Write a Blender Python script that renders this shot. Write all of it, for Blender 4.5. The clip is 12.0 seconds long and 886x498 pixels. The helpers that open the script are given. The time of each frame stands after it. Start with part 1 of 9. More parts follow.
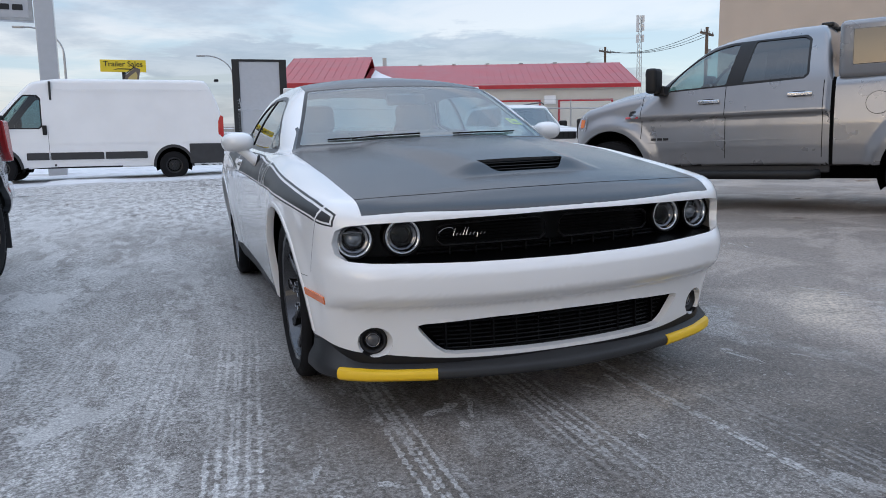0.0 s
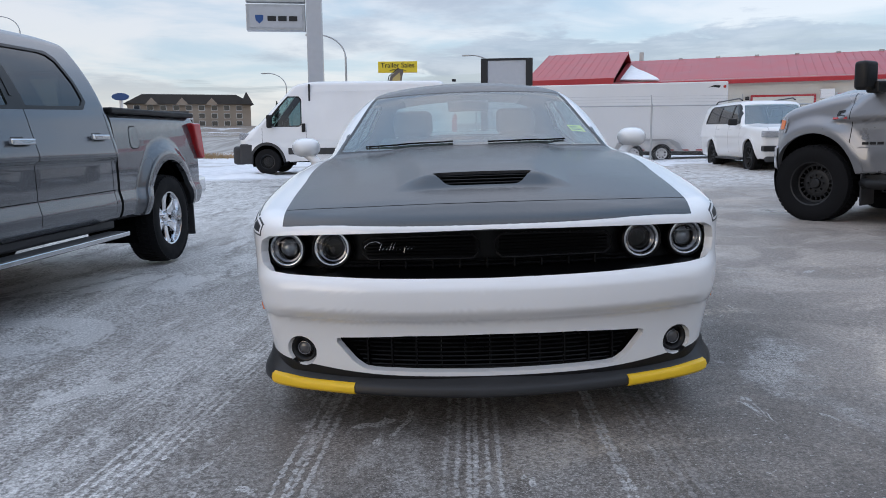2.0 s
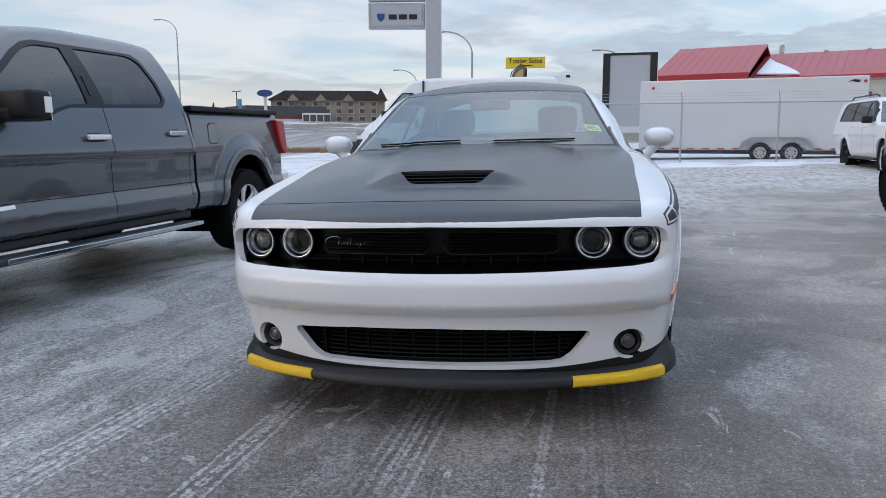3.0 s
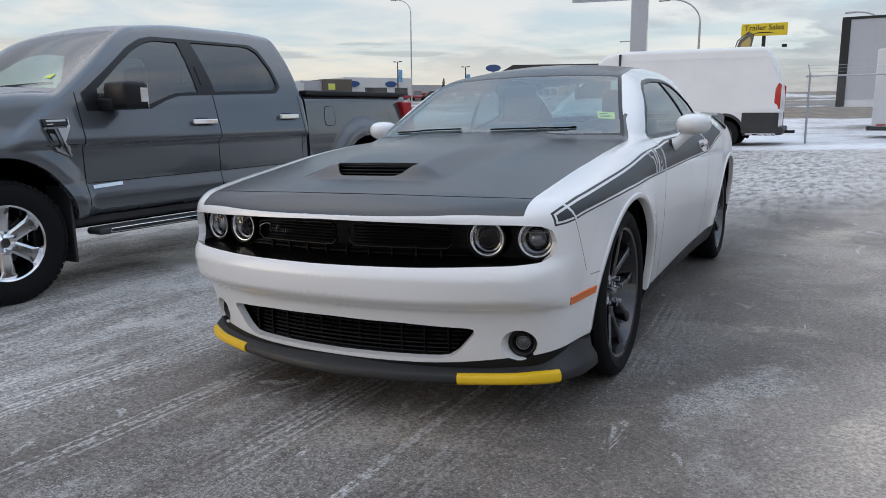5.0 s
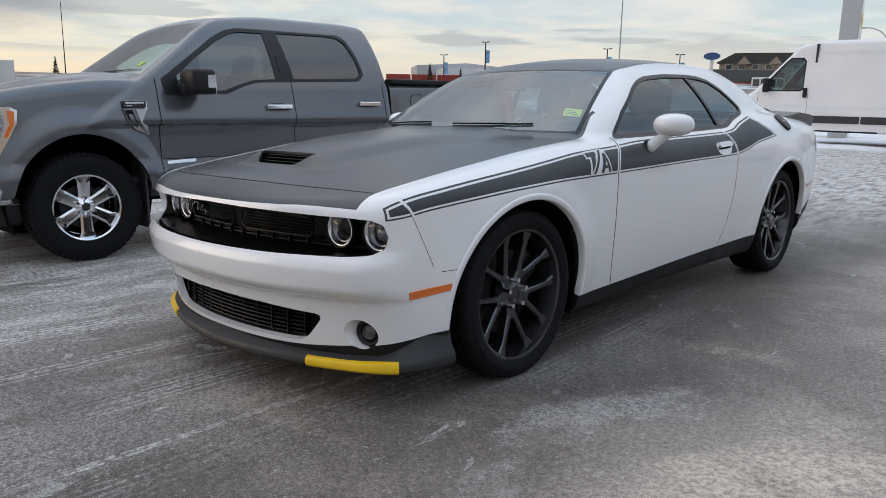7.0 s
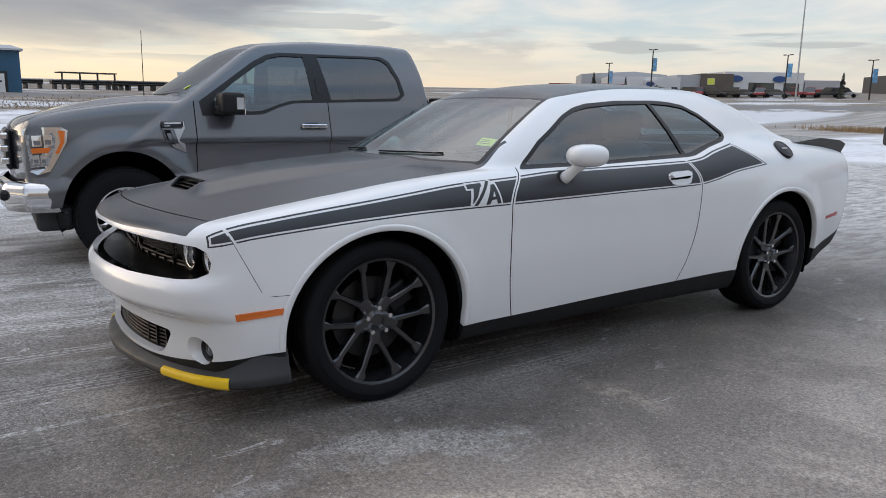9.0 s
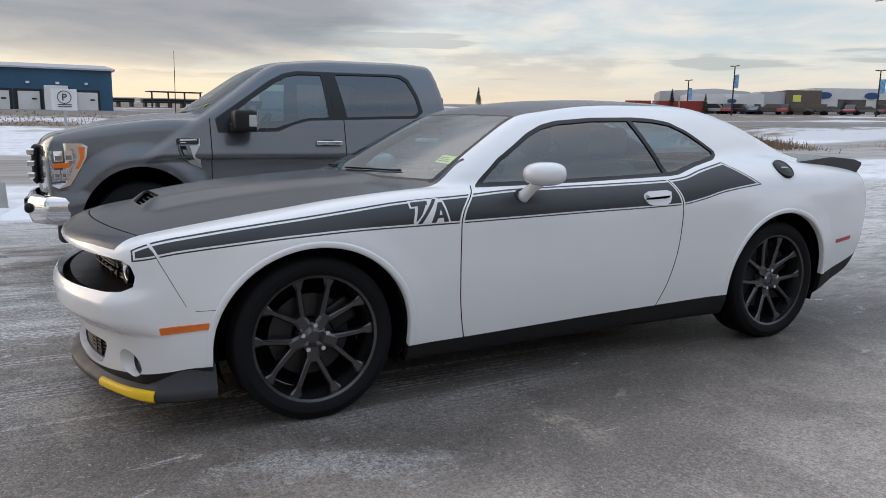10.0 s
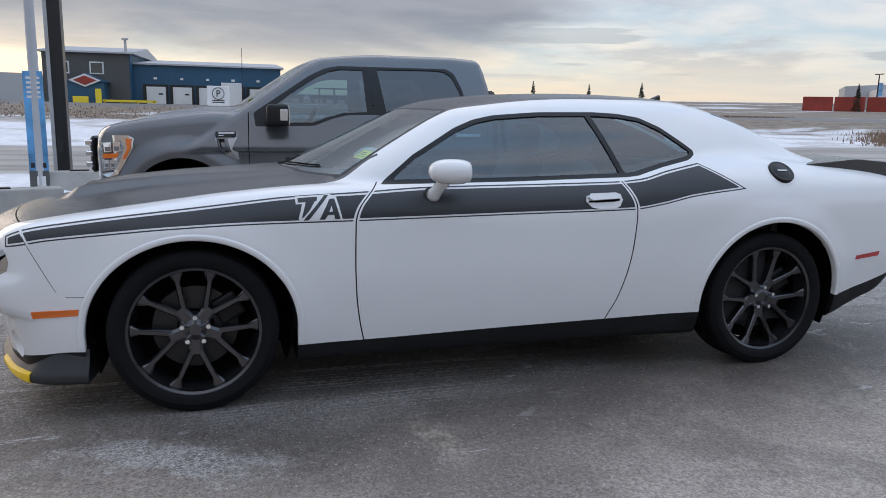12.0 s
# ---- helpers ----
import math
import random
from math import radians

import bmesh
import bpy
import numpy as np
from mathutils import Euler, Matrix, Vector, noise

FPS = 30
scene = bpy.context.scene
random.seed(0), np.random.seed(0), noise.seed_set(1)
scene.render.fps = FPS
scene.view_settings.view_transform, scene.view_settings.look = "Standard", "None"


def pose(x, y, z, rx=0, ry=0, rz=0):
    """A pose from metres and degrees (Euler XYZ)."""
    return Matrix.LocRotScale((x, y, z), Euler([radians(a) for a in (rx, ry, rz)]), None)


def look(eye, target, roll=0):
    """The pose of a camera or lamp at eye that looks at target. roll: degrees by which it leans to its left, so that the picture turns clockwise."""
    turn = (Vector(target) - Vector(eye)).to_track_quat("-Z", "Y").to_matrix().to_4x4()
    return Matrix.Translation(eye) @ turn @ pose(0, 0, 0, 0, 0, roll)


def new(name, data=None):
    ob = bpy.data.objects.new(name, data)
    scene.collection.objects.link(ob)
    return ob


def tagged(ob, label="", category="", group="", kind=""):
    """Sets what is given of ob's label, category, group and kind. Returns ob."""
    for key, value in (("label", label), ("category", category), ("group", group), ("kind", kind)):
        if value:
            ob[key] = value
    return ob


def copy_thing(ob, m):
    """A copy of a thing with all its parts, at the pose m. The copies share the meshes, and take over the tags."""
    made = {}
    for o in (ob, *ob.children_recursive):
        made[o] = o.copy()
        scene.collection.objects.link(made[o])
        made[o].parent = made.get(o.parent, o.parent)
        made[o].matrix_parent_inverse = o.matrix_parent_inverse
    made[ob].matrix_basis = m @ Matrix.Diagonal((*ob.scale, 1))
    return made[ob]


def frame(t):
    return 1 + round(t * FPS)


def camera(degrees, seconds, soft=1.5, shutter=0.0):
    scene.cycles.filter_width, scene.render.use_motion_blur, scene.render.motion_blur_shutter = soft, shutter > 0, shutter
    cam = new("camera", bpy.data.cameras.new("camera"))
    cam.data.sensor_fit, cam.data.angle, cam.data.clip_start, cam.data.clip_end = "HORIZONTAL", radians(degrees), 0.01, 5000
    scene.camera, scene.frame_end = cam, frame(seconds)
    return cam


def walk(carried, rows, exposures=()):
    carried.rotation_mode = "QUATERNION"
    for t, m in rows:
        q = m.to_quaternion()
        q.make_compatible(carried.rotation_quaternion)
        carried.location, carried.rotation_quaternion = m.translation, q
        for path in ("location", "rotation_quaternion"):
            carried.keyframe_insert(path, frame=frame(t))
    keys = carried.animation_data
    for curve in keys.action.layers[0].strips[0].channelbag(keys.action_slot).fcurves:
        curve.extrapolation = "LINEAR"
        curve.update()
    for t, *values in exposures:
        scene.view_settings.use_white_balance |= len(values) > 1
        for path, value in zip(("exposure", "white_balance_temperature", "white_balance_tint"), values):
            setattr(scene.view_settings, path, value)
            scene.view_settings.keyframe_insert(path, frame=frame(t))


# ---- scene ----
# The lot slopes: it falls by 1.38 degrees from the showroom side towards the road (from +x to -x).
# LOT carries the plane of the lot into the level world. The coupe's front axle is at y = 0, its nose points to -y.
LOT = pose(0, 0, 0, 0, -1.384, 0)
cam = camera(61.0, 12.0, soft=0.9)
PATH = [
    (0, (-1.359, -3.359, 1.062), (-0.697, -1.496, 0.759), -2.2),
    (0.5, (-1.087, -3.38, 1.064), (-0.57, -1.472, 0.761), -2.3),
    (1, (-0.746, -3.498, 1.071), (-0.394, -1.553, 0.77), -2.4),
    (1.5, (-0.463, -3.511, 1.064), (-0.295, -1.54, 0.768), -2.2),
    (2, (-0.139, -3.489, 1.082), (-0.155, -1.51, 0.793), -1.9),
    (2.5, (0.22, -3.548, 1.092), (0.029, -1.578, 0.806), -1.6),
    (3, (0.521, -3.523, 1.08), (0.166, -1.577, 0.79), -1.5),
    (3.2, (0.65, -3.469, 1.081), (0.233, -1.535, 0.788), -1.5),
    (5, (1.683, -3.176, 1.124), (0.769, -1.43, 0.783), -1.6),
    (5.5, (1.963, -3.053, 1.111), (0.917, -1.386, 0.754), -1.4),
    (6, (2.291, -2.916, 1.141), (1.129, -1.331, 0.772), -1.1),
    (6.5, (2.546, -2.68, 1.143), (1.288, -1.172, 0.766), -0.7),
    (6.7, (2.642, -2.604, 1.14), (1.349, -1.124, 0.768), -0.4),
    (8.5, (3.407, -1.848, 1.209), (1.841, -0.658, 0.844), 0.3),
    (9, (3.67, -1.574, 1.244), (2.044, -0.462, 0.898), 0.2),
    (9.5, (3.809, -1.319, 1.235), (2.126, -0.287, 0.913), 0.2),
    (10, (3.932, -1.036, 1.244), (2.196, -0.09, 0.942), 0.3),
    (10.5, (4.113, -0.73, 1.248), (2.33, 0.129, 0.956), 0.4),
    (11, (4.183, -0.497, 1.239), (2.359, 0.268, 0.944), 0.6),
    (11.5, (4.175, -0.214, 1.246), (2.314, 0.453, 0.94), 0.7),
    (12, (4.227, 0.129, 1.246), (2.333, 0.689, 0.931), 0.8),
]
walk(cam, [(t, LOT @ look(eye, target, roll)) for t, eye, target, roll in PATH],
     [(0, 0.0, 6100, 12), (3, 0.0, 6150, 13), (5, 0.0, 6520, 12), (9.5, 0.0, 6750, 13), (12, 0.0, 6350, 14)])

# ---- world, sun, exposure ----
SUN_AZ, SUN_EL = radians(-142), radians(11)
world = bpy.data.worlds.new("sky")
scene.world = world
world.use_nodes = True


def nodes_of(nt):
    """Short calls for shader arithmetic in a node tree."""
    def put(socket, v):
        if isinstance(v, bpy.types.NodeSocket):
            nt.links.new(v, socket)
        else:
            socket.default_value = v

    def m(op, a, b=0.0, c=0.0):
        n = nt.nodes.new("ShaderNodeMath")
        n.operation = op
        for i, v in enumerate((a, b, c)):
            put(n.inputs[i], v)
        return n.outputs[0]

    def step(x, lo, hi, to0=0.0, to1=1.0):
        n = nt.nodes.new("ShaderNodeMapRange")
        n.interpolation_type = "SMOOTHSTEP"
        for i, v in enumerate((x, lo, hi, to0, to1)):
            put(n.inputs[i], v)
        return n.outputs[0]

    def mix(f, a, b):
        n = nt.nodes.new("ShaderNodeMix")
        n.data_type = "RGBA"
        put(n.inputs[0], f)
        for i, v in ((6, a), (7, b)):
            put(n.inputs[i], (*v, 1) if isinstance(v, tuple) and len(v) == 3 else v)
        return n.outputs[2]

    def noise_of(vec, scale, detail=4.0, rough=0.55, stretch=None, distort=0.0):
        if stretch:
            s = nt.nodes.new("ShaderNodeVectorMath")
            s.operation = "MULTIPLY"
            put(s.inputs[0], vec)
            s.inputs[1].default_value = stretch
            vec = s.outputs[0]
        n = nt.nodes.new("ShaderNodeTexNoise")
        put(n.inputs["Vector"], vec)
        n.inputs["Scale"].default_value = scale
        n.inputs["Detail"].default_value = detail
        n.inputs["Roughness"].default_value = rough
        n.inputs["Distortion"].default_value = distort
        return n.outputs[0]
    return m, step, mix, noise_of


wt = world.node_tree
m_, step_, mix_, noise_ = nodes_of(wt)
bgn = wt.nodes["Background"]
co = wt.nodes.new("ShaderNodeTexCoord")
sep = wt.nodes.new("ShaderNodeSeparateXYZ")
wt.links.new(co.outputs["Generated"], sep.inputs[0])
dx, dy, dz = sep.outputs
sky = wt.nodes.new("ShaderNodeTexSky")
sky.sky_type = "NISHITA"
sky.sun_disc = False
sky.sun_elevation = SUN_EL
sky.sun_rotation = math.pi / 2 - SUN_AZ
# how far a direction lies towards the low sun, 0 to 1
warm = step_(m_("ADD", m_("MULTIPLY", dx, math.cos(SUN_AZ)), m_("MULTIPLY", dy, math.sin(SUN_AZ))), -0.75, 0.95)
sunside = warm
warm = m_("MULTIPLY", warm, step_(dz, 0.24, 0.02))
up = m_("MAXIMUM", dz, 0.0)
# flattened cloud decks: the direction divided by its height runs to long thin clouds near the horizon
flat = wt.nodes.new("ShaderNodeCombineXYZ")
inv = m_("DIVIDE", 1.0, m_("ADD", up, 0.10))
for i, v in enumerate((m_("MULTIPLY", dx, inv), m_("MULTIPLY", dy, inv), 0.0)):
    if i < 2:
        wt.links.new(v, flat.inputs[i])
high = noise_(flat.outputs[0], 0.9, 6, 0.55, distort=0.4)
low_ = noise_(flat.outputs[0], 0.42, 7, 0.6, stretch=(1.0, 1.0, 1.0), distort=0.2)
veil = step_(high, 0.36, 0.62)
dark = m_("MULTIPLY", step_(low_, 0.50, 0.60), step_(dz, 0.02, 0.07))
blue = mix_(step_(dz, 0.0, 0.35), (0.56, 0.66, 0.72), (0.33, 0.47, 0.64))
cloud = mix_(warm, (0.80, 0.79, 0.80), (0.93, 0.81, 0.66))
grey = mix_(warm, (0.40, 0.43, 0.51), (0.48, 0.48, 0.53))
colour = mix_(m_("MULTIPLY", veil, 0.9), blue, cloud)
colour = mix_(m_("MULTIPLY", dark, 0.85), colour, grey)
# a grey-blue deck over the bright strip on the sun's side, with a clear edge
side_cos = m_("ADD", m_("MULTIPLY", dx, math.cos(SUN_AZ)), m_("MULTIPLY", dy, math.sin(SUN_AZ)))
ragged = m_("MULTIPLY", m_("SUBTRACT", low_, 0.5), 0.35)
deck = m_("MULTIPLY", m_("MULTIPLY", step_(m_("ADD", side_cos, ragged), 0.44, 0.56), step_(m_("ADD", dz, m_("MULTIPLY", ragged, 0.15)), 0.035, 0.11)), step_(dz, 0.75, 0.4))
colour = mix_(m_("MULTIPLY", deck, 0.85), colour, mix_(step_(high, 0.35, 0.65), (0.33, 0.36, 0.43), (0.46, 0.485, 0.54)))
colour = mix_(m_("MULTIPLY", step_(dz, 0.10, 0.0), 0.75), colour, mix_(warm, (0.66, 0.68, 0.70), (0.92, 0.73, 0.52)))
# a lumpy violet-grey cloud bank low in the north
north = m_("ADD", m_("MULTIPLY", dx, 0.276), m_("MULTIPLY", dy, 0.961))
lump = noise_(flat.outputs[0], 1.5, 6, 0.6, distort=0.3)
shape = m_("ADD", step_(north, 0.90, 0.985, 0.0, 0.085), m_("MULTIPLY", m_("SUBTRACT", lump, 0.5), 0.16))
bank = m_("MULTIPLY", step_(m_("SUBTRACT", shape, dz), -0.055, -0.035), step_(north, 0.88, 0.95))
colour = mix_(m_("MULTIPLY", bank, 0.85), colour, mix_(step_(lump, 0.40, 0.66), (0.27, 0.31, 0.42), (0.46, 0.49, 0.58)))
# small slate-blue lens clouds low over the horizon
band = wt.nodes.new("ShaderNodeCombineXYZ")
wt.links.new(m_("ARCTAN2", dy, dx), band.inputs[0])
wt.links.new(m_("MULTIPLY", dz, 11.0), band.inputs[1])
lens = step_(noise_(band.outputs[0], 3.1, 5, 0.5), 0.585, 0.635)
lens = m_("MULTIPLY", lens, m_("MULTIPLY", step_(dz, 0.035, 0.055), step_(dz, 0.15, 0.09)))
colour = mix_(m_("MULTIPLY", lens, 0.8), colour, (0.40, 0.44, 0.50))
scale = wt.nodes.new("ShaderNodeVectorMath")
scale.operation = "SCALE"
wt.links.new(colour, scale.inputs[0])
# an overcast sky is brighter overhead than at the horizon
wt.links.new(m_("MULTIPLY", m_("ADD", 0.84, m_("MULTIPLY", step_(dz, 0.25, 0.9), 1.15)), m_("SUBTRACT", 1.0, m_("MULTIPLY", deck, 0.15))), scale.inputs[3])
add = wt.nodes.new("ShaderNodeVectorMath")
add.operation = "ADD"
wt.links.new(scale.outputs[0], add.inputs[0])
thin = wt.nodes.new("ShaderNodeVectorMath")
thin.operation = "SCALE"
wt.links.new(sky.outputs[0], thin.inputs[0])
wt.links.new(m_("MULTIPLY", 0.05, m_("SUBTRACT", 1.0, m_("MULTIPLY", deck, 0.75))), thin.inputs[3])
wt.links.new(thin.outputs[0], add.inputs[1])
wt.links.new(add.outputs[0], bgn.inputs[0])
bgn.inputs[1].default_value = 1.0

sun = new("sun", bpy.data.lights.new("sun", "SUN"))
sun.data.energy, sun.data.angle, sun.data.color = 0.6, radians(40), (1.0, 0.86, 0.70)
sun.matrix_basis = look((0, 0, 0), (-math.cos(SUN_AZ) * math.cos(SUN_EL), -math.sin(SUN_AZ) * math.cos(SUN_EL), -math.sin(SUN_EL)))

# ---- materials ----
def mat(name, color, rough=0.5, metal=0.0, vary=0.0, vscale=6.0, grain=0.0, gscale=120.0, bump=0.0, bscale=90.0, coat=0.0, spec=0.5, tint=None, emit=0.0):
    """A node material: base colour that varies at two scales, roughness wear, and fine relief, at real-world size."""
    m = bpy.data.materials.new(name)
    m.use_nodes = True
    nt = m.node_tree
    p = nt.nodes["Principled BSDF"]
    p.inputs["Base Color"].default_value = (*color, 1)
    p.inputs["Roughness"].default_value = rough
    p.inputs["Metallic"].default_value = metal
    p.inputs["Coat Weight"].default_value = coat
    p.inputs["Coat Roughness"].default_value = 0.03
    p.inputs["Specular IOR Level"].default_value = spec
    if emit:
        p.inputs["Emission Color"].default_value = (*color, 1)
        p.inputs["Emission Strength"].default_value = emit
    co = nt.nodes.new("ShaderNodeTexCoord")
    if vary or grain:
        n1 = nt.nodes.new("ShaderNodeTexNoise")
        n1.inputs["Scale"].default_value = vscale
        n1.inputs["Detail"].default_value = 5
        n2 = nt.nodes.new("ShaderNodeTexNoise")
        n2.inputs["Scale"].default_value = gscale
        n2.inputs["Detail"].default_value = 2
        for n in (n1, n2):
            nt.links.new(co.outputs["Object"], n.inputs["Vector"])
        r1 = nt.nodes.new("ShaderNodeMapRange")
        r1.inputs[1].default_value, r1.inputs[2].default_value = 0.3, 0.7
        r1.inputs[3].default_value, r1.inputs[4].default_value = 1 - vary, 1 + vary
        r2 = nt.nodes.new("ShaderNodeMapRange")
        r2.inputs[1].default_value, r2.inputs[2].default_value = 0.3, 0.7
        r2.inputs[3].default_value, r2.inputs[4].default_value = 1 - grain, 1 + grain
        mul = nt.nodes.new("ShaderNodeMath")
        mul.operation = "MULTIPLY"
        sc = nt.nodes.new("ShaderNodeVectorMath")
        sc.operation = "SCALE"
        sc.inputs[0].default_value = color
        nt.links.new(n1.outputs[0], r1.inputs[0])
        nt.links.new(n2.outputs[0], r2.inputs[0])
        nt.links.new(r1.outputs[0], mul.inputs[0])
        nt.links.new(r2.outputs[0], mul.inputs[1])
        nt.links.new(mul.outputs[0], sc.inputs[3])
        nt.links.new(sc.outputs[0], p.inputs["Base Color"])
        rr = nt.nodes.new("ShaderNodeMapRange")
        rr.inputs[1].default_value, rr.inputs[2].default_value = 0.3, 0.7
        rr.inputs[3].default_value, rr.inputs[4].default_value = max(rough - 0.4 * vary, 0.02), min(rough + 0.4 * vary, 1)
        nt.links.new(n1.outputs[0], rr.inputs[0])
        nt.links.new(rr.outputs[0], p.inputs["Roughness"])
    if bump:
        nb = nt.nodes.new("ShaderNodeTexNoise")
        nb.inputs["Scale"].default_value = bscale
        nb.inputs["Detail"].default_value = 3
        nt.links.new(co.outputs["Object"], nb.inputs["Vector"])
        b = nt.nodes.new("ShaderNodeBump")
        b.inputs["Strength"].default_value = bump
        b.inputs["Distance"].default_value = 0.004
        nt.links.new(nb.outputs[0], b.inputs["Height"])
        nt.links.new(b.outputs[0], p.inputs["Normal"])
    return m


def glass_mat(name, tint, gloss=0.07, film=0.0):
    """Thin window glass: lets light through with a tint, mirrors by Fresnel, and may carry a thin frosty film whose
    pale colour stands in for reflected sky.
    """
    m = bpy.data.materials.new(name)
    m.use_nodes = True
    nt = m.node_tree
    nt.nodes.clear()
    out = nt.nodes.new("ShaderNodeOutputMaterial")
    mix = nt.nodes.new("ShaderNodeMixShader")
    tr = nt.nodes.new("ShaderNodeBsdfTransparent")
    tr.inputs[0].default_value = (*tint, 1)
    gl = nt.nodes.new("ShaderNodeBsdfGlossy")
    gl.inputs["Roughness"].default_value = 0.01
    lw = nt.nodes.new("ShaderNodeLayerWeight")
    lw.inputs[0].default_value = 0.5
    M = nodes_of(nt)[0]
    nt.links.new(M("ADD", gloss, M("MULTIPLY", M("POWER", lw.outputs["Facing"], 5.0), 1.0 - gloss)), mix.inputs[0])
    clear = tr.outputs[0]
    if film:
        N = nodes_of(nt)[3]
        co = nt.nodes.new("ShaderNodeTexCoord")
        # pale diffuse colour mixed in to lift the glass like reflected cloud
        di = nt.nodes.new("ShaderNodeBsdfDiffuse")
        di.inputs[0].default_value = (0.70, 0.80, 0.76, 1)
        pale_mix = nt.nodes.new("ShaderNodeMixShader")
        nt.links.new(M("MULTIPLY", film, M("ADD", 0.55, M("MULTIPLY", N(co.outputs["Object"], 3.0, 4, 0.55, stretch=(1.6, 0.6, 1.0)), 0.9))), pale_mix.inputs[0])
        nt.links.new(clear, pale_mix.inputs[1])
        nt.links.new(di.outputs[0], pale_mix.inputs[2])
        clear = pale_mix.outputs[0]
    nt.links.new(clear, mix.inputs[1])
    nt.links.new(gl.outputs[0], mix.inputs[2])
    nt.links.new(mix.outputs[0], out.inputs[0])
    return m


WHITE = mat("white_paint", (0.80, 0.80, 0.80), 0.22, coat=0.8, vary=0.015, vscale=2.0, bump=0.02, bscale=400)
BLACKSATIN = mat("satin_black_paint", (0.020, 0.021, 0.024), 0.25, vary=0.05, vscale=2.0, spec=0.85)
STRIPE = mat("charcoal_stripe_vinyl", (0.026, 0.028, 0.032), 0.45, vary=0.08, vscale=4.0)
PINLINE = mat("white_vinyl_line", (0.72, 0.72, 0.72), 0.4)
TRIM = mat("black_trim", (0.008, 0.008, 0.009), 0.35, vary=0.15, spec=0.35)
# near-black for shut lines, also laid into openings as painted shade
GAP = mat("gap_and_shade_black", (0.0015, 0.0015, 0.0015), 0.9, spec=0.1)
PLASTIC = mat("black_plastic", (0.010, 0.010, 0.011), 0.5, vary=0.2, vscale=8, bump=0.15, bscale=300, spec=0.3)
LIP = mat("splitter_plastic", (0.016, 0.0165, 0.018), 0.5, vary=0.2, vscale=7, bump=0.1, bscale=400)
YELLOW = mat("yellow_guard", (0.83, 0.52, 0.012), 0.45, vary=0.05, vscale=9)
GLASS = glass_mat("clear_glass", (0.84, 0.92, 0.91))
GLASS_SCREEN = glass_mat("windshield_glass", (0.72, 0.90, 0.86), 0.22, 0.05)
GLASS_SIDE = glass_mat("side_glass", (0.32, 0.45, 0.49), 0.15)
GLASS_DARK = glass_mat("privacy_glass", (0.09, 0.095, 0.10), 0.13)
LENS = glass_mat("lamp_lens", (0.95, 0.96, 0.97), 0.03)
TYRE = mat("tyre_rubber", (0.007, 0.007, 0.008), 0.75, vary=0.25, vscale=10, spec=0.18, bump=0.2, bscale=200)
RIM_DARK = mat("graphite_wheel", (0.085, 0.086, 0.092), 0.24, metal=0.9, vary=0.08, coat=0.3)
CHROME = mat("chrome", (0.75, 0.76, 0.78), 0.10, metal=1.0, vary=0.03)
STEEL = mat("brushed_steel", (0.45, 0.45, 0.46), 0.35, metal=1.0, vary=0.1)
ORANGE = mat("amber_lens", (0.75, 0.16, 0.015), 0.15, coat=0.6)
RED = mat("red_lens", (0.42, 0.012, 0.015), 0.15, coat=0.6)
CABIN = mat("cabin_trim", (0.03, 0.03, 0.032), 0.7, vary=0.15)
HEADLINER = mat("headliner_cloth", (0.35, 0.35, 0.36), 0.9)
SEATGREY = mat("seat_cloth", (0.075, 0.075, 0.08), 0.8, vary=0.1, bump=0.2, bscale=250)
BULB = mat("lamp_reflector", (0.85, 0.86, 0.88), 0.12, metal=1.0)
STICKER = mat("yellow_sticker", (0.72, 0.78, 0.10), 0.6)
PRINT = mat("dark_print", (0.05, 0.06, 0.03), 0.6)
WHEELBLACK = mat("black_wheel", (0.02, 0.02, 0.021), 0.45, metal=0.2, vary=0.15)
WHITEWHEEL = mat("white_steel_wheel", (0.6, 0.6, 0.6), 0.4)
DISC = mat("brake_iron", (0.05, 0.05, 0.05), 0.45, metal=0.8, vary=0.2)
GRILLEBLACK = mat("gloss_black", (0.003, 0.003, 0.0035), 0.3, vary=0.1, spec=0.18)
HALO = mat("halo_glass", (0.66, 0.67, 0.69), 0.15, metal=0.6, coat=0.5)
DARKCHROME = mat("dark_chrome", (0.22, 0.22, 0.23), 0.12, metal=1.0, vary=0.1)
PROJECTOR = mat("projector_glass", (0.25, 0.27, 0.30), 0.06, metal=0.6)
FOGGLASS = mat("fog_lens", (0.06, 0.06, 0.065), 0.06, coat=1.0)
MIRROR = mat("mirror_glass", (0.9, 0.9, 0.9), 0.02, metal=1.0)
SEATLIGHT = mat("grey_leather", (0.17, 0.17, 0.17), 0.55, vary=0.06, bump=0.1, bscale=200)
LAMPGLASS = mat("headlamp_glass", (0.30, 0.31, 0.33), 0.25, metal=0.2, coat=0.6, vary=0.4, vscale=40)
INKMAT = mat("black_iron", (0.01, 0.01, 0.01), 0.5)

# ---- tools ----
def part(name, bm, material, parent=None, label="", smooth=False, at=None):
    """Link a bmesh as one mesh object under a thing or part."""
    me = bpy.data.meshes.new(name)
    bm.to_mesh(me)
    bm.free()
    for m in material if isinstance(material, (list, tuple)) else [material]:
        me.materials.append(m)
    if smooth:
        me.polygons.foreach_set("use_smooth", [True] * len(me.polygons))
    ob = new(name, me)
    if parent is not None:
        ob.parent = parent
    if at is not None:
        ob.matrix_basis = at
    return tagged(ob, label) if label else ob


def thing(name, label, category, m=None, group="", kind=""):
    """An Empty that carries a thing's parts."""
    ob = new(name)
    ob.empty_display_size = 0.1
    if m is not None:
        ob.matrix_basis = m
    return tagged(ob, label, category, group, kind)


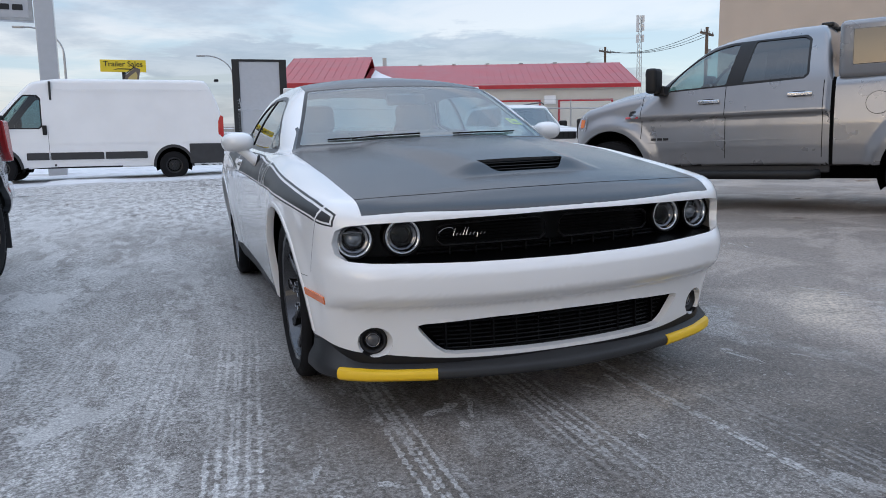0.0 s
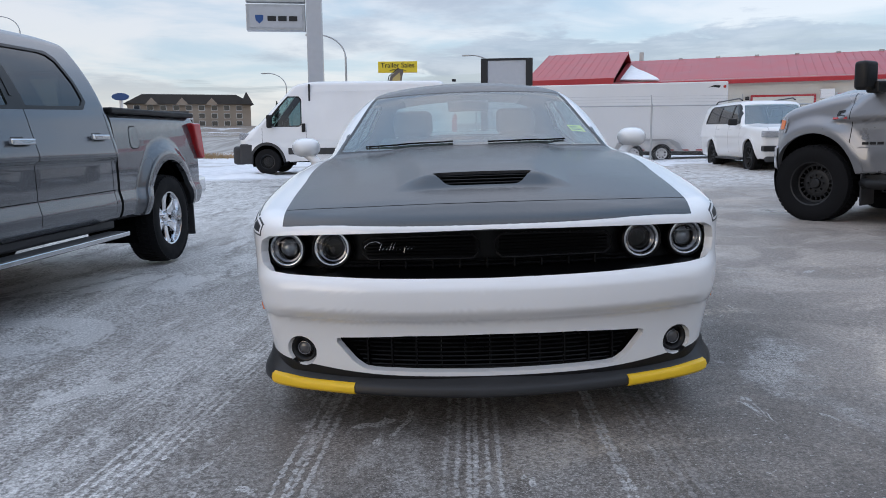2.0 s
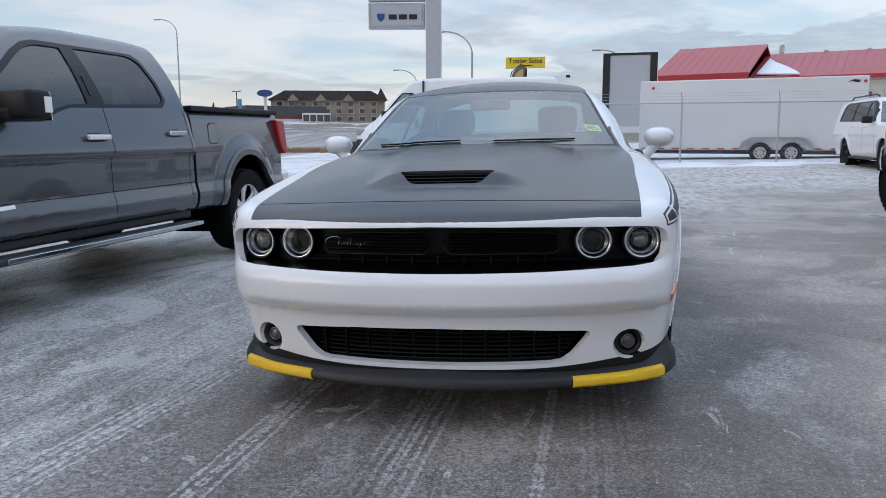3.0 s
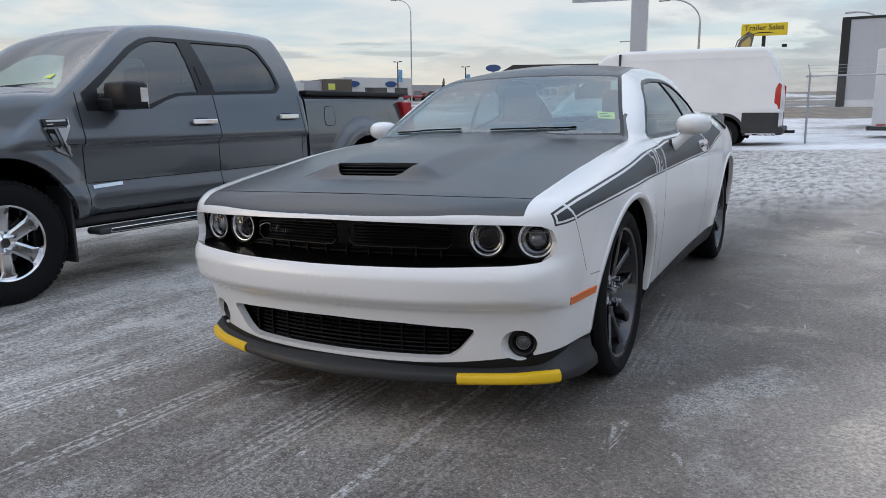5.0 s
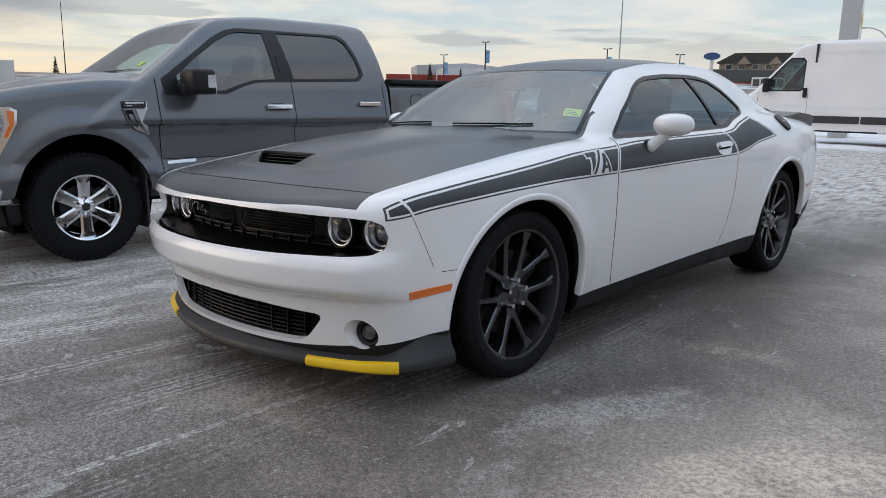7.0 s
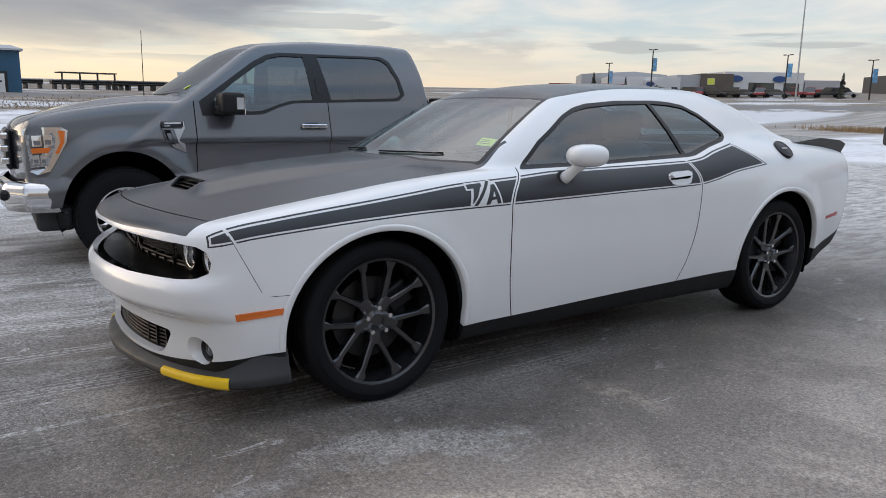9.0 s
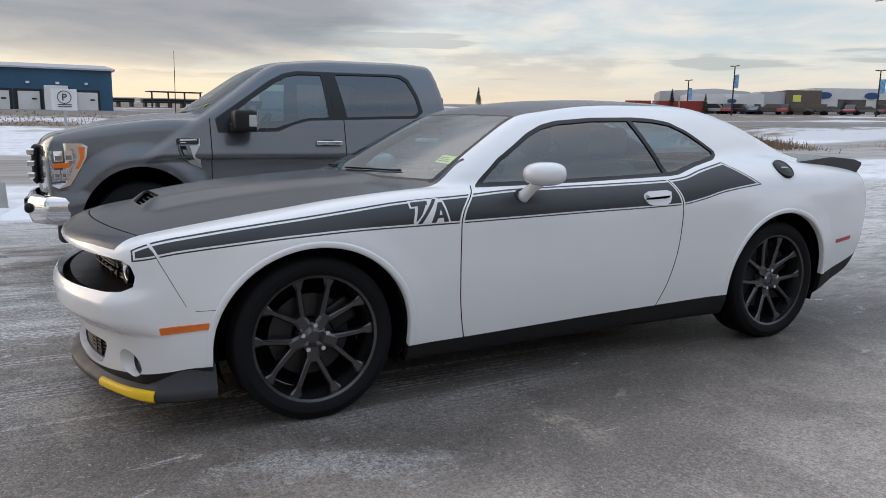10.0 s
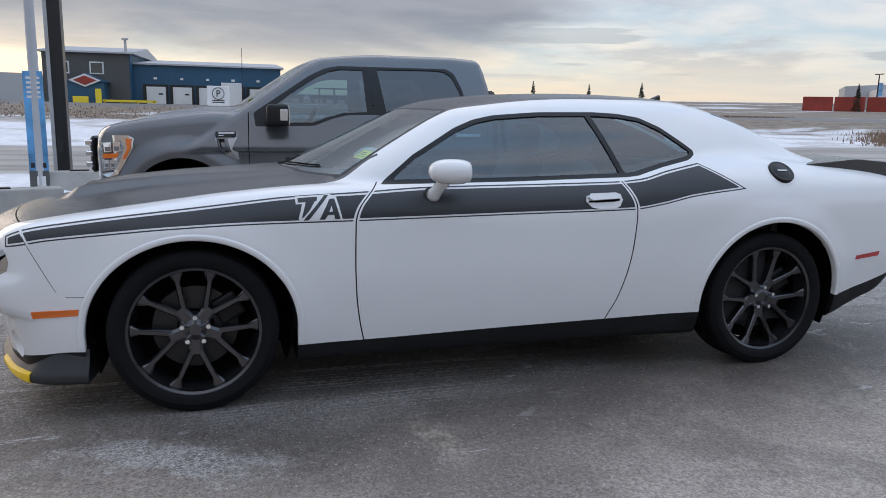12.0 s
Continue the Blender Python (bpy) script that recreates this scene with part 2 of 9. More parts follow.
def box_bm(lo, hi, bevel=0.0, segs=2, bm=None, m=None):
    one = bmesh.new()
    bmesh.ops.create_cube(one, size=1)
    for v in one.verts:
        v.co = Vector([lo[i] + (v.co[i] + 0.5) * (hi[i] - lo[i]) for i in range(3)])
    if bevel:
        bmesh.ops.bevel(one, geom=one.edges[:], offset=bevel, segments=segs, profile=0.5, affect="EDGES")
    return merge(bm, one, m)


def merge(bm, one, m=None):
    if m is not None:
        one.transform(m)
    if bm is None:
        return one
    me = bpy.data.meshes.new("tmp")
    one.to_mesh(me)
    one.free()
    bm.from_mesh(me)
    bpy.data.meshes.remove(me)
    return bm


def cyl_bm(r1, r2, depth, seg=24, m=None, bm=None, caps=True):
    one = bmesh.new()
    bmesh.ops.create_cone(one, cap_ends=caps, segments=seg, radius1=r1, radius2=r2, depth=depth)
    return merge(bm, one, m)


def ball_bm(r, m=None, bm=None, u=20, v=12):
    one = bmesh.new()
    bmesh.ops.create_uvsphere(one, u_segments=u, v_segments=v, radius=r)
    return merge(bm, one, m)


def tube_bm(points, r, seg=8, bm=None, closed=False):
    """A round bar along a line of points."""
    pts = [Vector(p) for p in points]
    one = bmesh.new()
    rings = []
    n = len(pts)
    for i, p in enumerate(pts):
        a = pts[(i - 1) % n] if closed or i else pts[0]
        b = pts[(i + 1) % n] if closed or i < n - 1 else pts[-1]
        d = (b - a).normalized()
        side = d.cross(Vector((0, 0, 1)))
        if side.length < 1e-3:
            side = d.cross(Vector((0, 1, 0)))
        side.normalize()
        up = side.cross(d)
        rr = r[i] if isinstance(r, (list, tuple)) else r
        rings.append([one.verts.new(p + (side * math.cos(t) + up * math.sin(t)) * rr)
                      for t in (2 * math.pi * k / seg for k in range(seg))])
    for i in range(n if closed else n - 1):
        a, b = rings[i], rings[(i + 1) % n]
        for k in range(seg):
            one.faces.new((a[k], a[(k + 1) % seg], b[(k + 1) % seg], b[k]))
    if not closed:
        one.faces.new(rings[0][::-1])
        one.faces.new(rings[-1])
    bmesh.ops.recalc_face_normals(one, faces=one.faces[:])
    return merge(bm, one)


def lathe_bm(profile, seg=48, bm=None, m=None, closed=False):
    """Turn (x, r) pairs round the x axis."""
    one = bmesh.new()
    rings = []
    for x, r in profile:
        rings.append([one.verts.new((x, r * math.cos(2 * math.pi * k / seg), r * math.sin(2 * math.pi * k / seg))) for k in range(seg)])
    last = len(rings) if closed else len(rings) - 1
    for i in range(last):
        a, b = rings[i], rings[(i + 1) % len(rings)]
        for k in range(seg):
            one.faces.new((a[k], a[(k + 1) % seg], b[(k + 1) % seg], b[k]))
    bmesh.ops.recalc_face_normals(one, faces=one.faces[:])
    return merge(bm, one, m)


def prism_bm(outline, depth, axis="x", at=0.0, bm=None, bevel=0.0, m=None):
    """A flat outline in the two other axes, given a thickness along axis from at to at + depth."""
    one = bmesh.new()

    def place(a, b, c):
        return {"x": (c, a, b), "y": (a, c, b), "z": (a, b, c)}[axis]
    low = [one.verts.new(place(a, b, at)) for a, b in outline]
    top = [one.verts.new(place(a, b, at + depth)) for a, b in outline]
    n = len(outline)
    one.faces.new(low)
    one.faces.new(top)
    for i in range(n):
        one.faces.new((low[i], low[(i + 1) % n], top[(i + 1) % n], top[i]))
    bmesh.ops.recalc_face_normals(one, faces=one.faces[:])
    if bevel:
        bmesh.ops.bevel(one, geom=one.edges[:], offset=bevel, segments=2, profile=0.5, affect="EDGES")
    return merge(bm, one, m)


def curve(*pts):
    """A smooth line through (a, b) pairs that keeps to their rise and fall."""
    xs, ys = np.array([p[0] for p in pts], float), np.array([p[1] for p in pts], float)
    h, d = np.diff(xs), np.diff(ys) / np.diff(xs)
    s = np.zeros(len(xs))
    s[0], s[-1] = d[0], d[-1]
    for i in range(1, len(xs) - 1):
        if d[i - 1] * d[i] > 0:
            s[i] = 2 * d[i - 1] * d[i] / (d[i - 1] + d[i])

    grid = np.linspace(xs[0], xs[-1], 900)
    i = np.clip(np.searchsorted(xs, grid) - 1, 0, len(h) - 1)
    t = (grid - xs[i]) / h[i]
    table = ((2 * t**3 - 3 * t**2 + 1) * ys[i] + (t**3 - 2 * t**2 + t) * h[i] * s[i]
             + (3 * t**2 - 2 * t**3) * ys[i + 1] + (t**3 - t**2) * h[i] * s[i + 1])
    return lambda x: np.interp(x, grid, table)


def smax(a, b, k):
    return np.maximum(a, b) + np.maximum(k - np.abs(a - b), 0) ** 2 / (4 * k)


def smin(a, b, k):
    return -smax(-a, -b, k)


def ease(a, b, x):
    t = np.clip((x - a) / (b - a), 0, 1)
    return t * t * (3 - 2 * t)


def poly_dist(pts, r=0.0):
    """Signed distance to a polygon in two columns (negative inside), its corners rounded by r."""
    P = np.array(pts, float)

    def at(a, b):
        best = np.full(a.shape, 1e9)
        inside = np.zeros(a.shape, bool)
        for i in range(len(P)):
            p, q = P[i], P[(i + 1) % len(P)]
            e = q - p
            t = np.clip(((a - p[0]) * e[0] + (b - p[1]) * e[1]) / (e @ e), 0, 1)
            best = np.minimum(best, np.hypot(a - p[0] - t * e[0], b - p[1] - t * e[1]))
            cross = (p[1] > b) != (q[1] > b)
            if p[1] != q[1]:
                inside ^= cross & (a < p[0] + (b - p[1]) / (q[1] - p[1]) * e[0])
        return np.where(inside, -best, best) - r
    return at


class Shell:
    """The half skin (x >= 0) of a body given as a field that is negative inside, which cuts along lines and gives its faces to parts."""

    def __init__(self, field, y0, y1, spine, around=110, along=0.03, cap=1.2):
        self.field = field
        rows = []
        n = int(90 / cap)
        for i in range(n):
            rows.append((y0, i * math.pi / 2 / n, -1))
        for y in np.linspace(y0, y1, int((y1 - y0) / along)):
            rows.append((y, math.pi / 2, -1))
        for i in range(1, n + 1):
            rows.append((y1, math.pi / 2 - i * math.pi / 2 / n, 1))
        Y = np.array([r[0] for r in rows])[:, None]
        A = np.array([r[1] for r in rows])[:, None]
        S = np.array([r[2] for r in rows])[:, None]
        Z = spine(Y)
        th = np.linspace(0, math.pi, 220)[None, :] * np.ones_like(Y)

        def shoot(th):
            D = np.stack([np.sin(A) * np.sin(th), S * np.cos(A) * np.ones_like(th), -np.sin(A) * np.cos(th)], -1)
            O = np.stack([0 * th, Y + 0 * th, Z + 0 * th], -1)
            lo, hi = np.zeros(th.shape), np.full(th.shape, 7.0)
            # first crossing outwards, by a coarse march and then halving
            steps = np.linspace(0.05, 3.6, 30)
            found = np.zeros(th.shape, bool)
            for s in steps:
                P = O + D * s
                out = self.field(P[..., 0], P[..., 1], P[..., 2]) > 0
                hit = out & ~found
                hi = np.where(hit, s, hi)
                lo = np.where(~out & ~found, s, lo)
                found |= out
            for _ in range(19):
                mid = (lo + hi) / 2
                P = O + D * mid[..., None]
                out = self.field(P[..., 0], P[..., 1], P[..., 2]) > 0
                hi, lo = np.where(out, mid, hi), np.where(out, lo, mid)
            return O + D * lo[..., None]
        P = shoot(th)
        step = np.linalg.norm(np.diff(P, axis=1), axis=-1) + 2e-4
        arc = np.concatenate([np.zeros((len(rows), 1)), np.cumsum(step, 1)], 1)
        arc /= arc[:, -1:]
        want = np.linspace(0, 1, around)
        th = np.stack([np.interp(want, arc[i], th[i]) for i in range(len(rows))])
        P = shoot(th)
        P[:, 0, 0] = P[:, -1, 0] = 0
        bm = bmesh.new()
        V = [[bm.verts.new(P[i, j]) for j in range(around)] for i in range(len(rows))]
        for i in range(len(rows) - 1):
            for j in range(around - 1):
                bm.faces.new((V[i][j], V[i + 1][j], V[i + 1][j + 1], V[i][j + 1]))
        bmesh.ops.remove_doubles(bm, verts=bm.verts[:], dist=1e-4)
        bmesh.ops.dissolve_degenerate(bm, edges=bm.edges[:], dist=1e-5)
        self.bm = bm

    def normals(self, co):
        e, g = 2e-3, []
        for k in range(3):
            d = np.zeros(3)
            d[k] = e
            p, q = co + d, co - d
            g.append(self.field(p[:, 0], p[:, 1], p[:, 2]) - self.field(q[:, 0], q[:, 1], q[:, 2]))
        g = np.stack(g, 1)
        return g / (np.linalg.norm(g, axis=1, keepdims=True) + 1e-12)

    def cut(self, f, where=None):
        """Cut the skin along f(x, y, z) = 0, among the points for which where holds."""
        bm = self.bm
        bm.verts.index_update()
        me = bpy.data.meshes.new("tmp")
        bm.to_mesh(me)
        co = np.empty(len(me.vertices) * 3, np.float32)
        me.vertices.foreach_get("co", co)
        co = co.reshape(-1, 3).astype(float)
        ev = np.empty(len(me.edges) * 2, np.int32)
        me.edges.foreach_get("vertices", ev)
        ev = ev.reshape(-1, 2)
        bpy.data.meshes.remove(me)
        val = f(*co.T)
        val = np.where(np.abs(val) < 1e-6, 1e-6, val)
        ok = where(*co.T) if where else np.ones(len(co), bool)
        edges = list(bm.edges)
        pick = np.nonzero((val[ev[:, 0]] * val[ev[:, 1]] < 0) & ok[ev[:, 0]] & ok[ev[:, 1]])[0]
        if not len(pick):
            return
        a, b = co[ev[pick, 0]], co[ev[pick, 1]]
        sa = np.sign(val[ev[pick, 0]])
        lo, hi = np.zeros(len(pick)), np.ones(len(pick))
        for _ in range(14):
            mid = (lo + hi) / 2
            same = np.sign(f(*(a + (b - a) * mid[:, None]).T)) == sa
            lo, hi = np.where(same, mid, lo), np.where(same, hi, mid)
        fresh = set()
        for i, t in zip(pick, (lo + hi) / 2):
            e = edges[i]
            fresh.add(bmesh.utils.edge_split(e, e.verts[0] if e.verts[0].index == ev[i, 0] else e.verts[1], float(np.clip(t, 0.02, 0.98)))[1])
        for face in {g for v in fresh for g in v.link_faces}:
            zs = [v for v in face.verts if v in fresh]
            for k in range(0, len(zs) - 1, 2):
                home = face if k == 0 else next((g for g in zs[k].link_faces if zs[k + 1] in g.verts), None)
                if home is None or any(zs[k + 1] in e.verts for e in zs[k].link_edges):
                    continue
                try:
                    bmesh.utils.face_split(home, zs[k], zs[k + 1])
                except ValueError:
                    pass
        bm.verts.ensure_lookup_table()

    def ready(self):
        """Number the faces for the parts; returns the faces' middles as x, y, z."""
        self.bm.verts.index_update()
        self.bm.faces.index_update()
        self.co = np.array([tuple(v.co) for v in self.bm.verts])
        self.nor = self.normals(self.co)
        self.faces = [[v.index for v in f.verts] for f in self.bm.faces]
        self.mid = np.array([self.co[f].sum(0) / len(f) for f in self.faces])
        self.fn = self.normals(self.mid)
        return self.mid.T

    def mesh(self, name, mask, mats, parent, side="both", rim=0.02, shift=0.0, label="", slot=None, inner=None):
        """One part from the faces in mask. side: both (mirrored and joined), left (x > 0) or right. rim: the depth of its turned-in
        edges. slot: a material number for each face. inner: a material number for a lining behind the skin."""
        ids = np.nonzero(mask)[0]
        verts, nors, faces, fnor, fmat = [], [], [], [], []

        def add(sign):
            seen, edge = {}, {}
            first = {}

            def vert(i):
                if i not in seen:
                    p, n = self.co[i] + self.nor[i] * shift, self.nor[i]
                    if abs(p[0]) < 1e-4 and i in centre:
                        seen[i] = centre[i]
                        return seen[i]
                    seen[i] = len(verts)
                    verts.append((p[0] * sign, p[1], p[2]))
                    nors.append((n[0] * sign, n[1], n[2]))
                    if abs(p[0]) < 1e-4:
                        centre[i] = seen[i]
                return seen[i]
            for k in ids:
                f = self.faces[k]
                loop = [vert(i) for i in f]
                faces.append(loop if sign > 0 else loop[::-1])
                fnor.append(None)
                fmat.append(int(slot[k]) if slot is not None else 0)
                for p, q in zip(f, f[1:] + f[:1]):
                    key = (min(p, q), max(p, q))
                    edge[key] = None if key in edge else (p, q)
            back = {}

            def deep(i):
                if i not in back:
                    p = self.co[i] + self.nor[i] * (shift - rim)
                    back[i] = len(verts)
                    verts.append((max(p[0], 0.0) * sign if abs(self.co[i][0]) > 1e-4 else 0.0, p[1], p[2]))
                    nors.append((0, 0, 1))
                return back[i]
            if rim:
                for pq in edge.values():
                    if pq is None or (abs(self.co[pq[0]][0]) < 1e-4 and abs(self.co[pq[1]][0]) < 1e-4):
                        continue
                    p, q = pq
                    loop = [seen[p], deep(p), deep(q), seen[q]]
                    faces.append(loop if sign > 0 else loop[::-1])
                    fnor.append(True)
                    fmat.append(0)
            if inner is not None:
                for k in ids:
                    loop = [deep(i) for i in self.faces[k]]
                    faces.append(loop[::-1] if sign > 0 else loop)
                    fnor.append(True)
                    fmat.append(inner)
        centre = {}
        if side in ("both", "left"):
            add(1)
        if side in ("both", "right"):
            add(-1)
        me = bpy.data.meshes.new(name)
        me.from_pydata(verts, [], faces)
        for m in mats if isinstance(mats, (list, tuple)) else [mats]:
            me.materials.append(m)
        me.polygons.foreach_set("material_index", fmat)
        me.polygons.foreach_set("use_smooth", [f is None for f in fnor])
        loops = []
        for poly, flat in zip(me.polygons, fnor):
            n = poly.normal
            for v in poly.vertices:
                loops.append(tuple(n) if flat else nors[v])
        me.normals_split_custom_set(loops)
        ob = new(name, me)
        ob.parent = parent
        return tagged(ob, label) if label else ob

    def on(self, y, z, x0=1.4):
        """The place of the skin on the x > 0 side at (y, z), and its normal."""
        lo, hi = 0.05, x0
        for _ in range(30):
            m = (lo + hi) / 2
            v = self.field(np.array([m]), np.array([y]), np.array([z]))[0]
            lo, hi = (lo, m) if v > 0 else (m, hi)
        p = np.array([[lo, y, z]])
        return Vector(p[0]), Vector(self.normals(p)[0])

    def on_many(self, y, z):
        """The x of the skin at many (y, z) at once."""
        lo, hi = np.full(len(y), 0.05), np.full(len(y), 1.4)
        for _ in range(26):
            m = (lo + hi) / 2
            out = self.field(m, y, z) > 0
            lo, hi = np.where(out, lo, m), np.where(out, m, hi)
        return lo

    def front(self, x, z, y0=-2.0, inside=0.5):
        lo, hi = y0, inside
        for _ in range(30):
            m = (lo + hi) / 2
            v = self.field(np.array([x]), np.array([m]), np.array([z]))[0]
            lo, hi = (m, hi) if v > 0 else (lo, m)
        p = np.array([[x, hi, z]])
        return Vector(p[0]), Vector(self.normals(p)[0])

    def top(self, x, y, z0=2.5, inside=0.6):
        lo, hi = inside, z0
        for _ in range(30):
            m = (lo + hi) / 2
            v = self.field(np.array([x]), np.array([y]), np.array([m]))[0]
            lo, hi = (lo, m) if v > 0 else (m, hi)
        p = np.array([[x, y, lo]])
        return Vector(p[0]), Vector(self.normals(p)[0])


def decal_bm(shell, outline, proud=0.003, back=-0.004, sign=1, bm=None):
    """A thin plate on the side of a body with an outline in (y, z)."""
    one = bmesh.new()
    y, z = np.array([o[0] for o in outline], float), np.array([o[1] for o in outline], float)
    lo, hi = np.full(len(y), 0.05), np.full(len(y), 1.4)
    for _ in range(26):
        m = (lo + hi) / 2
        out = shell.field(m, y, z) > 0
        lo, hi = np.where(out, lo, m), np.where(out, m, hi)
    P = np.stack([lo, y, z], 1)
    Q = shell.normals(P)
    top = [one.verts.new(p) for p in P + Q * proud]
    low = [one.verts.new(p) for p in P + Q * back]
    n = len(outline)
    one.faces.new(top)
    for i in range(n):
        one.faces.new((low[i], low[(i + 1) % n], top[(i + 1) % n], top[i]))
    bmesh.ops.triangulate(one, faces=[f for f in one.faces if len(f.verts) > 4])
    if sign < 0:
        for v in one.verts:
            v.co.x *= -1
    bmesh.ops.recalc_face_normals(one, faces=one.faces[:])
    return merge(bm, one)


def vinyl_bm(shell, outline, proud=0.002, sign=1):
    """A thin film on the side of a body with an outline in (y, z), bent with the skin."""
    one = bmesh.new()
    one.faces.new([one.verts.new((0, a, b)) for a, b in outline])
    bmesh.ops.triangulate(one, faces=one.faces[:])
    bmesh.ops.subdivide_edges(one, edges=one.edges[:], cuts=5, use_grid_fill=True)
    yz = np.array([(v.co.y, v.co.z) for v in one.verts])
    for v, x in zip(one.verts, shell.on_many(yz[:, 0], yz[:, 1])):
        v.co.x = sign * (x + proud)
    bmesh.ops.recalc_face_normals(one, faces=one.faces[:])
    return one


def strip_bm(shell, points, width=0.006, proud=0.004, sign=1, closed=False, step=0.012, bm=None):
    """A thin painted line over the side of a body, along points in (y, z), bent with the skin."""
    one = bm or bmesh.new()
    pts = [Vector(p) for p in points]
    for a, b in zip(pts, pts[1:] + (pts[:1] if closed else [])):
        d = b - a
        if d.length < 1e-6:
            continue
        u = d.normalized()
        w = Vector((-u.y, u.x)) * width / 2
        n = max(int(d.length / step), 1)
        A = [a - u * width / 2 + (d + u * width) * i / n for i in range(n + 1)]
        y = np.array([c for p in A for c in ((p + w).x, (p - w).x)])
        z = np.array([c for p in A for c in ((p + w).y, (p - w).y)])
        lo, hi = np.full(len(y), 0.05), np.full(len(y), 1.4)
        for _ in range(26):
            m = (lo + hi) / 2
            out = shell.field(m, y, z) > 0
            lo, hi = np.where(out, lo, m), np.where(out, m, hi)
        P = np.stack([lo, y, z], 1)
        P = P + shell.normals(P) * proud
        vs = [one.verts.new((p[0] * sign, p[1], p[2])) for p in P]
        for i in range(n):
            q = (vs[2 * i], vs[2 * i + 1], vs[2 * i + 3], vs[2 * i + 2])
            one.faces.new(q if sign > 0 else q[::-1])
    return one

# ---- wheels ----
def tyre_bm(R, rim_r, half, blocks=0):
    """A tyre round the x axis, its outer wall towards +x, with grooves or tread blocks."""
    p = [(half * 0.80, rim_r - 0.004), (half * 0.92, rim_r + 0.006), (half * 1.0, rim_r + (R - rim_r) * 0.35), (half * 1.01, rim_r + (R - rim_r) * 0.55),
         (half * 0.97, R - 0.030), (half * 0.92, R - 0.012), (half * 0.84, R - 0.004), (half * 0.55, R)]
    for g in (0.45, 0.15):
        p += [(half * (g + 0.06), R), (half * (g + 0.05), R - 0.010), (half * (g - 0.05), R - 0.010), (half * (g - 0.06), R)]
    full = p + [(-x, r) for x, r in p[::-1]]
    bm = lathe_bm(full, 96)
    if blocks:
        for k in range(blocks):
            a = 2 * math.pi * k / blocks
            for x0, x1, lift, da in ((0.60, 0.99, -0.012, 0.0), (0.18, 0.52, 0.0, 0.5), (-0.17, 0.17, 0.0, 0.25), (-0.52, -0.18, 0.0, 0.0), (-0.99, -0.60, -0.012, 0.5)):
                m = Matrix.Rotation(a + da * 2 * math.pi / blocks, 4, "X") @ Matrix.Translation((half * (x0 + x1) / 2, 0, R + lift + 0.002))
                w = half * (x1 - x0) / 2
                c = 0.36 * 2 * math.pi * R / blocks
                box_bm((-w, -c, -0.012), (w, c, 0.006), bm=bm, m=m)
    return bm


def bar_bm(bm, r0, a0, r1, a1, w0, w1, x0, x1, t):
    """A wheel spoke from (radius, angle) to (radius, angle) with its face at x0 to x1; rounded on its face."""
    p0 = Vector((x0, r0 * math.cos(a0), r0 * math.sin(a0)))
    p1 = Vector((x1, r1 * math.cos(a1), r1 * math.sin(a1)))
    d = (p1 - p0).normalized()
    s = d.cross(Vector((1, 0, 0))).normalized()
    n = s.cross(d)
    if n.x < 0:
        n = -n
    rows = []
    for p, w in ((p0, w0), (p1, w1)):
        rows.append([bm.verts.new(p + s * a * w + n * b) for a, b in ((-0.5, -t), (-0.5, -0.006), (-0.30, 0), (0.30, 0), (0.5, -0.006), (0.5, -t))])
    for k in range(6):
        bm.faces.new((rows[0][k], rows[0][(k + 1) % 6], rows[1][(k + 1) % 6], rows[1][k]))
    bm.faces.new(rows[0])
    bm.faces.new(rows[1][::-1])


WHEELS, NUTS = {}, {}


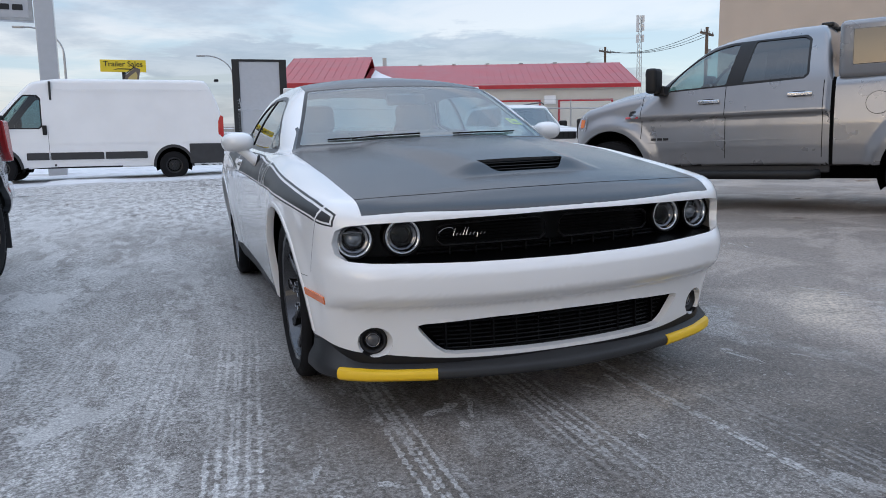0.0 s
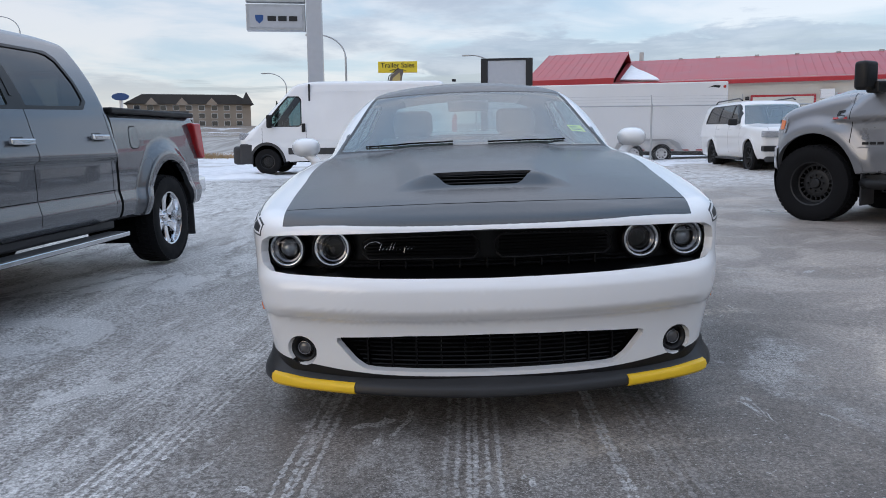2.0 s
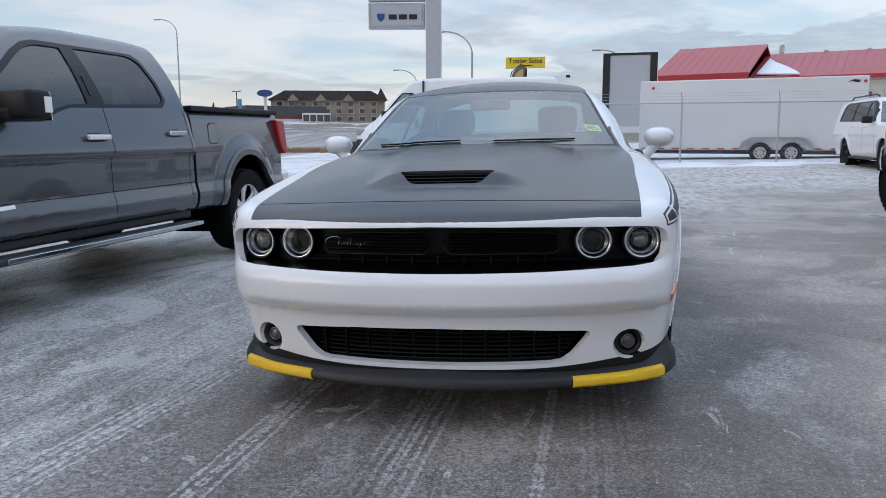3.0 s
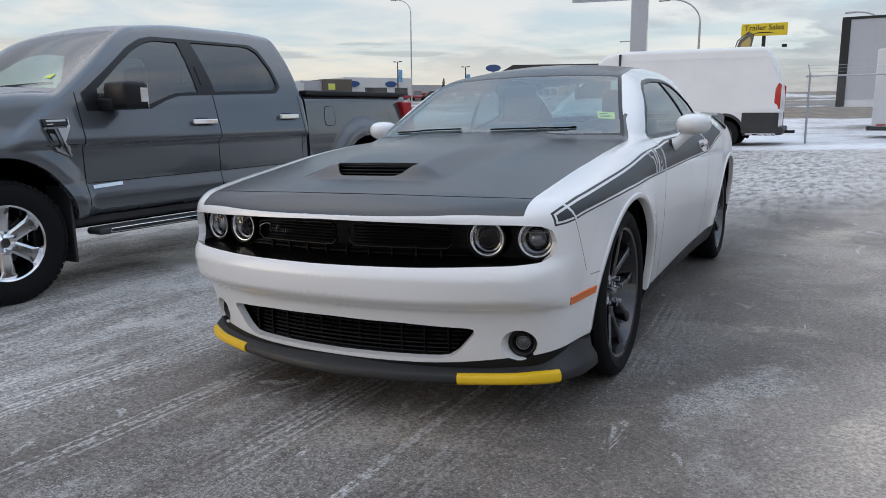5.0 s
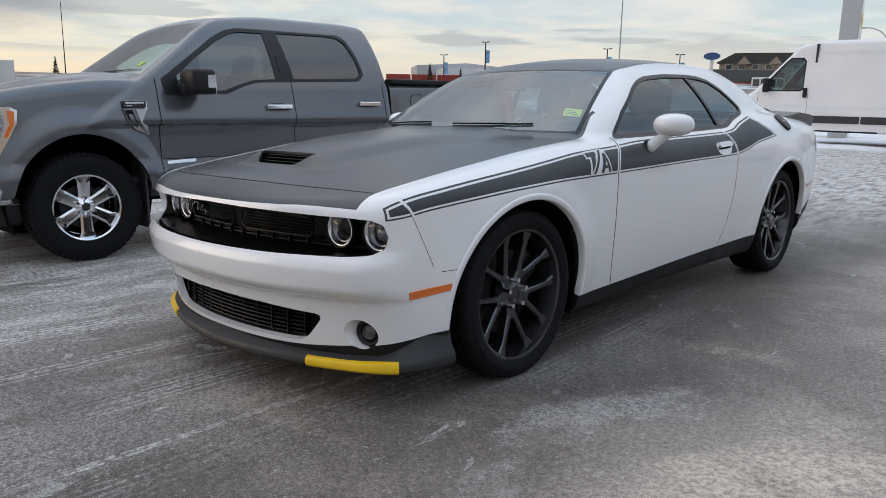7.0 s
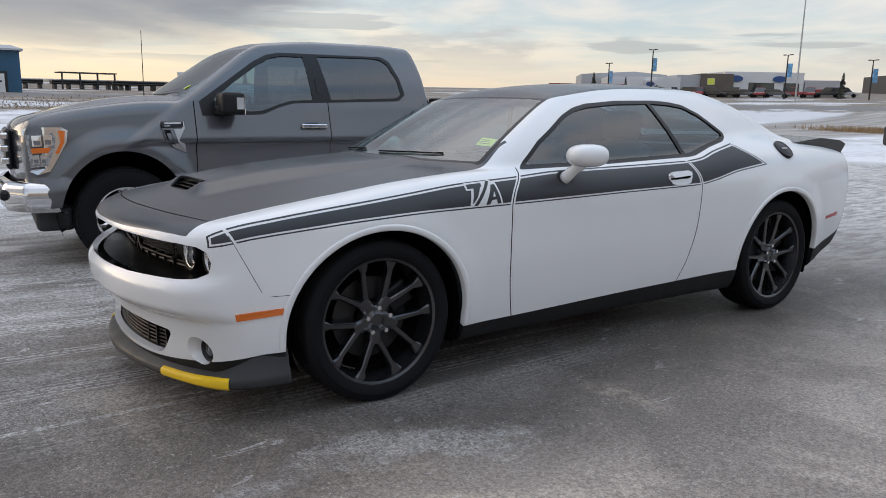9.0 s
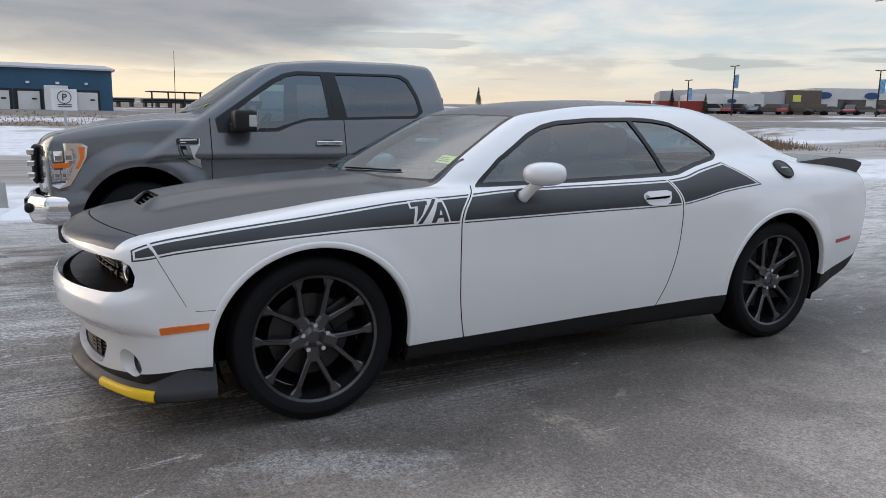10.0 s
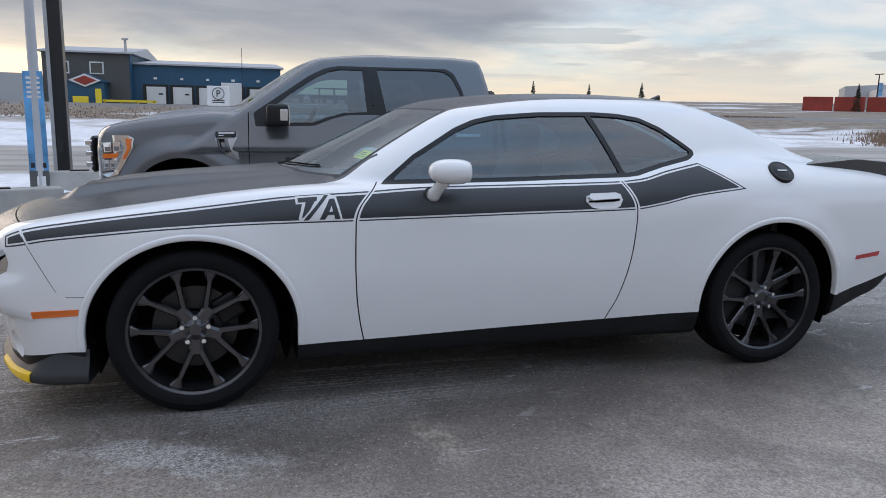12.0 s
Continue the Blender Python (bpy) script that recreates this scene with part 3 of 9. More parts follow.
def wheel(style, parent, m):
    """A wheel (rim > tyre, hub cap, lug nuts, brake disc, caliper) with its outer face towards +x of m."""
    R, rim_r, half, face = {"coupe": (0.362, 0.278, 0.122, 0.055), "pickup": (0.405, 0.245, 0.135, 0.05), "offroad": (0.44, 0.25, 0.155, 0.02),
                            "steel": (0.36, 0.205, 0.11, 0.02), "suv": (0.41, 0.285, 0.14, 0.06), "trailer": (0.34, 0.19, 0.1, 0.02)}[style]
    metal = {"coupe": RIM_DARK, "pickup": CHROME, "offroad": WHEELBLACK, "steel": WHEELBLACK, "suv": WHEELBLACK, "trailer": WHITEWHEEL}[style]
    if style not in WHEELS:
        bm = lathe_bm([(half * 0.72, rim_r - 0.012), (half * 0.80, rim_r), (half * 0.90, rim_r + 0.004), (half * 0.86, rim_r - 0.008), (half * 0.62, rim_r - 0.016),
                       (half * 0.2, rim_r - 0.03), (-half * 0.8, rim_r - 0.03), (-half * 0.8, rim_r - 0.022)], 72)
        pi2 = 2 * math.pi
        if style == "coupe":
            for k in range(5):
                a = math.radians(-90 + 72 * k)
                bar_bm(bm, 0.035, a, 0.112, a, 0.062, 0.058, face + 0.006, face + 0.010, 0.03)
                for s in (-1, 1):
                    bar_bm(bm, 0.090, a + s * 0.13, 0.252, a + s * math.radians(19.5), 0.029, 0.023, face + 0.006, face + 0.028, 0.045)
                    bar_bm(bm, 0.225, a + s * math.radians(19.3), 0.272, a + s * math.radians(20.5), 0.024, 0.064, face + 0.025, face + 0.034, 0.05)
            hub = lathe_bm([(face + 0.014, 0.0), (face + 0.014, 0.026), (face + 0.010, 0.030), (face + 0.004, 0.062), (face - 0.03, 0.075)], 32)
            lug_r, lugs, lug_m = 0.058, 5, CHROME
        elif style == "pickup":
            for k in range(6):
                a = math.radians(90 + 60 * k)
                bar_bm(bm, 0.05, a, 0.235, a, 0.076, 0.100, face + 0.012, face + 0.030, 0.045)
                for s in (-1, 1):
                    bar_bm(bm, 0.19, a + s * 0.11, 0.233, a + s * 0.20, 0.030, 0.03, face + 0.026, face + 0.03, 0.02)
            hub = lathe_bm([(face + 0.03, 0.0), (face + 0.03, 0.032), (face + 0.022, 0.04), (face + 0.006, 0.09), (face - 0.03, 0.10)], 32)
            lug_r, lugs, lug_m = 0.068, 6, CHROME
        elif style in ("offroad", "steel", "trailer"):
            n, w, r0, r1 = {"offroad": (20, 0.016, 0.155, 0.20), "steel": (16, 0.02, 0.13, 0.17), "trailer": (8, 0.05, 0.10, 0.16)}[style]
            for k in range(n):
                bar_bm(bm, r0 - 0.01, pi2 * k / n, r1 + 0.03, pi2 * k / n, w, w * 1.4, face + 0.004, face + 0.008, 0.02)
            merge(bm, lathe_bm([(face + 0.006, r1), (face + 0.010, r1 + 0.02), (face + 0.03, rim_r - 0.01)], 48))
            merge(bm, lathe_bm([(face + 0.012, 0.0), (face + 0.012, r0 - 0.03), (face + 0.004, r0), (face - 0.02, r0 + 0.005)], 48))
            hub = lathe_bm([(face + 0.045, 0.0), (face + 0.045, 0.045), (face + 0.038, 0.055), (face + 0.005, 0.062)], 32)
            lug_r, lugs, lug_m = 0.09, 8, WHEELBLACK if style != "trailer" else STEEL
        else:
            for k in range(10):
                a = pi2 * k / 10
                bar_bm(bm, 0.04, a, 0.272, a + 0.10, 0.034, 0.030, face, face + 0.02, 0.035)
            hub = lathe_bm([(face + 0.01, 0.0), (face + 0.01, 0.05), (face, 0.07)], 32)
            lug_r, lugs, lug_m = 0.06, 5, WHEELBLACK
        nut = cyl_bm(0.0125, 0.0105, 0.034, 6, pose(0, 0, 0, 0, 90, 0))
        NUTS[style] = [pose(face + 0.022 if style == "coupe" else face + 0.028, lug_r * math.cos(math.pi / 2 + pi2 * k / lugs), lug_r * math.sin(math.pi / 2 + pi2 * k / lugs)) for k in range(lugs)]
        disc = lathe_bm([(-0.02, 0.07), (0.0, 0.08), (0.0, rim_r * 0.66), (-0.02, rim_r * 0.66)], 48)
        # near-black disc that paints the shade behind the spokes
        back = lathe_bm([(-0.035, 0.0), (-0.035, rim_r - 0.032)], 48)
        cal = box_bm((-0.03, -0.06, 0.10), (0.025, 0.06, rim_r * 0.8), 0.015)
        one = {}
        for nm, b in (("rim", bm), ("tyre", tyre_bm(R, rim_r, half, {"pickup": 56, "offroad": 48, "coupe": 0}.get(style, 0))), ("hub_cap", hub), ("lug_nut", nut), ("brake_disc", disc), ("wheel_shade_disc", back), ("caliper", cal)):
            me = bpy.data.meshes.new(nm)
            bmesh.ops.recalc_face_normals(b, faces=b.faces[:])
            b.to_mesh(me)
            b.free()
            me.materials.append({"rim": metal, "tyre": TYRE, "hub_cap": metal, "lug_nut": lug_m, "brake_disc": DISC, "wheel_shade_disc": GAP, "caliper": PLASTIC}[nm])
            if nm in ("tyre", "hub_cap", "brake_disc"):
                me.polygons.foreach_set("use_smooth", [True] * len(me.polygons))
                me.set_sharp_from_angle(angle=radians(35))
            one[nm] = me
        WHEELS[style] = one
    one = WHEELS[style]
    top = new("wheel", one["rim"])
    top.parent, top.matrix_basis = parent, m
    for nm in ("tyre", "hub_cap", "brake_disc", "wheel_shade_disc", "caliper"):
        ob = new(nm, one[nm])
        ob.parent = top
        if nm == "caliper":
            ob.matrix_basis = Matrix.Rotation(radians(-60), 4, "X")
    for at in NUTS[style]:
        ob = new("lug_nut", one["lug_nut"])
        ob.parent, ob.matrix_basis = top, at
    return top


def arch_liner(parent, y, z, r, x0, x1, name="wheel_liner"):
    """A dark half drum over a wheel, on both sides of a body."""
    for s in (1, -1):
        bm = bmesh.new()
        rows = []
        for k in range(25):
            a = math.radians(-25 + 230 * k / 24)
            rows.append([bm.verts.new((s * xx, y + rr * math.cos(a), z + rr * math.sin(a))) for xx, rr in ((x1, r), (x0, r), (x0, 0.02))])
        for a, b in zip(rows, rows[1:]):
            for k in range(2):
                bm.faces.new((a[k], a[k + 1], b[k + 1], b[k]))
        part(name, bm, GAP, parent)

# ---- ground ----
_rise = curve((0, 0.0), (9, 0.0), (22, 0.12), (36, 0.25), (48, 0.45), (62, 1.45), (80, 1.62), (140, 2.8), (200, 5.0), (400, 8.0), (1500, 14.0), (4500, 30.0))


def height(x, y):
    """The land: the sloping lot, then level ground that climbs slowly to the highway and the horizon."""
    r = np.hypot(x - 2.0, y + 0.5)
    lotz = 0.02416 * np.clip(x, -9.0, 14.0)
    return lotz * (1 - 0.4 * ease(15, 40, r)) + _rise(r)


def ground_place(x, y, rz=0.0):
    return pose(x, y, float(height(np.array(float(x)), np.array(float(y)))), 0, 0, rz)


def ground_material():
    m = bpy.data.materials.new("winter_ground")
    m.use_nodes = True
    nt = m.node_tree
    p = nt.nodes["Principled BSDF"]
    M, S, X, N = nodes_of(nt)
    co = nt.nodes.new("ShaderNodeTexCoord")
    v = co.outputs["Object"]
    sep = nt.nodes.new("ShaderNodeSeparateXYZ")
    nt.links.new(v, sep.inputs[0])
    x, y, z = sep.outputs
    wob = M("SUBTRACT", N(v, 0.35, 4), 0.5)
    wob2 = M("SUBTRACT", N(v, 2.2, 4), 0.5)
    xe = M("ADD", x, M("ADD", M("MULTIPLY", wob, 2.4), M("MULTIPLY", wob2, 0.5)))
    ye = M("ADD", y, M("ADD", M("MULTIPLY", wob, 2.4), M("MULTIPLY", wob2, 0.5)))
    dx = M("SUBTRACT", x, 2.0)
    dy = M("ADD", y, 0.5)
    r = M("SQRT", M("ADD", M("MULTIPLY", dx, dx), M("MULTIPLY", dy, dy)))
    re = M("ADD", r, M("MULTIPLY", wob, 9.0))
    fine, mid, big = N(v, 160, 3, 0.7), N(v, 22, 4, 0.65), N(v, 0.55, 5, 0.6)
    speck = N(v, 420, 2, 0.8)
    grain, grit = N(v, 46, 7, 0.75), N(v, 95, 4, 0.7)
    crisp = S(grain, 0.44, 0.56)
    # asphalt: pale worn stones in dark binder, with broad damp and dusty areas
    asphalt = X(S(fine, 0.34, 0.68), (0.040, 0.034, 0.029), (0.195, 0.166, 0.142))
    asphalt = X(S(big, 0.40, 0.66), asphalt, X(S(grit, 0.38, 0.62), (0.105, 0.090, 0.077), (0.235, 0.200, 0.170)))
    bare = S(xe, -0.4, 1.2)
    dust = M("MULTIPLY", M("MULTIPLY", S(N(v, 0.75, 4, 0.6, distort=0.5), 0.54, 0.72), S(grain, 0.30, 0.62)), bare)
    warmside = M("MULTIPLY", S(xe, 0.9, 2.2), S(ye, -2.6, -0.6))
    asphalt = X(M("MULTIPLY", warmside, M("ADD", 0.46, M("MULTIPLY", S(grit, 0.40, 0.60), 0.48))), asphalt, (0.47, 0.400, 0.345))
    asphalt = X(M("MULTIPLY", dust, 0.85), asphalt, (0.58, 0.49, 0.39))
    damp = M("MULTIPLY", S(N(v, 0.9, 5, 0.62, distort=0.8), 0.56, 0.44), S(xe, -0.4, 0.8))
    asphalt = X(M("MULTIPLY", damp, 0.34), asphalt, (0.045, 0.038, 0.033))
    chips = S(N(v, 70, 2, 0.5), 0.66, 0.70)
    asphalt = X(M("MULTIPLY", chips, 0.7), asphalt, (0.46, 0.44, 0.42))
    blot = nt.nodes.new("ShaderNodeVectorMath")
    blot.operation = "SCALE"
    nt.links.new(asphalt, blot.inputs[0])
    nt.links.new(S(grain, 0.36, 0.62, 0.72, 1.20), blot.inputs[3])
    asphalt = blot.outputs[0]
    # frost dragged along the way of driving
    drag = N(v, 1.0, 6, 0.62, stretch=(1.6, 0.42, 1.0), distort=0.6)
    drag2 = N(v, 5.0, 6, 0.72, stretch=(1.8, 0.5, 1.0))
    crumbs = M("MULTIPLY", S(M("ADD", M("MULTIPLY", fine, 0.6), M("MULTIPLY", grit, 0.6)), 0.63, 0.69), S(drag, 0.34, 0.60))
    left = S(xe, 1.2, -3.4)
    frost = M("MULTIPLY", S(M("ADD", M("MULTIPLY", drag2, 0.5), M("MULTIPLY", drag, 0.6)), 0.52, 0.60), M("ADD", 0.18, M("MULTIPLY", left, 0.92)))
    frost = M("MULTIPLY", frost, M("ADD", 0.35, M("MULTIPLY", crisp, 0.65)))
    frost = M("MAXIMUM", frost, M("MULTIPLY", crumbs, M("ADD", 0.38, M("MULTIPLY", left, 0.46))))
    # a grey haze of rime between the parked cars
    frost = M("MAXIMUM", frost, M("MULTIPLY", M("MULTIPLY", left, S(N(v, 1.3, 5, 0.6, stretch=(1.5, 0.35, 1.0)), 0.30, 0.60)), M("MULTIPLY", M("ADD", 0.45, M("MULTIPLY", S(ye, -2.6, -0.6), 0.75)), M("ADD", 0.16, M("MULTIPLY", crisp, 0.66)))))
    # thin sheets of white ice with sharp edges
    sheet = M("MULTIPLY", S(M("ADD", N(v, 0.55, 6, 0.62, stretch=(1.0, 0.7, 1.0), distort=0.7), M("MULTIPLY", M("SUBTRACT", grain, 0.5), 0.10)), 0.575, 0.60), S(xe, -0.8, -2.2))
    frost = M("MAXIMUM", frost, M("MULTIPLY", sheet, 0.80))
    far = M("MULTIPLY", S(ye, 3.0, 9.5), M("MAXIMUM", S(xe, 4.5, 1.5), S(ye, 9.0, 13.0)))
    frost = M("MAXIMUM", frost, M("MULTIPLY", far, S(drag2, 0.34, 0.60)))
    # small scuffed prints and sprayed white patches on the bare side
    prints = M("MULTIPLY", S(N(v, 7.5, 4, 0.55, stretch=(1.0, 0.45, 1.0), distort=0.9), 0.635, 0.66), S(N(v, 0.7, 3), 0.47, 0.60))
    spots = M("MULTIPLY", S(N(v, 1.7, 5, 0.6, distort=0.8), 0.60, 0.72), S(grain, 0.36, 0.60))
    frost = M("MAXIMUM", frost, M("MULTIPLY", M("MULTIPLY", prints, S(grit, 0.34, 0.50)), 0.85))
    frost = M("MAXIMUM", frost, M("MULTIPLY", spots, 0.40))
    # wheel tracks with tread marks pressed into the frost
    tracks = None
    for cx, tilt, w, amount in ((-1.16, 0.10, 0.13, 0.80), (-1.50, 0.10, 0.11, 0.65), (-1.95, 0.11, 0.12, 0.5), (-2.7, 0.12, 0.14, 0.6), (-3.15, 0.12, 0.13, 0.5), (-0.62, 0.04, 0.08, 0.4), (0.42, 0.02, 0.028, 0.7), (0.62, 0.0, 0.11, 0.42), (0.98, -0.05, 0.12, 0.42), (1.30, -0.05, 0.06, 0.25), (-0.05, 0.03, 0.12, 0.45)):
        d = M("ABSOLUTE", M("SUBTRACT", M("SUBTRACT", x, cx), M("MULTIPLY", y, tilt)))
        band = M("MULTIPLY", S(d, w, w * 0.75), amount)
        yy = M("ADD", y, M("MULTIPLY", wob2, 0.05))
        tread = M("SINE", M("ADD", M("MULTIPLY", yy, 125.0), M("MULTIPLY", M("ABSOLUTE", M("SUBTRACT", d, w * 0.5)), 95.0)))
        ribs = M("SINE", M("ADD", M("MULTIPLY", d, 6.283 / 0.040), M("MULTIPLY", wob2, 3.0)))
        patt = S(M("ADD", M("ADD", M("MULTIPLY", tread, 0.16), M("MULTIPLY", ribs, 0.42)), M("MULTIPLY", M("SUBTRACT", mid, 0.5), 2.6)), 0.0, 0.28)
        band = M("MULTIPLY", M("MULTIPLY", M("MINIMUM", M("MULTIPLY", band, 1.7), 1.0), patt), S(drag2, 0.20, 0.42))
        tracks = band if tracks is None else M("MAXIMUM", tracks, band)
    swept = M("MULTIPLY", S(xe, 0.5, 1.3), S(ye, -2.6, -1.2))
    tracks = M("MULTIPLY", M("MULTIPLY", tracks, S(y, 3.5, -0.6)), M("SUBTRACT", 1.0, swept))
    frost = M("MAXIMUM", frost, M("MULTIPLY", M("MULTIPLY", tracks, M("ADD", 0.55, M("MULTIPLY", crisp, 0.45))), S(N(v, 0.8, 3), 0.32, 0.52)))
    frost = M("MULTIPLY", frost, M("SUBTRACT", 1.0, M("MULTIPLY", M("MULTIPLY", swept, S(ye, 9.0, 4.0)), M("SUBTRACT", 0.85, M("MULTIPLY", prints, 0.6)))))
    dust = M("MULTIPLY", S(N(v, 1.15, 5, 0.62, stretch=(1.0, 0.7, 1.0), distort=0.6), 0.57, 0.68), S(M("ADD", M("MULTIPLY", grain, 0.5), M("MULTIPLY", fine, 0.5)), 0.40, 0.58))
    frost = M("MAXIMUM", frost, M("MULTIPLY", M("MULTIPLY", dust, M("MULTIPLY", S(xe, 0.2, 1.2), S(ye, 2.5, 0.5))), 0.50))
    ice_c = X(S(grit, 0.34, 0.66), (0.36, 0.352, 0.345), (0.82, 0.80, 0.775))
    lot = X(frost, asphalt, ice_c)
    # snow, road, grass
    snow = X(S(N(v, 3.0, 4), 0.3, 0.7), (0.66, 0.67, 0.70), (0.84, 0.84, 0.86))
    snow = X(M("MULTIPLY", S(N(v, 0.22, 5, 0.65), 0.50, 0.64), 0.6), snow, (0.34, 0.30, 0.26))
    roadc = X(S(N(v, 0.6, 5, stretch=(3.0, 0.25, 1.0)), 0.36, 0.64), (0.24, 0.215, 0.19), (0.42, 0.39, 0.36))
    grass = X(S(N(v, 1.1, 6, 0.7), 0.35, 0.65), (0.11, 0.085, 0.065), (0.26, 0.20, 0.14))
    grass = X(M("MULTIPLY", S(N(v, 0.09, 6, 0.7, stretch=(1.0, 0.45, 1.0)), 0.52, 0.60), 0.85), grass, (0.70, 0.71, 0.74))
    highway = (0.16, 0.15, 0.145)
    on_lot = M("MULTIPLY", S(xe, -8.6, -7.6), S(M("SUBTRACT", ye, M("MULTIPLY", S(x, 2.0, 9.0), 1.5)), 19.2, 17.6))
    road = M("MULTIPLY", S(M("ADD", x, M("MULTIPLY", wob, 1.2)), -24.0, -22.5), S(M("ADD", x, M("MULTIPLY", wob, 1.2)), -13.2, -14.4))
    col = X(S(re, 47, 50), snow, grass)
    col = X(M("MULTIPLY", S(r, 60.5, 61.5), S(r, 73, 72)), col, highway)
    col = X(M("MULTIPLY", road, S(r, 80, 60)), col, roadc)
    col = X(on_lot, col, lot)
    nt.links.new(col, p.inputs["Base Color"])
    wet = M("MULTIPLY", S(big, 0.42, 0.30), on_lot)
    rough = M("ADD", M("SUBTRACT", 0.56, M("MULTIPLY", wet, 0.28)), M("MULTIPLY", M("MULTIPLY", frost, on_lot), -0.12))
    rough = M("SUBTRACT", rough, M("MULTIPLY", M("MULTIPLY", on_lot, S(N(v, 0.9, 4), 0.5, 0.66)), 0.16))
    nt.links.new(rough, p.inputs["Roughness"])
    p.inputs["Specular IOR Level"].default_value = 0.32
    b = nt.nodes.new("ShaderNodeBump")
    b.inputs["Strength"].default_value = 0.5
    b.inputs["Distance"].default_value = 0.005
    hgt = M("ADD", M("ADD", M("MULTIPLY", fine, 0.5), M("MULTIPLY", speck, 0.25)), M("ADD", M("MULTIPLY", mid, 0.5), M("MULTIPLY", M("MULTIPLY", tracks, on_lot), 0.5)))
    nt.links.new(hgt, b.inputs["Height"])
    nt.links.new(b.outputs[0], p.inputs["Normal"])
    return m


def build_ground():
    radii = [0.0] + list(np.linspace(2, 30, 22)) + list(np.geomspace(33, 4500, 46))
    seg = 120
    bm = bmesh.new()
    rows = []
    for r in radii:
        row = []
        for k in range(seg):
            a = 2 * math.pi * k / seg
            x, y = 2.0 + r * math.cos(a), -0.5 + r * math.sin(a)
            row.append(bm.verts.new((x, y, float(height(np.array(x), np.array(y))))))
            if r == 0:
                break
        rows.append(row)
    for k in range(seg):
        bm.faces.new((rows[0][0], rows[1][k], rows[1][(k + 1) % seg]))
    for a, b in zip(rows[1:], rows[2:]):
        for k in range(seg):
            bm.faces.new((a[k], b[k], b[(k + 1) % seg], a[(k + 1) % seg]))
    g = part("ground", bm, ground_material(), smooth=True)
    return tagged(g, "icy asphalt lot with frost, tyre tracks, snow and brown verge", "ground", kind="structure")


ground = build_ground()

# ---- the white coupe ----
_half = curve((-1.0, 0.64), (-0.95, 0.74), (-0.85, 0.815), (-0.74, 0.861), (-0.6, 0.890), (-0.45, 0.911), (-0.2, 0.931), (0.1, 0.94), (0.7, 0.932),
              (1.5, 0.927), (2.2, 0.937), (2.7, 0.955), (3.1, 0.955), (3.4, 0.93), (3.7, 0.885), (3.95, 0.82), (4.15, 0.72))
_tuck = curve((0.1, -0.09), (0.2, -0.065), (0.3, -0.043), (0.45, -0.021), (0.62, -0.004), (0.80, 0.0), (0.86, -0.003), (0.93, -0.016), (1.0, -0.045), (1.06, -0.085), (1.15, -0.16), (1.3, -0.3))
_hood = curve((-1.05, 0.74), (-0.93, 0.800), (-0.86, 0.832), (-0.8, 0.857), (-0.6, 0.898), (-0.3, 0.95), (0.0, 0.988), (0.36, 1.018), (0.6, 1.03), (1.5, 1.03), (2.9, 1.10), (3.3, 1.10), (3.9, 1.065), (4.2, 1.04))
_edge = curve((-1.05, 0.72), (-0.9, 0.766), (-0.76, 0.813), (-0.72, 0.827), (-0.55, 0.859), (-0.2, 0.911), (0.18, 0.962), (0.56, 0.992), (0.8, 0.998), (1.5, 1.008), (2.0, 1.025), (2.3, 1.07), (2.55, 1.105), (2.9, 1.11), (3.3, 1.085), (3.9, 1.045), (4.2, 1.0))
_nose = curve((0.1, -0.84), (0.2, -0.875), (0.26, -0.887), (0.38, -0.903), (0.438, -0.918), (0.462, -0.950), (0.50, -0.980), (0.565, -0.984), (0.595, -0.972), (0.64, -0.935), (0.68, -0.930), (0.78, -0.936), (0.85, -0.905), (1.0, -0.8))
_sweep = curve((0.15, 0.21), (0.3, 0.20), (0.5, 0.175), (0.7, 0.160), (0.9, 0.165))
_tail = curve((0.1, 3.55), (0.26, 3.76), (0.45, 4.02), (0.6, 4.10), (0.78, 4.13), (1.0, 4.06), (1.1, 3.98), (1.3, 3.8))
_roof = curve((0.6, 1.20), (0.9, 1.29), (1.1, 1.368), (1.3, 1.412), (1.7, 1.45), (2.1, 1.462), (2.5, 1.452), (2.8, 1.40), (3.1, 1.29), (3.4, 1.145), (3.7, 1.0))
AXLES = ((0.0, 0.362), (2.946, 0.362))


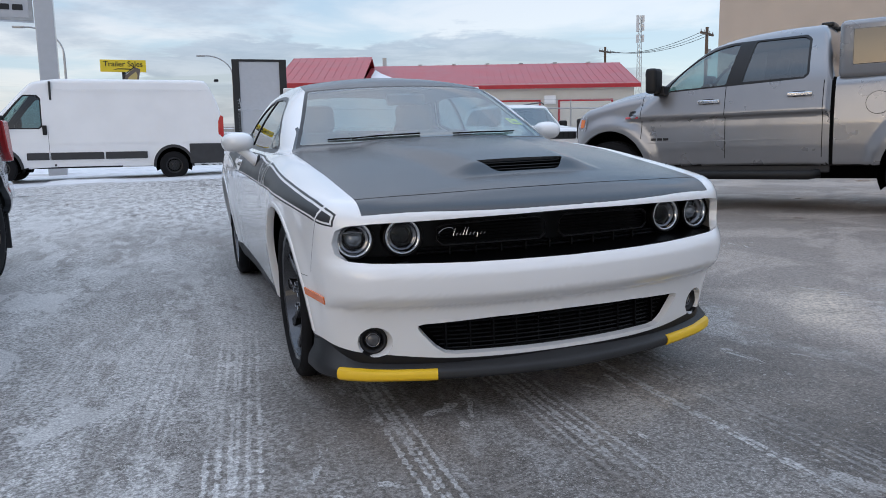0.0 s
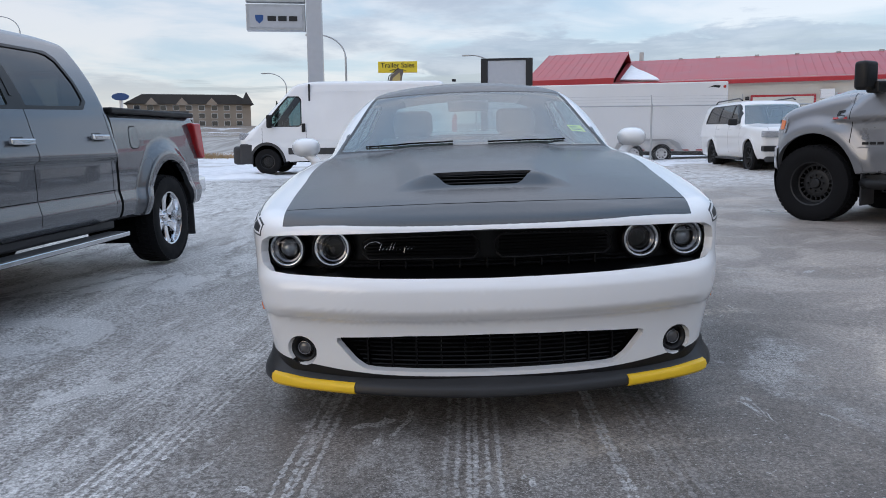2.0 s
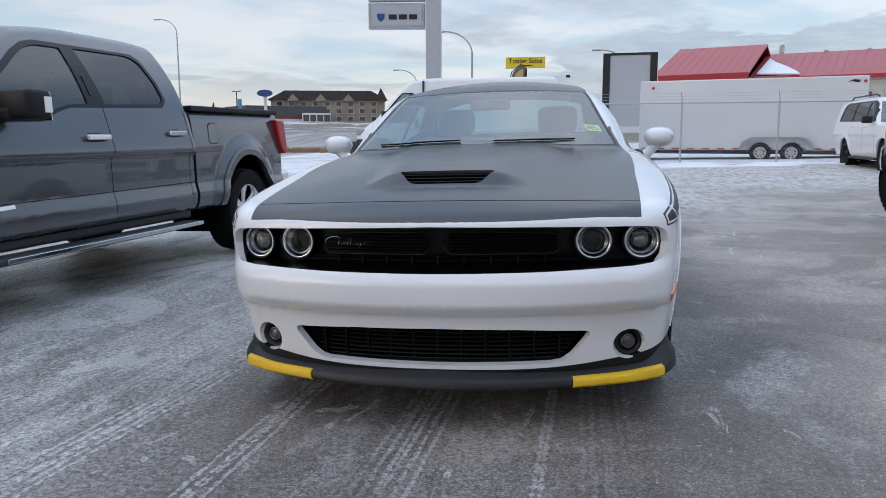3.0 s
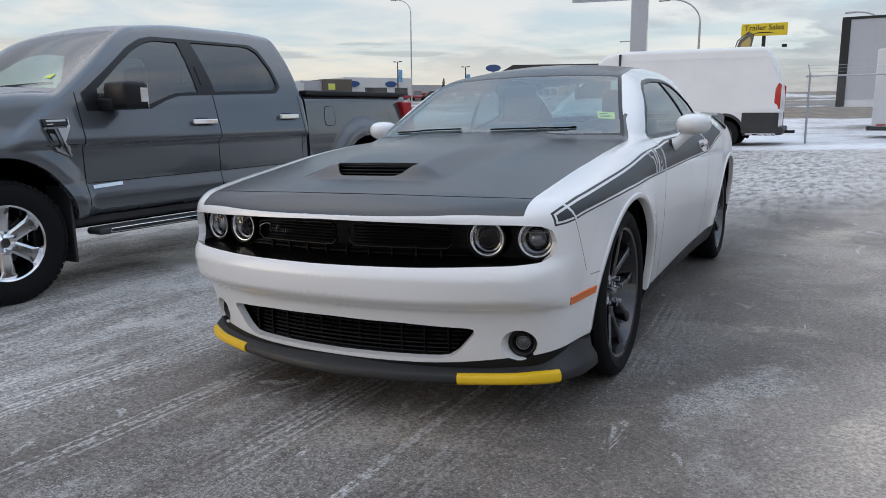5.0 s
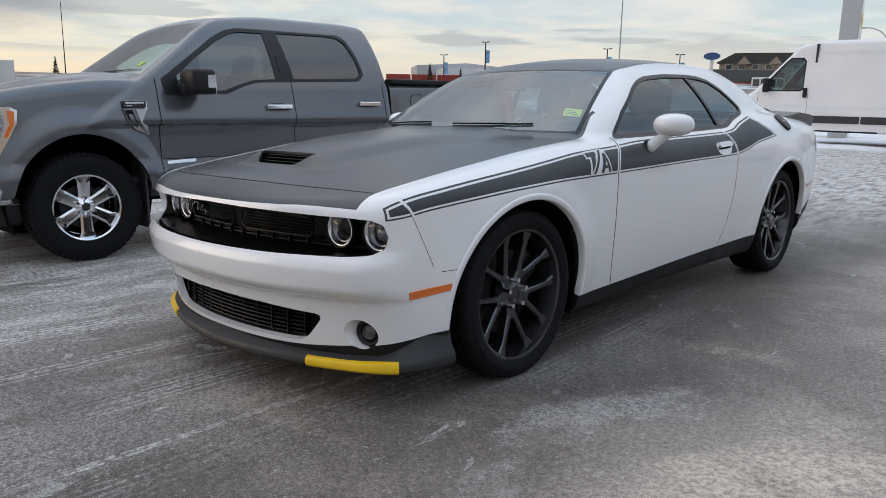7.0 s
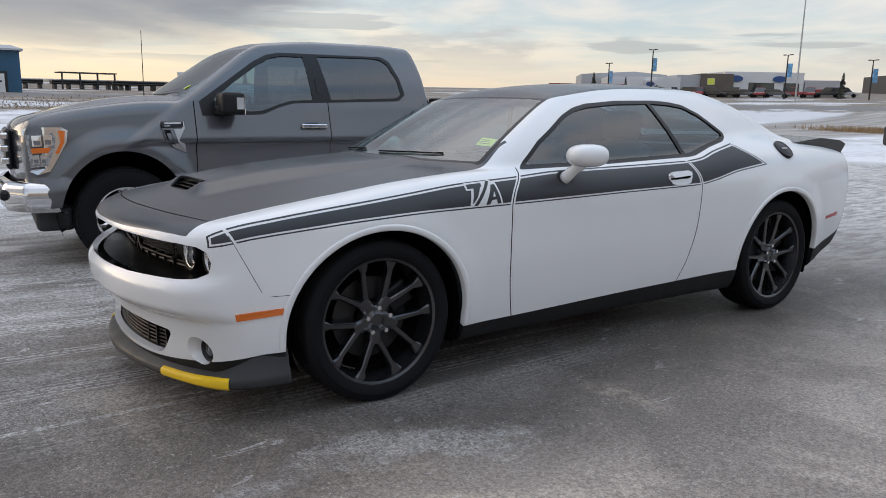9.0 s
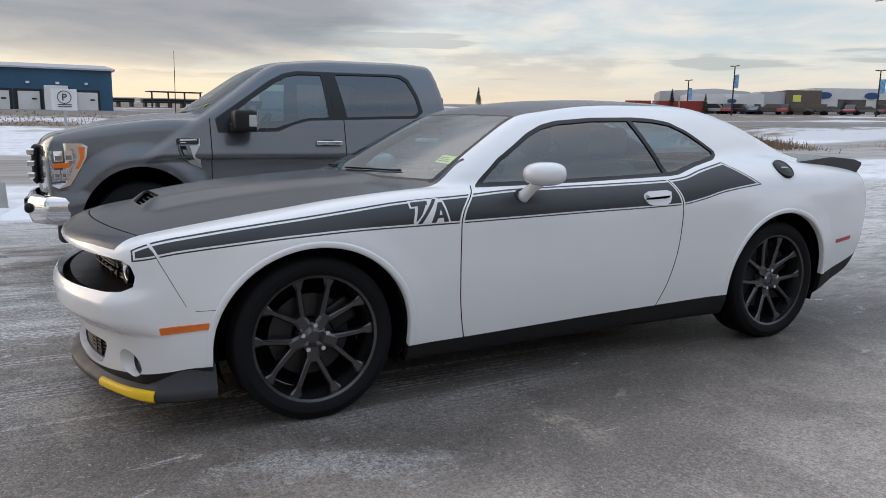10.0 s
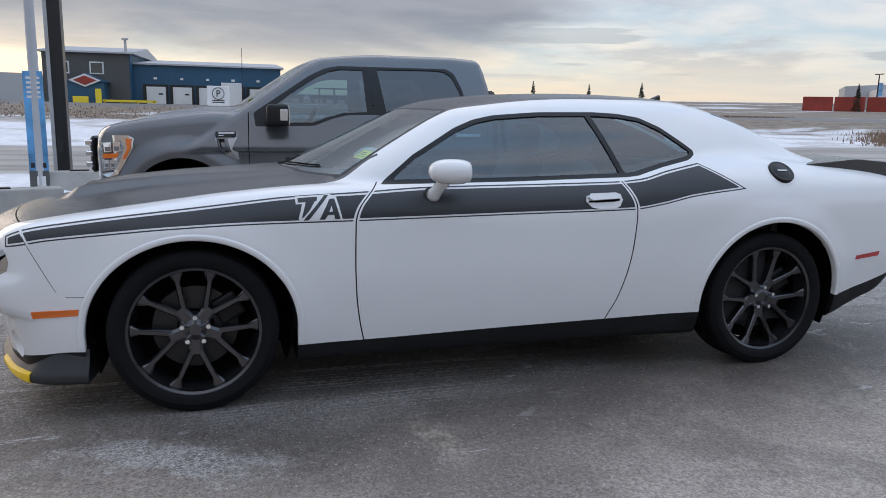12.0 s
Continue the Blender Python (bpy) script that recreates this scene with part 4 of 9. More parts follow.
def coupe_field(x, y, z):
    x = np.abs(x)
    w = _half(y) + _tuck(z)
    for (ay, az), (ry, rz) in zip(AXLES, ((0.440, 0.408), (0.440, 0.424))):
        d = np.hypot((y - ay) / ry, (z - az) / rz)
        w = w + 0.012 * ease(1.34, 1.02, d) * ease(0.2, 0.3, z)
    e, c = _edge(y), _hood(y)
    s = x / 0.76
    top = e + (c - e) * (1 - np.minimum(s, 1) ** 2) - 1.2 * np.maximum(x - 0.76, 0) ** 2
    # the raised middle of the bonnet with its scoop
    dome = 0.040 * ease(0.36, 0.20, x - 0.12 * ease(-0.5, 0.4, y)) * ease(-0.625, -0.53, y) * (1 - 0.45 * ease(-0.45, 0.35, y))
    top = top + dome * ease(0.8, 0.6, y)
    nose = _nose(z) + _sweep(z) * (x / 0.78) ** 2.3
    tail = _tail(z) - 0.12 * (x / 0.8) ** 2
    low = smax(x - w, z - top, 0.10 - 0.03 * ease(0.2, -0.5, y))
    low = smax(low, nose - y, 0.045 + 0.06 * ease(0.5, 0.9, x))
    low = smax(low, y - tail, 0.10)
    low = smax(low, 0.19 + 0.15 * ease(3.2, 3.75, y) - z, 0.04)
    screen = (z - 1.03 - 0.493 * (y - 0.42 - 0.47 * x * x)) * 0.9
    roof = z - _roof(y) + 0.17 * x * x
    side = x - (0.815 - 0.33 * (z - 1.0) - 0.75 * np.maximum(z - 1.0, 0) ** 2 - 0.10 * ease(2.4, 3.3, y) - 0.05 * ease(1.2, 0.5, y))
    green = smax(smax(smax(screen, roof, 0.035), side * 0.93, 0.07), 0.85 - z, 0.05)
    green = np.maximum(green, y - 3.72)
    return smin(low, green, 0.035 + 0.05 * ease(2.3, 2.9, y))


coupe = thing("coupe", "white two-door coupe with satin black hood, roof and side stripes", "car", LOT)
sh = Shell(coupe_field, 0.0, 3.4, lambda y: 0.60 + 0.22 * ease(0.2, 1.0, y) * ease(3.4, 2.8, y), around=120, along=0.026, cap=1.1)

SIDE = lambda x, y, z: x > 0.45
FRONT = lambda x, y, z: (y < -0.45)


def arch(k, grow=0.0):
    (ay, az), (ry, rz) = AXLES[k], ((0.440, 0.408), (0.440, 0.424))[k]
    return lambda x, y, z: (np.hypot((y - ay) / (ry + grow), np.where(z > az, (z - az) / (rz + grow), (z - az) / 2.0)) - 1) * 0.4


window = poly_dist([(0.83, 0.99), (1.0, 1.125), (1.22, 1.252), (1.33, 1.295), (1.44, 1.318), (1.69, 1.338), (2.0, 1.344), (2.14, 1.338), (2.26, 1.32), (2.37, 1.27), (2.53, 1.155),
                    (2.535, 1.135), (2.49, 1.105), (2.32, 1.068), (2.16, 1.026), (2.09, 1.018), (1.48, 1.0)])
su = curve((-0.78, 0.775), (-0.735, 0.785), (-0.70, 0.803), (-0.633, 0.825), (-0.47, 0.850), (-0.3, 0.871), (-0.067, 0.896), (0.145, 0.919), (0.42, 0.947), (0.725, 0.962), (1.038, 0.980), (1.714, 0.992), (2.03, 1.0), (2.16, 1.012), (2.32, 1.050), (2.52, 1.090), (2.8, 1.14))
sl = curve((-0.78, 0.742), (-0.735, 0.746), (-0.69, 0.752), (-0.56, 0.774), (-0.32, 0.797), (-0.095, 0.815), (0.2, 0.828), (0.687, 0.835), (1.427, 0.849), (2.09, 0.863), (2.25, 0.885), (2.44, 0.925), (2.75, 0.962), (3.0, 0.99))
door_f = curve((0.2, 0.765), (0.285, 0.738), (0.4, 0.715), (0.504, 0.703), (0.65, 0.697), (0.827, 0.699), (0.88, 0.712), (0.978, 0.795), (1.1, 0.93))
door_r = curve((0.2, 1.93), (0.307, 1.978), (0.42, 2.035), (0.553, 2.075), (0.7, 2.10), (0.866, 2.11), (1.0, 2.055), (1.013, 2.05), (1.1, 2.03))
sill = curve((-1.0, 0.236), (-0.93, 0.236), (-0.86, 0.238), (-0.74, 0.262), (-0.6, 0.288), (-0.5, 0.30), (-0.4, 0.30), (0.45, 0.275), (1.5, 0.295), (2.46, 0.318), (3.25, 0.350), (3.4, 0.368), (3.55, 0.40), (3.75, 0.445), (3.95, 0.49), (4.3, 0.50))
hoodside = curve((-1.0, 0.738), (-0.75, 0.742), (-0.47, 0.752), (-0.2, 0.758), (0.0, 0.768), (0.3, 0.772), (0.6, 0.76), (0.8, 0.70))
hoodfront = lambda x: -0.926 + 0.154 * (np.abs(x) / 0.745) ** 2.4
hoodseam = lambda x: -0.808 + 0.125 * (np.abs(x) / 0.746) ** 2
grille = poly_dist([(-0.1, 0.772), (0.0, 0.772), (0.4, 0.766), (0.72, 0.757), (0.80, 0.750), (0.832, 0.733), (0.842, 0.69), (0.834, 0.648), (0.80, 0.626), (0.72, 0.618), (0.4, 0.611), (0.0, 0.608), (-0.1, 0.608)], 0.0)
intake = poly_dist([(-0.1, 0.396), (0.0, 0.396), (0.3, 0.392), (0.545, 0.378), (0.563, 0.372), (0.56, 0.355), (0.50, 0.285), (0.465, 0.262), (0.43, 0.256), (0.0, 0.252), (-0.1, 0.252)], 0.0)
WSBOT = lambda x, y: (0.405 + 0.45 * x * x) - y
WSTOP = lambda x, y: y - (1.105 + 0.40 * x * x)
WSSIDE = curve((0.3, 0.80), (0.6, 0.745), (0.9, 0.655), (1.23, 0.565), (1.4, 0.52))
wscreen = lambda x, y, z: np.maximum(np.maximum(WSTOP(x, y), x - WSSIDE(y)), (WSBOT(x, y)))
backlight = lambda x, y, z: np.maximum(np.maximum(2.80 - 0.1 * x * x - y, y - 3.42 + 0.25 * x * x), x - (0.55 + 0.05 * (y - 2.8)))
scoop = lambda x, y, z: smax(np.abs(y + 0.560 - 0.10 * x * x) - 0.040, (np.abs(x) - 0.170 - 0.8 * (y + 0.560)) * 0.8, 0.022)
GREEN = lambda x, y, z: z > 0.97
TOPSIDE = lambda x, y, z: z > 0.70

for k in (0, 1):
    sh.cut(arch(k), SIDE)
sh.cut(lambda x, y, z: z - sill(y))
sh.cut(lambda x, y, z: window(y, z), lambda x, y, z: (x > 0.4) & GREEN(x, y, z))
sh.cut(lambda x, y, z: window(y, z) + 0.020, lambda x, y, z: (x > 0.4) & GREEN(x, y, z))
WIN = lambda x, y, z: (x > 0.4) & (window(y, z) < 0.05) & GREEN(x, y, z)
postline = lambda z: 2.075 - 0.42 * (z - 1.02)
sh.cut(lambda x, y, z: y - postline(z), WIN)
sh.cut(lambda x, y, z: y - postline(z) - 0.030, WIN)
DOORSIDE = lambda x, y, z: (x > 0.5) & (z < 1.02)
for g in (-0.003, 0.003):
    sh.cut(lambda x, y, z: y - door_f(z) + g, DOORSIDE)
    sh.cut(lambda x, y, z: y - door_r(z) + g, DOORSIDE)
STR = lambda x, y, z: (x > 0.62) & (y > -0.85) & (y < 2.95) & (z < 1.13)
for g in (0.0, 0.006, 0.013):
    sh.cut(lambda x, y, z: z - su(y) + g, STR)
    sh.cut(lambda x, y, z: z - sl(y) - g, STR)
    sh.cut(lambda x, y, z: (y - 2.52) * 0.50 + (z - 1.09) * 0.87 + g, lambda x, y, z: STR(x, y, z) & (y > 2.3))
    sh.cut(lambda x, y, z: y + 0.722 - g, lambda x, y, z: STR(x, y, z) & (y < -0.5))
for g in (-0.006, 0.006):
    sh.cut(lambda x, y, z: (y + 0.645) * 0.88 + (z - 0.79) * 0.47 + g, lambda x, y, z: STR(x, y, z) & (y < -0.4) & (z < su(y) + 0.03) & (z > sl(y) - 0.03))
    sh.cut(lambda x, y, z: y - door_f(z) + 2.2 * g, lambda x, y, z: STR(x, y, z) & (z > sl(y) - 0.02) & (z < su(y) + 0.02))
    sh.cut(lambda x, y, z: y - door_r(z) + 2.2 * g, lambda x, y, z: STR(x, y, z) & (z > sl(y) - 0.02) & (z < su(y) + 0.02))
bumper_side = poly_dist([(-0.36, 0.541), (-0.50, 0.541), (-0.53, 0.552), (-0.565, 0.62), (-0.655, 0.80), (-0.69, 0.86), (-1.3, 0.86), (-1.3, 0.0), (-0.36, 0.0)])
BUMP = lambda x, y, z: (x > 0.6) & (y < -0.3) & (y > -0.80) & (z > 0.5) & (z < 0.87)
for g in (-0.0012, 0.0012):
    sh.cut(lambda x, y, z: bumper_side(y, z) + g, BUMP)
for g in (0.0,):
    sh.cut(lambda x, y, z: x - hoodside(y), lambda x, y, z: TOPSIDE(x, y, z) & (y < 0.85))
    sh.cut(lambda x, y, z: y - hoodfront(x), lambda x, y, z: (z > 0.72) & (y < -0.6))
for g in (-0.003, 0.003):
    sh.cut(lambda x, y, z: y - hoodseam(x) + g, lambda x, y, z: (z > 0.72) & (y < -0.55))
    sh.cut(lambda x, y, z: x - hoodside(y) + g - 0.004, lambda x, y, z: TOPSIDE(x, y, z) & (y < 0.75) & (y > -0.76))
sh.cut(lambda x, y, z: grille(x, z), lambda x, y, z: FRONT(x, y, z))
sh.cut(lambda x, y, z: intake(x, z), FRONT)
fog = lambda x, y, z: np.hypot(x - 0.705, (z - 0.310)) - 0.060
sh.cut(fog, lambda x, y, z: FRONT(x, y, z) & (x > 0.5))
for g in (0.0, 0.022):
    sh.cut(lambda x, y, z: wscreen(x, y, z) + g, lambda x, y, z: (z > 0.95) & (y < 1.6))
sh.cut(lambda x, y, z: x - (0.565 - 0.06 * ease(1.2, 1.9, y) - 0.05 * ease(2.0, 2.8, y)), lambda x, y, z: (z > 1.25) & (y > 1.05) & (y < 2.9))
sh.cut(lambda x, y, z: y - 2.80 + 0.1 * x * x, lambda x, y, z: (z > 1.2))
sh.cut(backlight, lambda x, y, z: (y > 2.5) & (z > 1.05))
sh.cut(scoop, lambda x, y, z: (z > 0.8) & (y < -0.3) & (x < 0.4))
# tidy classification
X, Y, Z = sh.ready()
NX, NY, NZ = sh.fn.T
in_arch = ((arch(0)(X, Y, Z) < 0) | (arch(1)(X, Y, Z) < 0)) & (X > 0.45)
under = (Z < 0.2) & (NZ < -0.6)
in_win = (window(Y, Z) < 0) & (X > 0.4) & (Z > 0.97)
glass_win = (window(Y, Z) < -0.020) & (X > 0.4) & (Z > 0.97)
pillar = (Y > postline(Z)) & (Y < postline(Z) + 0.030)
ws = (wscreen(X, Y, Z) < 0) & (Z > 0.98) & (Y < 1.6) & (NZ > 0.3)
ws_in = (wscreen(X, Y, Z) < -0.022) & ws
bl = (backlight(X, Y, Z) < 0) & (Z > 1.08) & (Y > 2.5)
roof_black = (Z > 1.25) & (X < 0.565 - 0.06 * ease(1.2, 1.9, Y) - 0.05 * ease(2.0, 2.8, Y)) & (Y < 2.80 - 0.1 * X * X) & ~ws & (WSTOP(X, Y) > 0)
gril = (grille(X, Z) < 0) & (Y < -0.45)
intk = (intake(X, Z) < 0) & (Y < -0.45)
fogm = (fog(X, Y, Z) < 0) & (Y < -0.45)
sco = (scoop(X, Y, Z) < 0) & (Z > 0.85) & (Y < -0.4)
hood_area = (X < hoodside(Y)) & (NZ > 0.35) & (Z > 0.74) & (Y < 1.0) & ~ws & (Y > hoodfront(X)) & (WSTOP(X, Y) < 0) & (Z < 1.12)
hood_front = hood_area & (Y < hoodseam(X) - 0.003)
gapline = (np.abs(Y - hoodseam(X)) < 0.003) & hood_area
black_low = (Z < sill(Y))
body = ~(in_arch | in_win | ws | bl | gril | intk | fogm | sco | hood_area | roof_black | under)
skirt = body & black_low
body &= ~skirt
doorz = body & (Y > door_f(Z) + 0.003) & (Y < door_r(Z) - 0.003) & (X > 0.5) & (Z < 1.03) & (NX > 0.25)
doorgap = ((np.abs(Y - door_f(Z)) <= 0.003) | (np.abs(Y - door_r(Z)) <= 0.003)) & (X > 0.5) & (Z < 1.0) & (NX > 0.25) & body
bseam = body & (np.abs(bumper_side(Y, Z)) < 0.0012) & (X > 0.6) & (Y < -0.38) & (Y > -0.72) & (Z > 0.53) & (Z < 0.80)
tipd = (Y + 0.645) * 0.88 + (Z - 0.79) * 0.47
end_d = (Y - 2.52) * 0.50 + (Z - 1.09) * 0.87
inset = np.minimum(np.minimum(su(Y) - Z, Z - sl(Y)), np.minimum(np.where(Y > 2.3, -end_d, 9), np.where(Y < -0.5, Y + 0.722, 9)))
instripe = body & (inset > 0) & (X > 0.62) & (Y > -0.8) & (Y < 2.9) & (NX > 0.02)
pin = instripe & (((inset > 0.006) & (inset < 0.013)) | ((np.abs(tipd) < 0.006) & (Y < -0.4)) | (np.abs(Y - door_f(Z)) < 0.0132) | (np.abs(Y - door_r(Z)) < 0.0132))
slot = np.zeros(len(X), int)
slot[instripe] = 1
slot[pin] = 2
slot[doorgap | (bseam & ((Z > 0.558) | (Y > -0.50)))] = 3
paints = [WHITE, STRIPE, PINLINE, GAP, CABIN]
bumper = body & ~doorz & (Y < -0.3) & (bumper_side(Y, Z) < 0) & (Z < 0.84) & (~hood_area)
sh.mesh("front_bumper", bumper, paints, coupe, rim=0.03, slot=slot, label="white painted bumper cover with seam and stripe tip")
sh.mesh("body_shell", body & ~doorz & ~bumper, paints, coupe, rim=0.025, slot=slot, inner=4)
door_l = sh.mesh("door", doorz, paints, coupe, side="left", rim=0.02, slot=slot, label="long white door with charcoal stripe", inner=4)
door_r_ = sh.mesh("door", doorz, paints, coupe, side="right", rim=0.02, slot=slot, label="long white door with charcoal stripe", inner=4)
sh.mesh("hood", hood_area & ~hood_front & ~sco, [BLACKSATIN, GAP], coupe, rim=0.012, slot=gapline.astype(int), label="satin black hood with raised scoop")
sh.mesh("hood_nose", hood_front, [BLACKSATIN], coupe, rim=0.010, label="satin black front edge panel")
sh.mesh("roof_panel", roof_black, [BLACKSATIN, HEADLINER], coupe, rim=0.02, inner=1, label="satin black roof skin")
sh.mesh("side_skirt", skirt, [PLASTIC], coupe, rim=0.03, label="black sill and lower rear valance")
sh.mesh("windshield", ws_in, [GLASS_SCREEN], coupe, rim=0.0, label="clear raked windshield glass")
sh.mesh("windshield_frit", ws & ~ws_in, [TRIM], coupe, rim=0.006)
sh.mesh("rear_window", bl, [GLASS_SIDE], coupe, rim=0.0)
for s in ("left", "right"):
    sh.mesh("side_window", glass_win & ~pillar & (Y < postline(Z) + 0.01), [GLASS_SIDE], coupe, side=s, rim=0.0, shift=-0.006)
    sh.mesh("quarter_window", glass_win & ~pillar & (Y > postline(Z) + 0.01), [GLASS_SIDE], coupe, side=s, rim=0.0, shift=-0.006)
    sh.mesh("window_trim", in_win & (~glass_win | pillar), [TRIM], coupe, side=s, rim=0.012)
sh.mesh("floor_pan", under & ~in_arch, [PLASTIC], coupe, rim=0.0)
SHC = sh

# ---- the coupe's parts ----
for y, tw in ((0.0, 0.785), (2.946, 0.79)):
    for s in (1, -1):
        wheel("coupe", coupe, Matrix.Translation((s * tw, y, 0.362)) @ pose(0, 0, 0, 0, 0, 0 if s > 0 else 180))
    arch_liner(coupe, y, 0.38, 0.425, 0.55, 0.885)

# near-black sheets that stand in for the shade behind the grille and the intake
bm = box_bm((-0.62, -0.60, 0.20), (0.62, -0.56, 0.79))
box_bm((-0.86, -0.50, 0.22), (0.86, -0.46, 0.80), bm=bm)
part("bay_shade_panel", bm, GAP, coupe)


def front_sheet(outline, back, material, name, label="", n=48):
    """A panel set behind the nose: follows the nose's curve at a distance back."""
    bm = bmesh.new()
    rows = []
    for i in range(n + 1):
        x = -outline[0] + 2 * outline[0] * i / n
        row = []
        for k in range(7):
            z = outline[1] + (outline[2] - outline[1]) * k / 6
            y = gridy(x, back)
            row.append(bm.verts.new((x, y, z)))
        rows.append(row)
    for a, b in zip(rows, rows[1:]):
        for k in range(6):
            bm.faces.new((a[k], b[k], b[k + 1], a[k + 1]))
    return part(name, bm, material, coupe, label, smooth=True)


nosey = lambda x, back=0.0: -0.905 + 0.155 * (abs(x) / 0.78) ** 2.3 + back
# the grille is flatter than the nose and set deep behind it
gridy = lambda x, back=0.0: -0.79 + 0.10 * (abs(x) / 0.74) ** 1.6 + back
front_sheet((0.84, 0.575, 0.785), 0.06, GRILLEBLACK, "grille_back", "gloss black grille backing")
# upper and lower shelves of the grille mouth
for nm, z0, z1 in (("grille_shelf", 0.596, 0.616), ("grille_shelf", 0.748, 0.778)):
    bm = bmesh.new()
    lo, hi = [], []
    for i in range(41):
        x = -0.825 + 1.65 * i / 40
        zz = z0 + 0.014 * (abs(x) / 0.82) ** 6 if z0 < 0.6 else 0.779 - 0.026 * (abs(x) / 0.82) ** 2
        lo.append(bm.verts.new((x, nosey(x, 0.0), zz)))
        hi.append(bm.verts.new((x, gridy(x, 0.062), zz + (0.016 if z0 < 0.6 else -0.010))))
    for i in range(40):
        bm.faces.new((lo[i], lo[i + 1], hi[i + 1], hi[i]))
    part(nm, bm, GRILLEBLACK, coupe)
# two framed inserts of thin slats between the lamps
for sd in (-1, 1):
    x0, x1 = 0.030 * sd, 0.455 * sd
    a, b = min(x0, x1), max(x0, x1)
    pts = []
    for x in np.linspace(a + 0.022, b - 0.022, 12):
        pts.append((x, gridy(x, -0.004), 0.7375 - 0.010 * (abs(x) / 0.44) ** 2))
    pts.append((b, gridy(b, -0.004), 0.712))
    pts.append((b, gridy(b, -0.004), 0.672))
    for x in np.linspace(b - 0.022, a + 0.022, 12):
        pts.append((x, gridy(x, -0.004), 0.652))
    pts.append((a, gridy(a, -0.004), 0.672))
    pts.append((a, gridy(a, -0.004), 0.716))
    part("grille_frame", tube_bm(pts, 0.0042, 6, closed=True), TRIM, coupe, smooth=True)
    for k in range(6):
        z = 0.664 + 0.0122 * k
        part("grille_slat", tube_bm([(x, gridy(x, 0.012), z) for x in np.linspace(a + 0.012, b - 0.012, 10)], 0.0034, 5), GRILLEBLACK, coupe)
for z in (0.636, 0.622):
    part("grille_bar", tube_bm([(x, gridy(x, 0.025), z) for x in np.linspace(-0.52, 0.52, 30)], 0.0055, 6), GRILLEBLACK, coupe)
for i in range(9):
    x = -0.40 + 0.1 * i
    part("grille_post", box_bm((x - 0.004, gridy(x, 0.012), 0.612), (x + 0.004, gridy(x, 0.05), 0.645), 0.002), GRILLEBLACK, coupe)
# a slanting bright script, as plain strokes
bm = bmesh.new()
sx = -0.428
for k, (dx, h) in enumerate(((0.034, 0.026), (0.046, 0.015), (0.060, 0.015), (0.072, 0.027), (0.083, 0.027), (0.096, 0.014), (0.110, 0.014), (0.124, 0.014), (0.138, 0.014), (0.152, 0.013))):
    x = sx + dx
    drop = 0.011 if k == 7 else 0.0
    tube_bm([(x, gridy(x, -0.008), 0.686 - drop), (x + 0.005, gridy(x, -0.008), 0.687 + h * 0.5), (x + 0.011, gridy(x, -0.008), 0.687 + h)], 0.00125, 5, bm)
    if k not in (3, 4):
        tube_bm([(x, gridy(x, -0.008), 0.686), (x + 0.009, gridy(x, -0.008), 0.6865), (x + 0.014, gridy(x, -0.008), 0.692)], 0.0011, 5, bm)
tube_bm([(sx + 0.026 * math.cos(t) + 0.008 + 0.012 * math.sin(t), gridy(sx, -0.008), 0.702 + 0.0155 * math.sin(t)) for t in np.linspace(0.5, 5.4, 18)], 0.0013, 5, bm)
part("script_badge", bm, CHROME, coupe, "thin chrome script badge")
# round headlamps: two on each side, a projector outside and a hollow air lamp inside
for sd in (-1, 1):
    for cx, cz, r, outer in ((0.745, 0.690, 0.066, True), (0.572, 0.692, 0.066, False)):
        m = Matrix.Translation((sd * cx, gridy(cx, 0.052), cz)) @ pose(0, 0, 0, 0, 0, -90 + sd * (9 if outer else 5))
        ring = lathe_bm([(-0.02, r + 0.010), (0.045, r + 0.010), (0.052, r + 0.005), (0.048, r), (0.0, r - 0.004)], 48)
        lamp = part("headlamp", ring, GRILLEBLACK, coupe, "round projector headlamp with bright halo ring" if outer else "round hollow lamp with bright halo ring", smooth=True, at=m)
        part("halo_ring", lathe_bm([(0.046, r - 0.0005), (0.047, r - 0.004), (0.044, r - 0.009), (0.036, r - 0.013), (0.030, r - 0.013)], 48), CHROME, lamp, smooth=True)
        part("reflector", lathe_bm([(0.030, r - 0.012), (0.026, r - 0.016), (0.027, r - 0.020), (0.014, r - 0.026), (-0.004, r - 0.030)], 48), DARKCHROME, lamp, smooth=True)
        if outer:
            part("projector", lathe_bm([(0.006, 0.034), (0.016, 0.032), (0.027, 0.022), (0.031, 0.010), (0.032, 0.0)], 40), PROJECTOR, lamp, smooth=True)
            part("projector_shroud", lathe_bm([(-0.004, r - 0.029), (0.012, 0.036), (0.014, 0.033), (0.006, 0.033)], 40), TRIM, lamp, smooth=True)
            part("lamp_bar", box_bm((0.020, -0.044, 0.022), (0.024, 0.044, 0.026)), DARKCHROME, lamp)
        else:
            part("inner_ring", lathe_bm([(0.012, r - 0.024), (0.016, r - 0.028), (0.012, r - 0.032), (-0.02, r - 0.034)], 40), TRIM, lamp, smooth=True)
            part("lamp_cavity", lathe_bm([(-0.004, r - 0.030), (-0.03, 0.028), (-0.04, 0.0)], 40), GAP, lamp, smooth=True)
        part("lens", lathe_bm([(0.050, r - 0.002), (0.058, r * 0.6), (0.061, 0.0)], 40), LENS, lamp, smooth=True)
